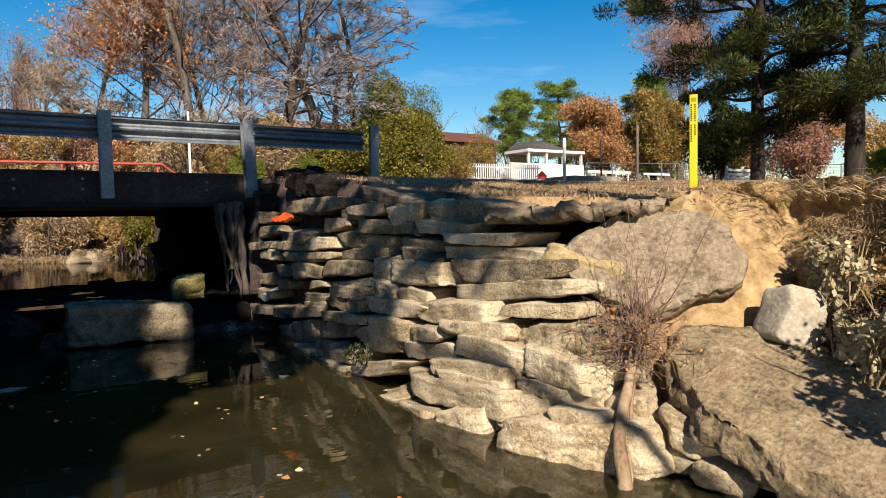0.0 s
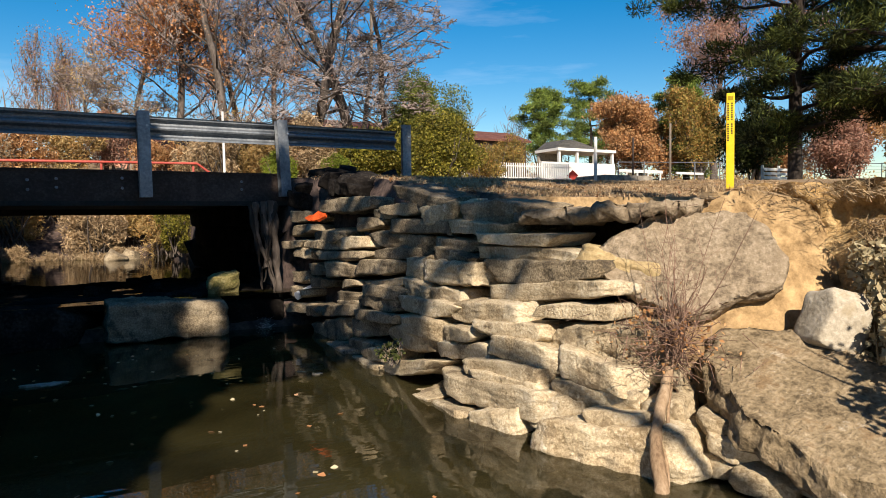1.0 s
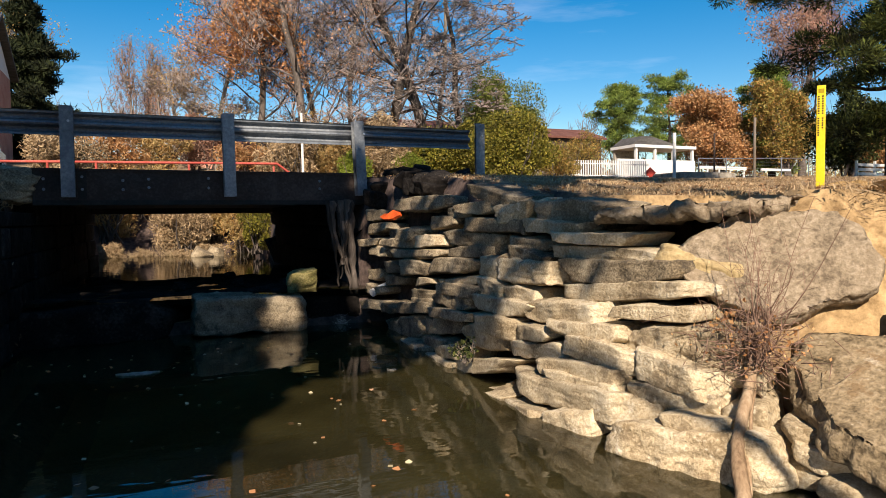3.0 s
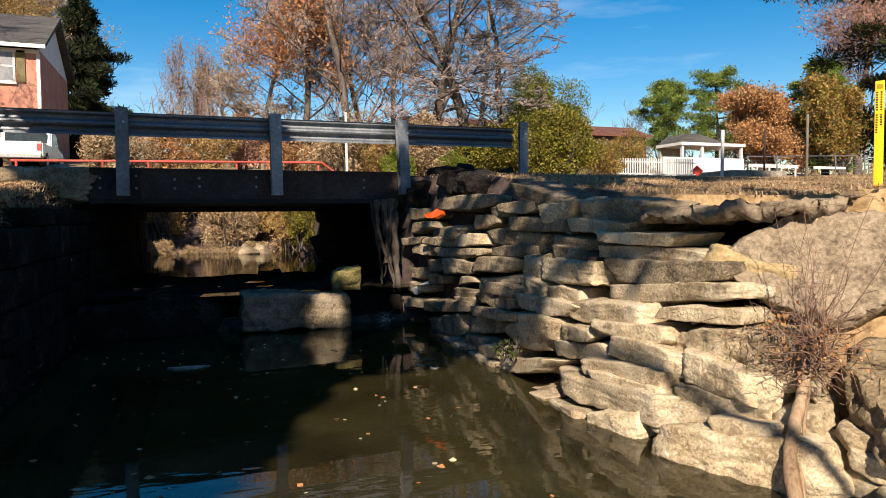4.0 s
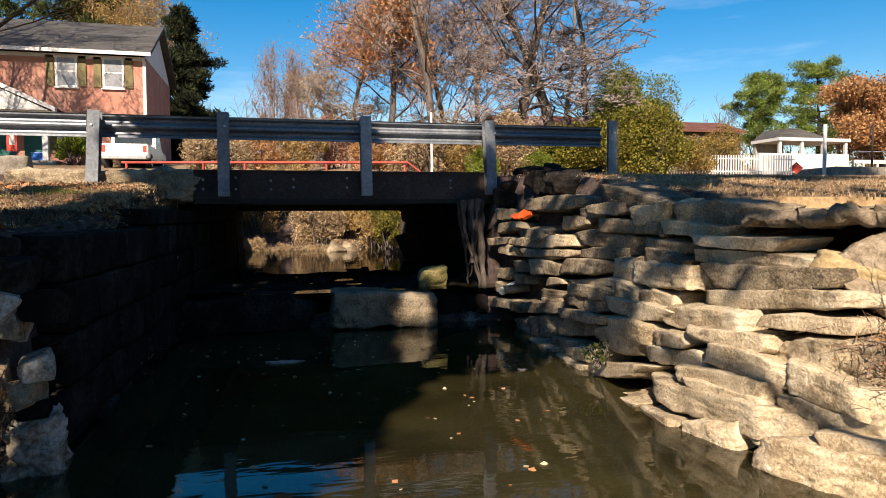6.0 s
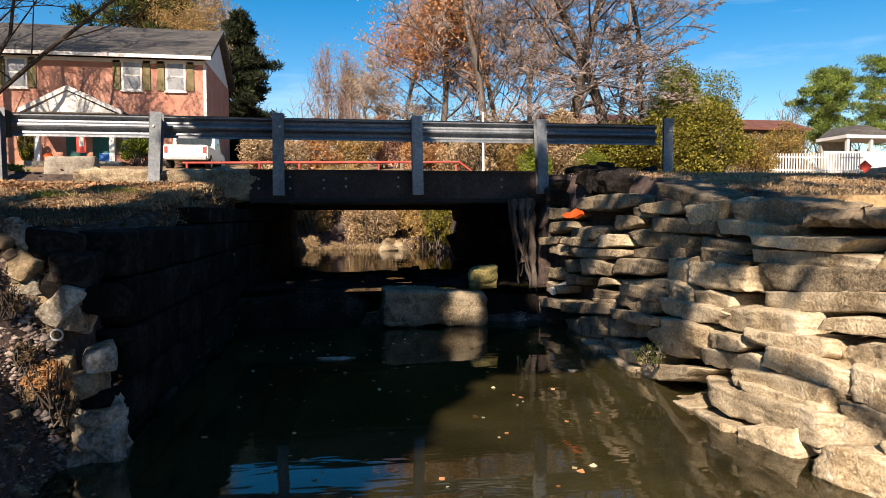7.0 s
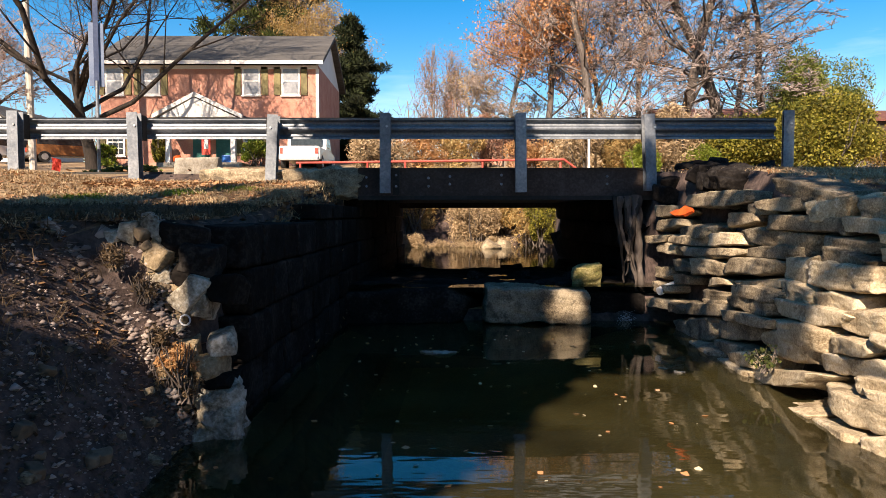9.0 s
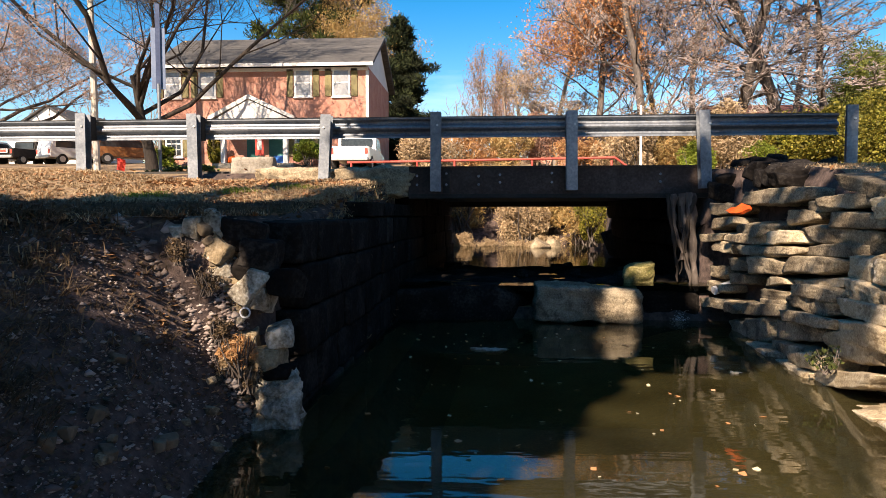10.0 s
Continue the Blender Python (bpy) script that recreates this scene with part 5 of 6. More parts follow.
def window(cx, z0, z1, w=0.82):
    win = part("window", boxed(cx - w / 2 - 0.07, cx + w / 2 + 0.07, HY0 - 0.05, HY0 + 0.02, z0 - 0.07, z1 + 0.07), M_WHITE, house)
    for zz in (z0, (z0 + z1) / 2 + 0.02):
        h = (z1 - z0) / 2 - 0.04
        part("pane", boxed(cx - w / 2 + 0.03, cx + w / 2 - 0.03, HY0 - 0.058, HY0 - 0.046, zz + 0.02, zz + h), M_BLIND if z0 > 7 else M_GLASS, win)
    for k in (-1, 1) if z0 < 7 else ():
        part("muntin", boxed(cx + k * w / 6 - 0.012, cx + k * w / 6 + 0.012, HY0 - 0.07, HY0 - 0.059, z0 + 0.03, z1 - 0.03), M_WHITE, win)
    for k in (1, 3) if z0 < 7 else ():
        part("muntin", boxed(cx - w / 2 + 0.03, cx + w / 2 - 0.03, HY0 - 0.07, HY0 - 0.059, z0 + (z1 - z0) * k / 4 - 0.012, z0 + (z1 - z0) * k / 4 + 0.012), M_WHITE, win)
    part("sill", boxed(cx - w / 2 - 0.12, cx + w / 2 + 0.12, HY0 - 0.12, HY0, z0 - 0.14, z0 - 0.075), M_WHITE, win)
    for sx in (-1, 1):
        part("shutter", boxed(cx + sx * (w / 2 + 0.29) - 0.17, cx + sx * (w / 2 + 0.29) + 0.17, HY0 - 0.06, HY0, z0 - 0.05, z1 + 0.05), M_OLIVE, house)


for cx in (-7.38, -9.44, -14.66, -16.55):
    window(cx, 7.75, 9.1)
for cx in (-9.44, -16.55):
    window(cx, 4.6, 5.9)
part("pediment", prism(bmesh.new(), [(-13.5, 6.28), (-9.7, 6.28), (-11.75, 7.25)], 34.04, 36.0), M_WHITE, house, "white portico pediment")
part("entablature", boxed(-13.75, -9.5, 34.2, 36.0, 6.02, 6.28, 0.02), M_WHITE, house)
for xa in (-13.85, -9.42):
    part("rake", prism(bmesh.new(), [(xa, 6.22), (-11.75, 7.3), (-11.75, 7.52), (xa, 6.42)], 34.0, 34.3), M_WHITE, house, "white raking cornice")
    part("porch_roof", prism(bmesh.new(), [(xa, 6.34), (-11.75, 7.44), (-11.75, 7.5), (xa, 6.4)], 34.31, 36.0), M_ROOF, house, "grey porch shingles")
for cx in (-13.2, -9.95):
    part("column", boxed(cx - 0.12, cx + 0.12, 34.25, 34.5, 4.0, 6.25, 0.02), M_WHITE, house)
part("porch", boxed(-13.7, -9.5, 34.1, 36.0, 3.3, 4.05), M_CONCRETE, house)
for cx in (-12.1, -10.9):
    part("door", boxed(cx - 0.42, cx + 0.42, 35.93, 35.99, 4.05, 6.1), M_TEAL, house, "teal door")

# ---- roadside things ----
marker = thing("marker_post", "flat yellow plastic utility marker post with black lettering", "marker post", (7.54, 5.6, 1.55), -53)
part("blade", boxed(-0.047, 0.047, -0.012, 0.012, 0, 1.4, 0.006), M_YELLOW, marker)
rng = random.Random(8)
for k in range(16):
    for sx, w in ((-0.026, 0.02), (0.016, 0.018)):
        if k < 13 or sx < 0:
            zz = 1.27 - k * 0.028 - (0.03 if k > 7 else 0)
            part("print_bar", boxed(sx - w / 2, sx + w / 2, -0.0145, -0.0122, zz - 0.009, zz + 0.006 + 0.004 * rng.random()), M_BLACK, marker)
part("print_bar", boxed(-0.03, 0.03, -0.0145, -0.0122, 1.31, 1.36), surf("dull_ink", ((0.3, 0.2, 0.01), (0.36, 0.25, 0.01), (0.42, 0.3, 0.02)), 6, 40), marker)

pole = tagged(part("thin_pole", rod(bmesh.new(), (4.2, 18, 1.9), (4.18, 18, 4.24), 0.035, 0.03), M_WHITE), "thin white pole across the road", "pole")

sign = thing("object_marker", "narrow aluminium roadside marker panel seen from behind on a steel post", "road sign", (-5.08, 10.6, 2.0), 20)
part("panel", boxed(-0.105, 0.105, 0.0, 0.004, 1.42, 2.38, 0.002), M_BLUESTEEL, sign, "blue-grey back of the panel")
part("channel", boxed(-0.035, 0.035, -0.03, 0.0, 1.36, 2.75), M_DARKSTEEL, sign)
part("post", rod(bmesh.new(), (0, -0.02, 0), (0, -0.02, 1.5), 0.026), M_GALV, sign)

upole = thing("utility_pole", "pale weathered wooden utility pole", "utility pole", (-17.4, 30, 3.3))
part("shaft", rod(bmesh.new(), (0, 0, 0), (-0.15, 0, 11), 0.15, 0.12), M_POLE, upole)

flag = thing("marking_flag", "small red plastic marking flag on a wire in the grass", "flag", (-5.16, 9.4, 1.9))
part("wire", rod(bmesh.new(), (0, 0, 0), (0.01, 0, 0.34), 0.003, None, 5), M_GALV, flag)
bm = bmesh.new()
grid = [[bm.verts.new((0.02 + 0.12 * i / 4, 0.02 * math.sin(i * 1.7 + j), 0.34 - 0.17 * j / 4 - 0.03 * i / 4)) for i in range(5)] for j in range(5)]
for j in range(4):
    for i in range(4):
        bm.faces.new((grid[j][i], grid[j][i + 1], grid[j + 1][i + 1], grid[j + 1][i]))
bmesh.ops.solidify(bm, geom=list(bm.faces), thickness=0.003)
part("cloth", bm, M_RED, flag)


def vehicle(name, label, at, turn, paint, profile, glass, width=1.85, wheels=(0.85, 3.9), pickup=False):
    """A car from its side outline: body, glasshouse, wheels, lights, bumper."""
    car = thing(name, label, "car", at, turn)
    w = width / 2
    bm = prism(bmesh.new(), profile, -w, w)
    bmesh.ops.bevel(bm, geom=list(bm.edges), offset=0.05, segments=2, affect="EDGES")
    part("body", bm, paint, car, smooth=False)
    for y in (-w - 0.004, w - 0.016):
        part("side_window", prism(bmesh.new(), glass, y, y + 0.02), M_GLASS, car)
    xs = [g[0] for g in glass]
    zs = [g[1] for g in glass]
    back = min(xs)
    off = 0.3 if min(xs) > 1 else 0.13  # a pickup has its cab further forward
    part("rear_window", boxed(back - off, back - off + 0.06, -w + 0.16, w - 0.16, min(zs) + 0.02, max(zs)), M_GLASS, car)
    for wx in wheels:
        for sy in (-1, 1):
            wh = part("wheel", rod(bmesh.new(), (wx, sy * (w - 0.22), 0.36), (wx, sy * (w + 0.01), 0.36), 0.36, None, 20), M_TYRE, car)
            part("rim", rod(bmesh.new(), (wx, sy * (w - 0.05), 0.36), (wx, sy * (w + 0.025), 0.36), 0.22, 0.2, 14), M_BOLT, wh)
    tail = min(p[0] for p in profile)
    part("bumper", boxed(tail - 0.08, tail + 0.06, -w + 0.05, w - 0.05, 0.42, 0.6, 0.03), M_BOLT, car)
    for sy in (-1, 1):
        part("tail_light", boxed(tail - 0.012, tail + 0.05, sy * (w - 0.13) - 0.07, sy * (w - 0.13) + 0.07, 0.72, 1.0, 0.01), M_RED, car)
    return car


PICKUP = [(0, 0.45), (0, 1.08), (1.9, 1.1), (2.05, 1.72), (3.2, 1.72), (3.75, 1.12), (4.9, 1.02), (5.0, 0.5)]
PICKGLASS = [(2.2, 1.18), (2.24, 1.62), (3.15, 1.62), (3.55, 1.18)]
SUVP = [(0, 0.45), (0.05, 1.1), (0.25, 1.75), (2.9, 1.75), (3.6, 1.15), (4.6, 1.0), (4.7, 0.5)]
SUVGLASS = [(0.4, 1.15), (0.45, 1.62), (2.85, 1.62), (3.35, 1.15)]
vehicle("pickup_truck", "white pickup truck parked beside the house", (-6.02, 31.0, 3.48), 90, M_CARWHITE, PICKUP, PICKGLASS)
vehicle("suv", "copper-brown car with pale lower panels parked on the drive", (-26.2, 44.5, 4.85), 38, M_CARBROWN, SUVP, SUVGLASS)
vehicle("suv", "white car parked on the drive", (-29.6, 44.5, 4.85), 60, M_CARWHITE, SUVP, SUVGLASS)
dark_truck = vehicle("pickup_truck", "dark pickup truck with a sticker on its bumper", (-32.3, 44.2, 4.85), 80, M_BLACK, PICKUP, PICKGLASS)
part("bumper_sticker", boxed(-0.1, -0.086, -0.62, 0.5, 0.76, 1.02), M_WHITE, dark_truck, "white sticker with red and blue bars")
part("print_bar", boxed(-0.106, -0.101, -0.5, -0.02, 0.8, 0.98), M_RED, dark_truck)
part("print_bar", boxed(-0.106, -0.101, 0.1, 0.4, 0.84, 0.94), surf("blue_ink", ((0.03, 0.05, 0.3), (0.04, 0.07, 0.36), (0.05, 0.09, 0.4)), 5, 40), dark_truck)
vehicle("suv", "silver-white car parked on the drive", (-35.5, 44.5, 4.85), 75, M_CARWHITE, SUVP, SUVGLASS)


def small_house(name, label, x0, x1, y0, y1, z0, eave, ridge, wallm, roofm, along="x"):
    hs = thing(name, label, "house")
    part("wall", boxed(x0, x1, y0, y1, z0, eave), wallm, hs)
    bm = bmesh.new()
    o = 0.3
    if along == "x":
        ym = (y0 + y1) / 2
        sec = [(y0 - o, eave), (ym, ridge), (y1 + o, eave), (y1 + o, eave + 0.15), (ym, ridge + 0.15), (y0 - o, eave + 0.15)]
        va, vb = [bm.verts.new((x0 - o, y, z)) for y, z in sec], [bm.verts.new((x1 + o, y, z)) for y, z in sec]
        gab = [[(x, y0, eave), (x, y1, eave), (x, ym, ridge)] for x in (x0, x1)]
    else:
        xm = (x0 + x1) / 2
        sec = [(x0 - o, eave), (xm, ridge), (x1 + o, eave), (x1 + o, eave + 0.15), (xm, ridge + 0.15), (x0 - o, eave + 0.15)]
        va, vb = [bm.verts.new((x, y0 - o, z)) for x, z in sec], [bm.verts.new((x, y1 + o, z)) for x, z in sec]
        gab = [[(x0, y, eave), (x1, y, eave), (xm, y, ridge)] for y in (y0, y1)]
    bm.faces.new(va)
    bm.faces.new(vb[::-1])
    for i in range(6):
        bm.faces.new((va[i], vb[i], vb[(i + 1) % 6], va[(i + 1) % 6]))
    bmesh.ops.recalc_face_normals(bm, faces=bm.faces)
    part("roof", bm, roofm, hs)
    for g in gab:
        mid = sum((Vector(p) for p in g), Vector()) / 3
        out = Vector((mid.x - (x0 + x1) / 2, mid.y - (y0 + y1) / 2, 0)).normalized() * 0.06
        bm = bmesh.new()
        va, vb = [bm.verts.new(Vector(p) + out) for p in g], [bm.verts.new(Vector(p) - out) for p in g]
        bm.faces.new(va)
        bm.faces.new(vb[::-1])
        for i in range(3):
            bm.faces.new((va[i], vb[i], vb[(i + 1) % 3], va[(i + 1) % 3]))
        bmesh.ops.recalc_face_normals(bm, faces=bm.faces)
        part("gable", bm, wallm, hs)
    return hs


M_REDROOF = surf("brown_roof", ((0.09, 0.035, 0.025), (0.15, 0.06, 0.045), (0.22, 0.1, 0.075)), 2, 14, 0.9, 0.3)
M_SIDING = surf("brown_siding", ((0.05, 0.035, 0.025), (0.09, 0.06, 0.045), (0.14, 0.1, 0.08)), 2, 14, 0.9, 0.3)
small_house("white_house", "white gabled house with a dark roof beyond the drive", -36, -29.5, 50, 58, 5, 7.4, 9.6, M_WHITE, M_ROOF, "y")
small_house("low_house", "low dark house with a reddish roof behind bushes", 25.5, 31.5, 41, 46, 4.5, 7.0, 7.9, M_SIDING, M_REDROOF)
small_house("low_house", "low dark house with a reddish roof behind trees", 11.5, 16.5, 33, 37, 3.8, 5.9, 6.7, M_SIDING, M_REDROOF)
small_house("low_house", "low brick house glimpsed through brush", 3.0, 8.0, 34, 38, 3.8, 4.6, 5.4, M_BRICK, M_REDROOF)

# white open pavilion with a grey roof
pav = thing("pavilion", "white open-sided pool pavilion with flat white fascia", "pavilion")
part("roof", boxed(28.4, 33.4, 33.6, 36.0, 5.68, 5.86), M_WHITE, pav)
bm = prism(bmesh.new(), [(28.4, 5.87), (32.4, 5.87), (30.0, 6.42), (29.2, 6.42)], 33.9, 35.9)
part("roof_top", bm, M_ROOF, pav)
for x in (28.6, 30.1, 31.6, 33.2):
    part("post", boxed(x - 0.08, x + 0.08, 33.7, 33.86, 3.6, 5.68), M_WHITE, pav)
part("back_wall", boxed(28.5, 30.5, 35.7, 35.9, 3.6, 5.68), M_CONCRETE, pav)
part("parapet", boxed(26.4, 32.5, 32.8, 33.0, 3.4, 4.85), M_WHITE, pav, "long white low wall")
part("rail", boxed(32.9, 37.0, 32.8, 32.9, 4.35, 4.55), M_WHITE, pav)
for x in (33.6, 34.6, 35.6, 36.8):
    part("rail_post", boxed(x - 0.05, x + 0.05, 32.81, 32.89, 3.5, 4.35), M_WHITE, pav)
part("rail", boxed(38.4, 41.2, 32.8, 32.9, 4.35, 4.5), M_WHITE, pav)
part("ramp", boxed(26.5, 30.2, 27.5, 31.5, 3.0, 3.72), M_CONCRETE, pav, "pale concrete apron")

fence = thing("picket_fence", "white metal picket fence across the lawn", "fence")
bmp = boxed(-0.025, 0.025, -0.015, 0.015, 0, 1.0)
me = bpy.data.meshes.new("picket")
bmp.to_mesh(me)
bmp.free()
me.materials.append(M_WHITE)
for k in range(52):
    p = new("picket", me)
    p.parent = fence
    p.matrix_basis = pose(16.0 + k * 0.13, 26, 2.97 + 0.002 * k)
for z in (3.3, 3.85):
    part("rail", boxed(15.9, 22.8, 25.98, 26.02, z, z + 0.05), M_WHITE, fence)
tagged(part("white_post", rod(bmesh.new(), (26.3, 28, 3.2), (26.3, 28, 5.8), 0.09), M_WHITE), "white post on the lawn", "post")
tagged(part("wooden_post", rod(bmesh.new(), (32.2, 28, 3.2), (32.2, 28, 6.9), 0.07), M_PALEBARK), "thin pale wooden pole", "pole")
tagged(part("wooden_post", rod(bmesh.new(), (29.15, 28, 3.2), (29.15, 28, 5.9), 0.05), M_RUST), "thin rusty metal pole on the lawn", "pole")
diamond = thing("red_sign", "small red diamond sign on the lawn", "sign", (22.9, 26, 3.5), -35)
part("plate", boxed(-0.2, 0.2, -0.01, 0.01, -0.2, 0.2, turn=Matrix.Rotation(radians(45), 4, "Y")), M_RED, diamond)
part("post", boxed(-0.02, 0.02, 0.01, 0.04, -0.6, 0.1), M_GALV, diamond)

wire = thing("wire_fence", "grey chain-link fence beyond the lawn", "fence")
for k in range(17):
    part("post", rod(bmesh.new(), (30 + k * 1.6, 30 - k * 0.55, 3.0), (30 + k * 1.6, 30 - k * 0.55, 4.75), 0.035, None, 6), M_GALV, wire)
bm = bmesh.new()
rod(bm, (30, 30, 4.7), (55.6, 21.2, 4.7), 0.025, None, 6)
part("top_rail", bm, M_GALV, wire)
for k in range(7):
    part("strand", rod(bmesh.new(), (30, 30, 3.4 + k * 0.18), (55.6, 21.2, 3.4 + k * 0.18), 0.006, None, 4), M_GALV, wire)
crib = thing("white_gate", "white slatted gate beneath the pines", "gate")
for k in range(6):
    part("slat", boxed(23.5, 25.6, 16.0, 16.03, 2.3 + k * 0.16, 2.4 + k * 0.16), M_WHITE, crib)
for x in (23.5, 24.5, 25.6):
    part("post", boxed(x - 0.04, x + 0.04, 16.03, 16.1, 2.0, 3.3), M_WHITE, crib)

for k in range(9):
    shrub("russet_brush", "russet undergrowth beyond the pines", 30 + 2.6 * (k % 5) + 3 * (k // 5), 20 - 1.9 * (k % 5) - 1.5 * (k // 5), 3.2, 2.6, 2.6 + 0.5 * (k % 3), 400 + k, (L_RUSSET, L_PINK, L_TAN, L_GREEN)[k % 4], 9000, 0.07, lumps=30)

# ---- house yard ----
shrub("porch_shrub", "bright yellow-green clipped shrub by the porch", -8.9, 34.6, 1.7, 1.4, 1.6, 130, L_BRIGHT, 6000, 0.07)
shrub("porch_shrub", "dark green shrub by the porch", -13.9, 34.9, 1.0, 1.0, 1.9, 131, L_GREEN, 4000, 0.07)
shrub("porch_shrub", "bright yellow-green shrub by the corner", -6.9, 35.2, 1.3, 1.0, 2.0, 132, L_BRIGHT, 4500, 0.07)
shrub("porch_shrub", "low yellow-green shrub by the wall", -16.5, 34.8, 1.4, 1.2, 1.2, 134, L_BRIGHT, 4000, 0.07)
shrub("ground_ivy", "low dark ivy mound in the verge", -4.79, 10.90, 1.2, 0.7, 0.34, 133, L_DULL, 3500, 0.05, 6, z=1.95)
stoop = part("stone_pedestal", rock_mesh("stone_pedestal", 0.68, 0.45, 0.36, 140, 9, 0.12, 0.04, 0.05, 3, (1, 1, 0.5), 0.05), M_CONCRETE, smooth=True)
stoop.matrix_basis = pose(-3.42, 10.34, 2.12)
tagged(stoop, "pale worn concrete block at the drive edge", "stone")
tagged(part("pumpkin", rock_mesh("pumpkin", 0.45, 0.45, 0.38, 141, 9, 1.0, 0.03), M_ORANGE, smooth=True), "orange pumpkin on the porch", "pumpkin").matrix_basis = pose(-12.85, 34.6, 4.24)
tagged(part("storage_tub", boxed(-10.6, -10.1, 34.5, 34.9, 4.05, 4.45, 0.03), surf("blue_plastic", ((0.01, 0.1, 0.4), (0.02, 0.14, 0.5), (0.03, 0.18, 0.55)), 3, 30, 0.4)), "blue plastic tub on the porch", "tub")
wreath = thing("banner", "red and white cloth banner hanging on the porch", "banner", (-11.5, 34.9, 4.3))
part("cloth", boxed(-0.22, 0.22, 0, 0.02, 0.2, 1.7), M_RED, wreath)
part("stripe", boxed(-0.1, 0.12, -0.006, -0.002, 0.5, 1.3), M_WHITE, wreath)

# ---- rubble at the broken end of the block wall ----
def loose(name, label, cat, x, y, z, w, d, h, seed, mat, rx=0, ry=0, rz=0, n=9, edge=0.25, lump=0.16, facets=9, cuts=(0.62, 0.86), smooth=True):
    ob = part(name, rock_mesh(name, w, d, h, seed, n, edge, lump, 0.06, facets, (1, 1, 0.8), 0.22, cuts), mat, smooth=smooth)
    ob.matrix_basis = pose(x, y, z, rx, ry, rz)
    return tagged(ob, label, cat, "rubble")


PALE, TAN, DARK = "pale broken limestone chunk in the rubble", "tan broken stone in the rubble", "dark stone half buried in the bank"
RUBBLE = ((-1.97, 1.33, 0.1, 0.08, 10, 0), (-1.89, 1.34, 0.1, 0.16, 15, 0), (-1.74, 1.36, 0.28, 0.11, 45, 0), (-1.69, 1.18, 0.18, 0.16, 30, 1), (-1.76, 1.03, 0.26, 0.11, -30, 0), (-1.64, 0.93, 0.21, 0.17, 20, 1), (-1.48, 0.95, 0.32, 0.15, -48, 0), (-1.45, 0.86, 0.14, 0.16, 10, 0), (-1.77, 0.9, 0.12, 0.15, 20, 1), (-1.84, 0.81, 0.16, 0.1, -20, 0), (-1.71, 0.75, 0.1, 0.13, 5, 0), (-1.62, 0.77, 0.12, 0.1, -10, 1), (-1.65, 0.19, 0.24, 0.18, 25, 1), (-1.45, 1.17, 0.24, 0.19, 10, 2), (-1.58, 1.28, 0.3, 0.22, 10, 2), (-1.28, 0.97, 0.18, 0.17, 0, 2), (-1.53, 1.07, 0.16, 0.12, 20, 2), (-1.34, 0.61, 0.18, 0.13, 0, 0), (-1.4, 0.46, 0.17, 0.15, 5, 1), (-1.36, 0.36, 0.2, 0.1, 0, 2), (-1.57, 0.55, 0.16, 0.2, 0, 1), (-1.6, 0.35, 0.2, 0.2, 10, 2), (-1.98, 0.97, 0.15, 0.14, 0, 3), (-1.94, 0.86, 0.2, 0.14, 15, 3), (-1.88, 0.95, 0.12, 0.1, 40, 3), (-1.52, 0.42, 0.14, 0.14, 20, 3))
stub = part("wall_stub", rock_mesh("wall_stub", 0.25, 0.3, 0.4, 171, 22, 0.16, 0.1, 0.3, 10, (1, 1, 0.4), 0.15, (0.72, 0.95)), M_RUBBLE, smooth=True)
stub.matrix_basis = pose(-1.36, 4.5, 0.1, 4, -3, 8)
tagged(stub, "pale crumbling masonry end of the old wall, caked with mortar", "masonry")
rk = random.Random(77)
for k in range(64):
    z = rk.uniform(0.1, 1.36)
    w = rk.uniform(0.035, 0.1)
    x = -1.5 - 0.42 * max(0.0, 1 - abs(z - 1.0) / 0.6) * rk.random() - rk.uniform(0, 0.2)
    loose("rubble_chip", "small broken stone packed into the earth of the bank", "stone", x, 4.44 + rk.uniform(-0.04, 0.06), z, w * 1.3, w, w * 0.8, 700 + k, (M_EARTH, M_BROWNSLAB, M_RUBBLE, M_EARTH)[k % 4], rk.uniform(-30, 30), rk.uniform(-40, 40), rk.uniform(0, 180), 6, 0.16, 0.1, 9, (0.66, 0.9))
CLOD = "tan clod of earth and gravel among the rubble"
for k, (x, z, w, h, ry, m) in enumerate(RUBBLE):
    loose("rubble_stone", (PALE, TAN, DARK, CLOD)[m], "stone", x, 4.47 + 0.03 * (k % 3), z, w, 0.26, h, 150 + k, (M_RUBBLE, M_BROWNSLAB, M_BLOCK, M_EARTH)[m], 10 - 5 * (k % 4), ry, 12 * (k % 3) - 12, 14, 0.14, 0.08, 11, (0.66, 0.9))
bm = bmesh.new()
for k in range(20):
    t0, t1 = 2 * math.pi * k / 20, 2 * math.pi * (k + 1) / 20
    rod(bm, (0.032 * math.cos(t0), 0, 0.032 * math.sin(t0)), (0.032 * math.cos(t1), 0, 0.032 * math.sin(t1)), 0.006, None, 6)
ring = tagged(part("pipe_end", bm, M_PVC), "open end of a pale plastic pipe in the rubble", "pipe")
ring.matrix_basis = pose(-1.5, 4.3, 0.79)

pipe = tagged(part("drain_pipe", rod(bmesh.new(), (3.02, 8.82, 0.44), (3.4, 8.95, 0.56), 0.055, None, 16), M_PVC), "white plastic drain pipe poking from the wall", "pipe")
paint = part("paint_mark", slab_mesh("paint_mark", ((0.24, 0.02), (0.1, 0.06), (0.0, 0.1), (-0.07, 0.04), (-0.27, 0.02), (-0.12, -0.05), (0.07, -0.06)), 0.006, 6, 4, 30, 0.01), M_ORANGE)
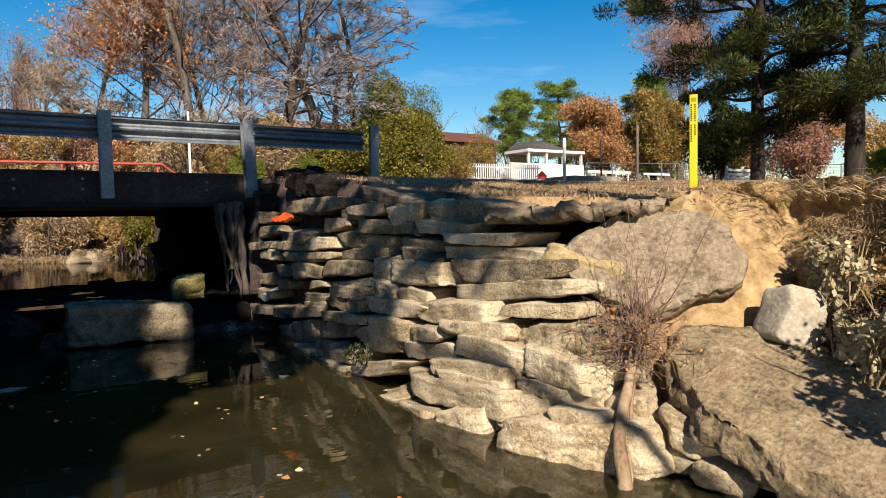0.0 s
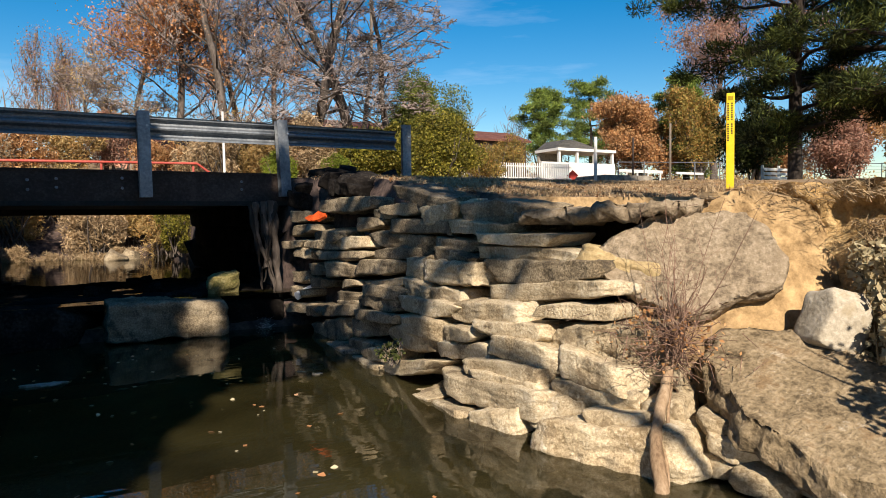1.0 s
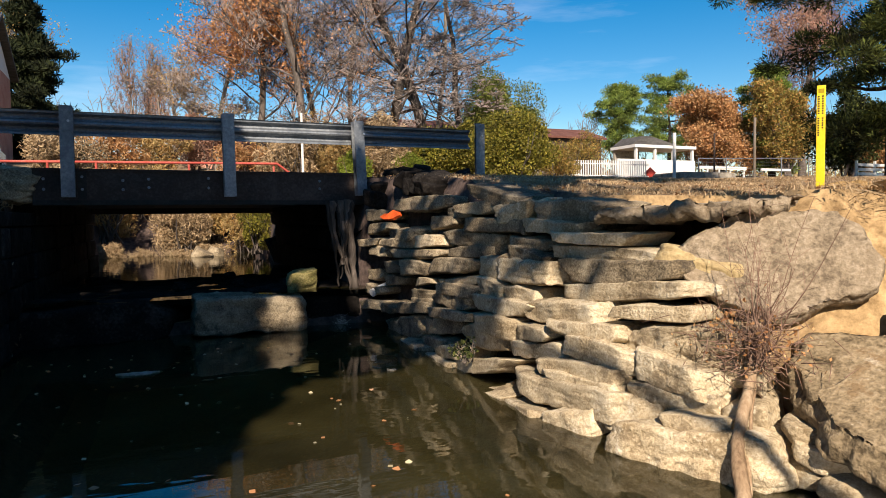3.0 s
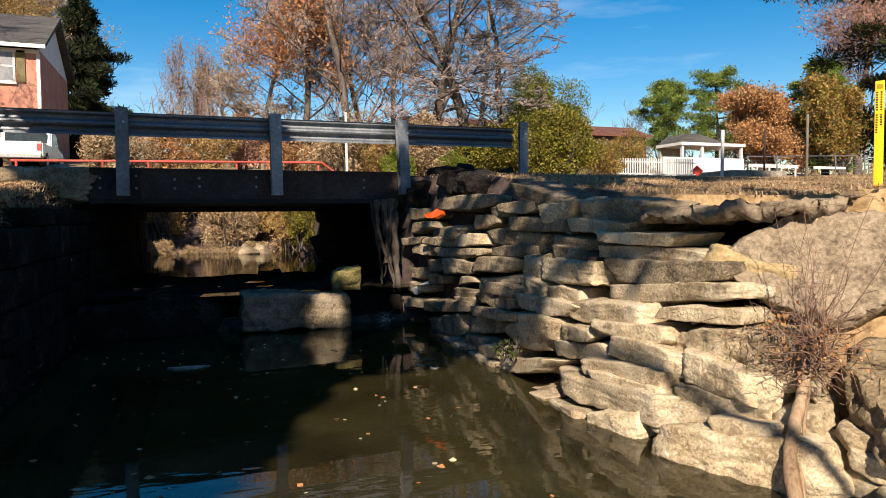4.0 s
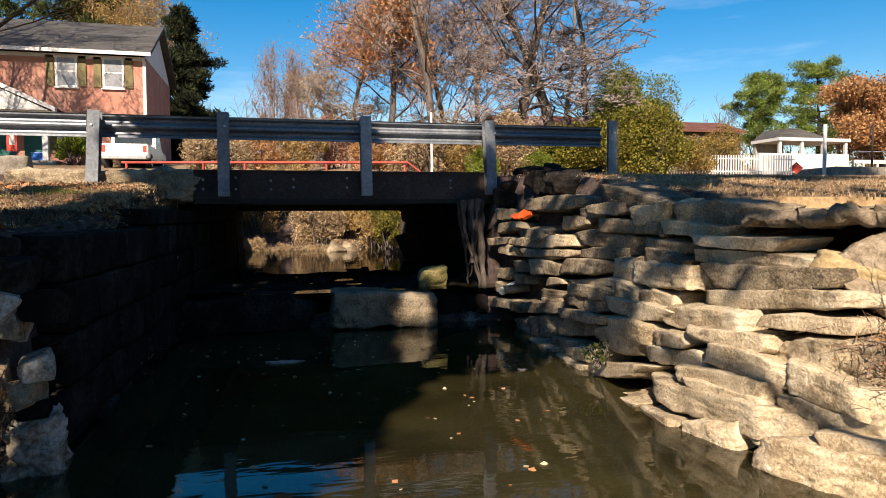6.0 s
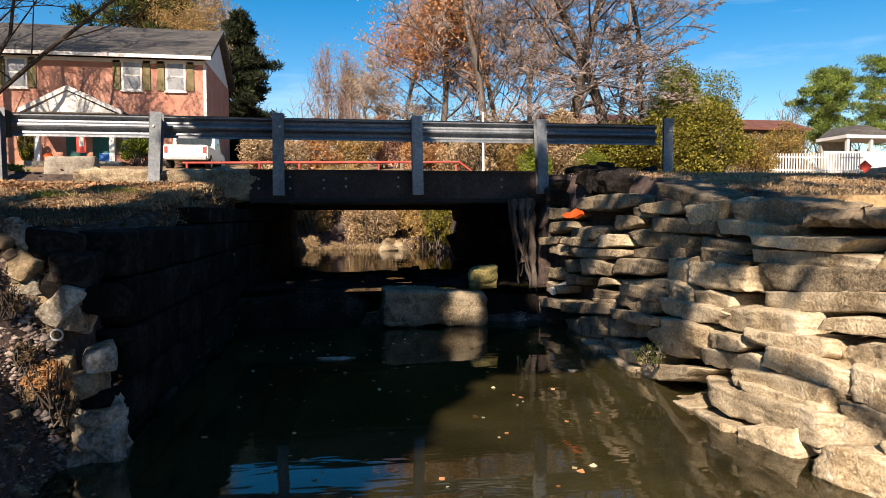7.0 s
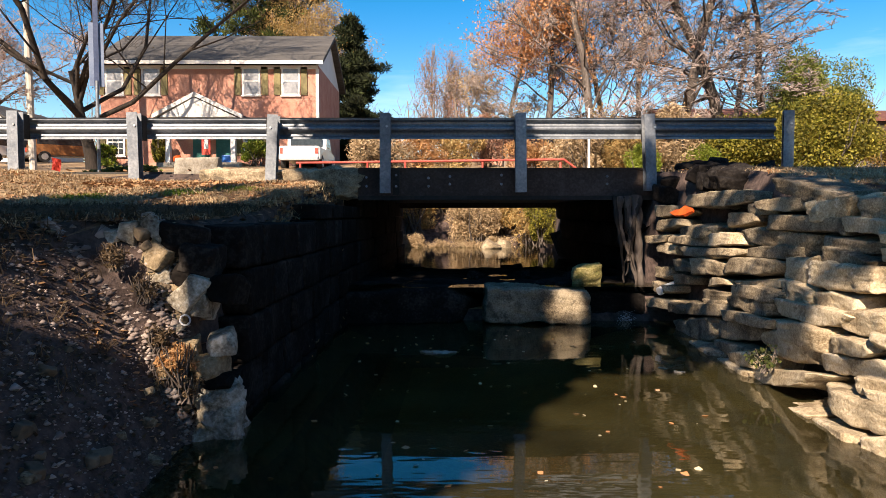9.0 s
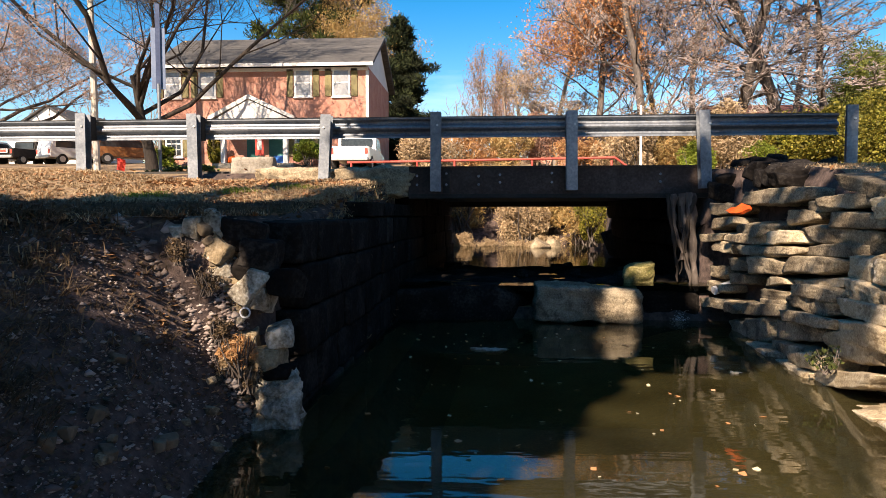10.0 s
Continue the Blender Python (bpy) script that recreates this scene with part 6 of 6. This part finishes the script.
paint.matrix_basis = framed((3.07, 8.2, 1.48), (0.3, -1, 0.05), (0.45, 0.3, 0.7))
tagged(paint, "orange sprayed survey mark on the stones", "paint mark")

root = thing("tree_root", "pale barkless roots hanging below the bridge end", "root")
rr = np.random.RandomState(44)
for x0, x1, z1, r in ((2.92, 3.0, 0.2, 0.06), (2.78, 2.9, 0.35, 0.042), (2.66, 2.78, 0.8, 0.04), (2.6, 2.72, 0.5, 0.03), (2.95, 2.7, 0.7, 0.028), (2.74, 2.82, 0.9, 0.022), (2.86, 2.74, 0.6, 0.016), (2.7, 2.88, 0.62, 0.014)):
    n = 16
    drift = np.cumsum(rr.normal(size=(n + 1, 3)) * (0.011, 0.014, 0), 0)
    drift -= np.linspace(0, 1, n + 1)[:, None] * drift[-1]
    pts = [np.array([x0 + (x1 - x0) * (k / n) ** 1.3, 9.5 - 0.12 * k / n, 1.7 + (z1 - 1.7) * k / n]) + drift[k] for k in range(n + 1)]
    girth = [r * (1.25 - 0.75 * k / n) * (1 + 0.22 * math.sin(k * 1.3 + x0 * 40) + 0.12 * rr.normal()) for k in range(n + 1)]
    part("strand", raw("strand", *hose(pts, girth)), M_DARKBARK if r < 0.04 else M_BARK, root, smooth=True)

log = thing("driftwood", "brown stripped stems leaning down the wall to the water", "driftwood")
for dx, dy, r0 in ((0.0, 0.0, 0.032), (0.05, -0.02, 0.009)):
    way = ((3.4, 2.92, 0.78), (3.27, 2.83, 0.55), (3.12, 2.76, 0.36), (3.0, 2.68, 0.18), (2.93, 2.58, 0.02), (2.86, 2.48, -0.14))
    n = 20
    pts = [np.array([np.interp(k / n * 5, range(6), [w[i] for w in way]) for i in range(3)]) + np.array([dx, dy, 0]) * math.sin(k / n * 3.0) + rr.normal(size=3) * 0.003 for k in range(n + 1)]
    girth = [r0 * (0.85 + 0.5 * k / n) * (1 + 0.05 * rr.normal()) for k in range(n + 1)]
    part("stem", raw("stem", *hose(pts, girth)), M_STRIPPED, log, smooth=True)

# twiggy shrub rooted in the wall
twig = thing("twig_shrub", "leafless reddish twiggy shrub with caught dead leaves, rooted in the wall", "shrub", (3.3, 2.82, 0.6))
rngn = np.random.RandomState(17)
M_TWIG = surf("red_twig", ((0.13, 0.07, 0.05), (0.24, 0.145, 0.105), (0.36, 0.25, 0.19)), 6, 40, 0.9, 0.3)
segs = []
for k in range(22):
    p = np.array([0.0, 0.0, 0.0]) + rngn.normal(size=3) * 0.03
    d = np.array([rngn.normal() * 0.16 + 0.05, rngn.normal() * 0.22, 1.0])
    ln = rngn.uniform(0.25, 0.6) if k > 6 else rngn.uniform(0.7, 0.98)
    r = 0.0048
    for i in range(6):
        q = p + (d + rngn.normal(size=3) * 0.14) * ln / 6
        segs.append((p, q, r, r * 0.82))
        for s in range(2):
            e = q + rngn.normal(size=3) * 0.07 + np.array([0, 0, 0.05])
            segs.append((q, e, r * 0.45, 0.0012))
        r *= 0.82
        p = q
for k in range(330):
    p = rngn.normal(size=3) * (0.1, 0.17, 0.11) + (0, 0.03, 0.1)
    q = p + rngn.normal(size=3) * (0.08, 0.1, 0.07)
    segs.append((p, q, 0.003, 0.001))
tagged(part("twig_tangle", raw("twig_tangle", *tubes(segs, 4)), M_TWIG, twig), kind="stuff")
pts = rngn.normal(size=(420, 3)) * (0.09, 0.17, 0.09) + (0, 0.09, 0.14)
tagged(part("dead_leaves", raw("dead_leaves", *leaf_quads(pts, 0.017, rngn)), L_RUSSET, twig), kind="stuff")


# broken concrete and clods at the bridge end, their black holding the shade there
for k in range(9):
    rk = random.Random(300 + k)
    loose("concrete_clod", "dark broken concrete and earth clod at the bridge end", "rubble", 3.55 + 0.16 * k, 9.62 + rk.uniform(-0.1, 0.15), 1.82 + 0.22 * (k % 2) + rk.uniform(-0.05, 0.05), rk.uniform(0.2, 0.42), 0.3, rk.uniform(0.18, 0.3), 300 + k, M_BLOCK, 10, rk.uniform(-20, 20), rk.uniform(-40, 40))

for k in range(11):
    rk = random.Random(340 + k)
    loose("concrete_clod", "dark broken concrete and earth clod at the bridge end", "rubble", 3.35 + 0.17 * k, 9.45 + 0.06 * (k % 3), 1.72 + 0.13 * (k % 3), rk.uniform(0.32, 0.5), 0.34, rk.uniform(0.2, 0.32), 340 + k, M_BLOCK, 15, rk.uniform(-25, 25), rk.uniform(-40, 40), lump=0.22)

for k in range(12):
    rk = random.Random(380 + k)
    loose("concrete_clod", "dark broken concrete and earth clod at the bridge end", "rubble", 3.62 + 0.1 * (k % 3), 8.05 + 0.1 * k, 1.8 + 0.08 * (k % 2) + 0.012 * k, rk.uniform(0.3, 0.46), 0.34, rk.uniform(0.14, 0.24), 380 + k, M_BLOCK, 10, rk.uniform(-15, 15), rk.uniform(-40, 40), 14, lump=0.2)


def clay_bank():
    """A raw, crumbling clay face under an overhanging turf lip."""
    nu, nv = 70, 46
    verts = []
    for j in range(nv):
        v = j / (nv - 1)
        for i in range(nu):
            u = i / (nu - 1)
            y = 3.3 - 1.35 * u
            z = 0.55 + 1.1 * v
            x = 4.15 + 0.38 * v + 0.25 * u * (1 - v)
            x += 0.1 * noise.noise((y * 2.2, z * 2.5, 3)) + 0.07 * noise.noise((y * 6, z * 7, 5)) + 0.035 * noise.noise((y * 17, z * 19, 9))
            x -= 0.07 * ease((v - 0.82) / 0.12)
            x += 0.3 * math.exp(-((y - 3.0) / 0.1) ** 2 - ((z - 1.42) / 0.16) ** 2)
            verts.append((x, y, z + 0.03 * noise.noise((y * 9, z * 9, 1))))
    faces = [(j * nu + i, j * nu + i + 1, (j + 1) * nu + i + 1, (j + 1) * nu + i) for j in range(nv - 1) for i in range(nu - 1)]
    return raw("clay_bank", verts, faces)


tagged(part("clay_bank", clay_bank(), M_CLAY, smooth=True), "raw orange clay face of the eroded bank", "bank", kind="structure")

# ---- grass, leaves and gravel ----
def blades(points, rng, height, width=0.0037, per=16, spread=0.06, lean=0.55, down=None):
    """Bent grass blades in tufts at the given points."""
    n = len(points) * per
    base = np.repeat(points, per, 0) + rng.normal(size=(n, 3)) * (spread, spread, 0)
    d = rng.normal(size=(n, 3)) * lean
    d[:, 2] = 1
    if down is not None:
        d += down
    d /= np.linalg.norm(d, axis=1, keepdims=True)
    h = height * rng.uniform(0.4, 1.3, (n, 1))
    bend = rng.normal(size=(n, 3)) * 0.3
    bend[:, 2] = -0.35
    mid, tip = base + d * h * 0.55, base + (d + bend) * h
    side = np.cross(d, rng.normal(size=(n, 3)))
    side /= np.linalg.norm(side, axis=1, keepdims=True)
    w = width * rng.uniform(0.6, 1.4, (n, 1))
    v = np.stack([base - side * w, base + side * w, mid + side * w * 0.7, mid - side * w * 0.7, tip - side * w * 0.1, tip + side * w * 0.1], 1).reshape(-1, 3)
    k = np.arange(n)[:, None] * 6
    f = np.concatenate([k + [[0, 1, 2, 3]], k + [[3, 2, 5, 4]]], 0)
    return v, f


def on_ground(rng, n, x0, x1, y0, y1, keep=None):
    p = np.stack([rng.uniform(x0, x1, n), rng.uniform(y0, y1, n), np.zeros(n)], 1)
    p[:, 2] = [ground_height(x, y) for x, y, _ in p]
    if keep is not None:
        p = p[[keep(*q) for q in p]]
    return p


gr = np.random.RandomState(31)
left_top = lambda x, y, z: z > 1.05 and x < left_foot(y) - (0.4 if y > 4.4 else 0.9)
right_top = lambda x, y, z: z > 1.3 or (y < 2.3 and z > 0.55)
tagged(part("grass", raw("grass", *join(blades(on_ground(gr, 3200, -9, -1.3, 2.0, 9.7, left_top), gr, 0.085))), L_STRAW), "dry straw-coloured grass on the creek bank", "grass", kind="stuff")
tagged(part("grass", raw("grass", *join(blades(on_ground(gr, 3000, 3.5, 12, 1.0, 9.7, right_top), gr, 0.06), blades(on_ground(gr, 900, 3.9, 6.0, -0.5, 2.4, lambda x, y, z: z > 0.5), gr, 0.2))), L_STRAW), "dry straw-coloured grass above the stone wall", "grass", kind="stuff")
lip = np.stack([gr.uniform(4.25, 4.7, 220), gr.uniform(1.0, 3.3, 220), gr.uniform(1.5, 1.62, 220)], 1)
tagged(part("grass", raw("grass", *join(blades(lip, gr, 0.12, 0.0025, 8, 0.1, 0.7, np.array([-0.6, 0, -0.5])), blades(on_ground(gr, 1500, 3.9, 5.2, 0.6, 2.3, lambda x, y, z: z > 0.5), gr, 0.24, 0.003))), L_STRAW), "long dry grass hanging over the clay bank", "grass", kind="stuff")
tagged(part("grass", raw("grass", *join(blades(on_ground(gr, 2600, -5.5, -1.5, 3.6, 6.4, left_top), gr, 0.12), blades(on_ground(gr, 260, -3.6, -1.8, 0.5, 4.4), gr, 0.16, 0.0025))), L_DIMDEAD), "dead brown grass on the shaded brow of the bank", "grass", kind="stuff")
fl = on_ground(gr, 16000, -9, -1.3, 3.9, 9.7)
fr = on_ground(gr, 3200, 3.4, 12, 0.8, 9.7)
for some in (fl, fr):
    some[:, 2] += 0.012
    tagged(part("fallen_leaves", raw("fallen_leaves", *leaf_quads(some, 0.04, gr, 0.75, 1.3)), L_DRYLEAF), "brown fallen leaves scattered over the turf", "fallen leaves", kind="stuff")
lc = on_ground(gr, 3200, -4.2, -1.4, 8.2, 9.85)
lc[:, 2] += 0.015
tagged(part("fallen_leaves", raw("fallen_leaves", *leaf_quads(lc, 0.068, gr, 0.6, 1.3)), L_DRYLEAF), "drift of russet leaves against the kerb", "fallen leaves", kind="stuff")
by = gr.uniform(6.6, 9.8, 420)
rim = np.stack([[left_foot(y) for y in by] - gr.uniform(0.12, 0.5, 420), by, np.zeros(420)], 1)
rim[:, 2] = [ground_height(x, y) for x, y, _ in rim]
tagged(part("grass", raw("grass", *blades(rim, gr, 0.09)), L_STRAW), "dry grass overhanging the old block wall", "grass", kind="stuff")
rim = np.repeat(rim, 4, 0) + gr.normal(size=(1680, 3)) * (0.05, 0.08, 0.01)
rim[:, 2] = [ground_height(x, y) + 0.02 for x, y, _ in rim]
tagged(part("fallen_leaves", raw("fallen_leaves", *leaf_quads(rim, 0.06, gr, 0.6, 1.3)), L_DRYLEAF), "brown leaves caught along the wall top", "fallen leaves", kind="stuff")
green = np.concatenate([np.stack([gr.normal(x, 0.12, 24), gr.normal(y, 0.08, 24), np.zeros(24)], 1) for x, y in ((-2.75, 7.6), (-2.2, 7.9), (-3.6, 7.2))])
green[:, 2] = [ground_height(x, y) for x, y, _ in green]
tagged(part("green_grass", raw("green_grass", *blades(green, gr, 0.09)), L_BRIGHT), "small green tufts in the dry turf", "grass", kind="stuff")
road_l = np.stack([gr.uniform(-12, 14, 2600), gr.uniform(9.95, 16, 2600), np.full(2600, 2.1)], 1)
road_l = road_l[(road_l[:, 1] > 10.1) | (road_l[:, 0] > 4) | (road_l[:, 0] < -2.5)]
tagged(part("fallen_leaves", raw("fallen_leaves", *leaf_quads(road_l, 0.06, gr, 0.75, 1.3)), L_DRYLEAF), "brown fallen leaves on the road", "fallen leaves", kind="stuff")
fw = np.stack([gr.uniform(-1.2, 2.6, 55), gr.uniform(2.4, 8.8, 55), np.full(55, 0.004)], 1)
tagged(part("floating_leaves", raw("floating_leaves", *leaf_quads(fw, 0.035, gr, 0.96, 1.3)), L_ORANGE), "orange and pale leaves floating on the creek", "floating leaves", kind="stuff")
fp = np.stack([gr.uniform(-0.7, 1.9, 60), gr.uniform(3.6, 8.2, 60), np.full(60, 0.005)], 1)
tagged(part("floating_leaves", raw("floating_leaves", *leaf_quads(fp, 0.028, gr, 0.96, 1.3)), L_PALE), "small pale leaves floating on the shaded creek", "floating leaves", kind="stuff")
scum = tagged(part("foam_patch", slab_mesh("foam_patch", ((0.2, 0), (0.1, 0.07), (-0.06, 0.05), (-0.19, 0.02), (-0.12, -0.04), (0.06, -0.07)), 0.012, 4, 5, 40, 0.02), M_CONCRETE), "grey raft of foam and leaves on the water", "foam")
scum.matrix_basis = pose(0.10, 7.10, 0.012)
foam = tagged(part("foam_patch", slab_mesh("foam_patch", ((0.05, 0), (0.03, 0.03), (-0.02, 0.02), (-0.05, 0.01), (-0.03, -0.02), (0.02, -0.03)), 0.012, 3, 4, 30, 0.012), M_CONCRETE), "pale patch of foam and scum on the water", "foam")
foam.matrix_basis = pose(2.33, 6.13, 0.012)


def pebbles(points, rng, size):
    n = len(points)
    octa = np.array([(1, 0, 0), (0, 1, 0), (-1, 0, 0), (0, -1, 0), (0, 0, 1), (0, 0, -1)], float)
    tri = np.array([(0, 1, 4), (1, 2, 4), (2, 3, 4), (3, 0, 4), (1, 0, 5), (2, 1, 5), (3, 2, 5), (0, 3, 5)])
    s = size * np.exp(rng.normal(size=(n, 1, 1)) * 0.5) * rng.uniform(0.6, 1.2, (n, 6, 3))
    v = (points[:, None, :] + octa[None] * s * (1, 1, 0.6)).reshape(-1, 3)
    return v, (np.arange(n)[:, None, None] * 6 + tri[None]).reshape(-1, 3)


gp = on_ground(gr, 13000, -3.4, -1.2, 0.6, 4.5, lambda x, y, z: x < left_foot(y) + 0.05)
tagged(part("gravel", raw("gravel", *pebbles(gp, gr, 0.0095)), L_PEBBLE), "loose gravel and pebbles on the bank slope", "gravel", kind="stuff")
bx = gr.uniform(-2.5, -1.42, 3200)
bf = gr.uniform(0, 1, 3200)
brow = np.stack([bx, 4.25 + 0.25 * bf, [ground_height(x, 4.25) * (1 - f) + ground_height(x, 4.5) * f for x, f in zip(bx, bf)]], 1)
tagged(part("gravel", raw("gravel", *pebbles(brow, gr, 0.016)), L_PEBBLE), "gravel and small stones spilling from the broken wall end", "gravel", kind="stuff")
# slope leaves in the darkened straw colour, so they read as shaded
gl = on_ground(gr, 8000, -3.4, -1.2, 0.6, 4.5, lambda x, y, z: x < left_foot(y))
gl[:, 2] += 0.02
tagged(part("fallen_leaves", raw("fallen_leaves", *leaf_quads(gl, 0.022, gr, 0.5, 1.3)), L_DIMDEAD), "brown fallen leaves caught on the bank slope", "fallen leaves", kind="stuff")
tuft_at = ((-1.75, 4.28, 0.95), (-1.9, 4.25, 1.15), (-1.68, 4.3, 0.62), (-1.5, 4.32, 0.3))
for k, (x, y, z) in enumerate(tuft_at):
    shrub("dry_tuft", "dry brown weeds growing between the rubble", x, y, 0.22, 0.16, 0.2, 560 + k, L_DIMDEAD, 520, 0.009, 18, z=z, long=3.5)
shrub("dry_tuft", "rust-brown dry weed tuft among the rubble", -1.56, 4.3, 0.3, 0.22, 0.3, 160, L_RUSSET, 1400, 0.009, 30, z=0.42, long=4)
shrub("dry_tuft", "straw weed tuft lit by the sun", -1.66, 4.3, 0.26, 0.2, 0.34, 161, L_STRAW, 900, 0.009, 26, z=0.28, long=4)
shrub("pale_weed", "tall weed with pale dry leaves on the bank", 4.25, 1.6, 0.5, 0.5, 0.75, 162, L_PALE, 650, 0.022, 16, z=0.75)
shrub("pale_weed", "tall weed with pale dry leaves on the bank", 4.1, 1.25, 0.5, 0.5, 0.7, 163, L_PALE, 600, 0.022, 16, z=0.45)
shrub("water_plant", "small dark green plant on the wall foot", 2.8, 5.5, 0.3, 0.3, 0.22, 164, L_DARKPINE, 280, 0.02, 8, z=0.2)

for k, (x, y, z) in enumerate(((4.2, 2.2, 0.66), (4.02, 1.95, 0.56), (4.3, 2.25, 1.0), (3.92, 1.8, 0.6), (4.15, 2.05, 0.95))):
    shrub("pale_weed", "weed with curled pale dry leaves on the bank", x, y, 0.3, 0.3, 0.42, 800 + k, L_PALE, 340, 0.03, 9, bark=M_STRAWSTEM, z=z)
for k, (x, y, z) in enumerate(((4.45, 2.15, 1.1), (4.5, 1.8, 1.2), (4.3, 1.25, 0.75), (4.15, 1.9, 0.7), (4.5, 1.4, 1.2))):
    shrub("dry_weeds", "tangle of dark dry weeds and straw on the clay bank", x, y, 0.55, 0.5, 0.42, 820 + k, L_DIMDEAD if k % 2 else L_STRAW, 1800, 0.007, 20, bark=M_STRAWSTEM, z=z, long=8)

sap = shrub("bank_sapling", "leafy sapling on the near bank casting leaf shadows", 3.55, 0.75, 0.9, 0.9, 1.5, 170, L_GREEN, 800, 0.05, 9, z=0.45)

# submerged stones along the wall foot
for k in range(14):
    y = 2.6 + k * 0.42
    loose("sunken_stone", "flat tan stone under the shallow water", "stone", right_foot(y) - 0.25 - 0.5 * random.Random(k).random(), y, -0.12 - 0.03 * (k % 3), 0.5, 0.4, 0.16, 180 + k, M_STONE, 6 * (k % 3) - 6, 4, 37 * k, lump=0.2)

# shallow riffle of wet gravel above the sill, in the shade-blackened stone colour
def riffle():
    nx, ny = 40, 44
    verts = []
    for j in range(ny):
        for i in range(nx):
            x, y = -1.1 + 4.1 * i / (nx - 1), 9.35 + 3.11 * j / (ny - 1)
            edge = ease(min(j, ny - 1 - j) / 5)
            verts.append((x, y, 0.4 + 0.085 * edge + 0.06 * noise.noise((x * 2.3, y * 2.3, 2)) + 0.03 * noise.noise((x * 8, y * 8, 4))))
    return raw("riffle", verts, [(j * nx + i, j * nx + i + 1, (j + 1) * nx + i + 1, (j + 1) * nx + i) for j in range(ny - 1) for i in range(nx - 1)])


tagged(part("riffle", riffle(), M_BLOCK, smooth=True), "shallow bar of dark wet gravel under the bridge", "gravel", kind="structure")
for k in range(9):
    rk = random.Random(900 + k)
    loose("riffle_stone", "dark wet stone in the shallow riffle", "stone", rk.uniform(-0.5, 2.4), rk.uniform(9.7, 12.46), 0.5, rk.uniform(0.15, 0.35), 0.2, rk.uniform(0.08, 0.16), 910 + k, M_BLOCK, 5, rk.uniform(-10, 10), rk.uniform(0, 180))

# thin fall of water beside the roots
tr = np.random.RandomState(71)
drop = np.stack([2.68 + tr.normal(size=260) * 0.05, 9.13 + tr.normal(size=260) * 0.02, np.abs(tr.normal(size=260)) * 0.06], 1)
tagged(part("trickle", raw("trickle", *leaf_quads(drop, 0.006, tr, long=2.5)), M_PVC), "small white splash of water below the sill", "water", kind="stuff")

# long straw tufts and stones low on the left bank
st = np.concatenate([np.stack([gr.normal(x, 0.09, 16), gr.normal(y, 0.12, 16), np.zeros(16)], 1) for x, y in ((-2.35, 3.3), (-2.25, 3.0), (-2.0, 2.75), (-2.5, 3.6), (-2.15, 2.85), (-2.6, 3.9))])
st[:, 2] = [ground_height(x, y) for x, y, _ in st]
tagged(part("grass", raw("grass", *blades(st, gr, 0.17, 0.002, 14, 0.05, 0.5, np.array([0.5, 0, -0.3]))), L_DIMDEAD), "long dead straw hanging down the bank slope", "grass", kind="stuff")
for k in range(16):
    rk = random.Random(600 + k)
    y = rk.uniform(2.7, 4.2)
    x = left_foot(y) - rk.uniform(0.02, 0.5)
    s = rk.uniform(0.03, 0.085)
    loose("bank_stone", "small dark stone lying low on the bank slope", "stone", x, y, ground_height(x, y) + s * 0.2, s * 1.4, s, s * 0.8, 620 + k, M_EARTH if k % 3 else M_DARKSTONE, 10, rk.uniform(-20, 20), rk.uniform(0, 180))

# ---- far woods ----
fw_rng = random.Random(9)
pairs = []
for k in range(105):
    x = -70 + k * 1.8 + fw_rng.uniform(-0.6, 0.6)
    y = 62 + fw_rng.uniform(0, 18)
    rows, _ = grow((x, y, table_height(x, y) - 0.3), fw_rng.uniform(4.5, 8.5), 0.12, 900 + k, levels=2, kids=(9, 6), spread=0.8, rise=0.4, fork=0.1)
    for lev, some in rows.items():
        pairs.append(tubes([(a, b, max(r0, 0.02), max(r1, 0.02)) for a, b, r0, r1 in some], 3))
tagged(part("far_woods", raw("far_woods", *join(*pairs)), M_PALEBARK), "distant grey-brown leafless woods", "woods", kind="stuff")
fl = np.stack([gr.uniform(-80, 120, 26000), gr.uniform(60, 80, 26000), np.zeros(26000)], 1)
fl[:, 2] = 5.0 + np.abs(gr.normal(size=26000)) * 1.6
tagged(part("far_brush", raw("far_brush", *leaf_quads(fl, 0.3, gr)), L_TAN), "distant tan and russet brush", "brush", kind="stuff")
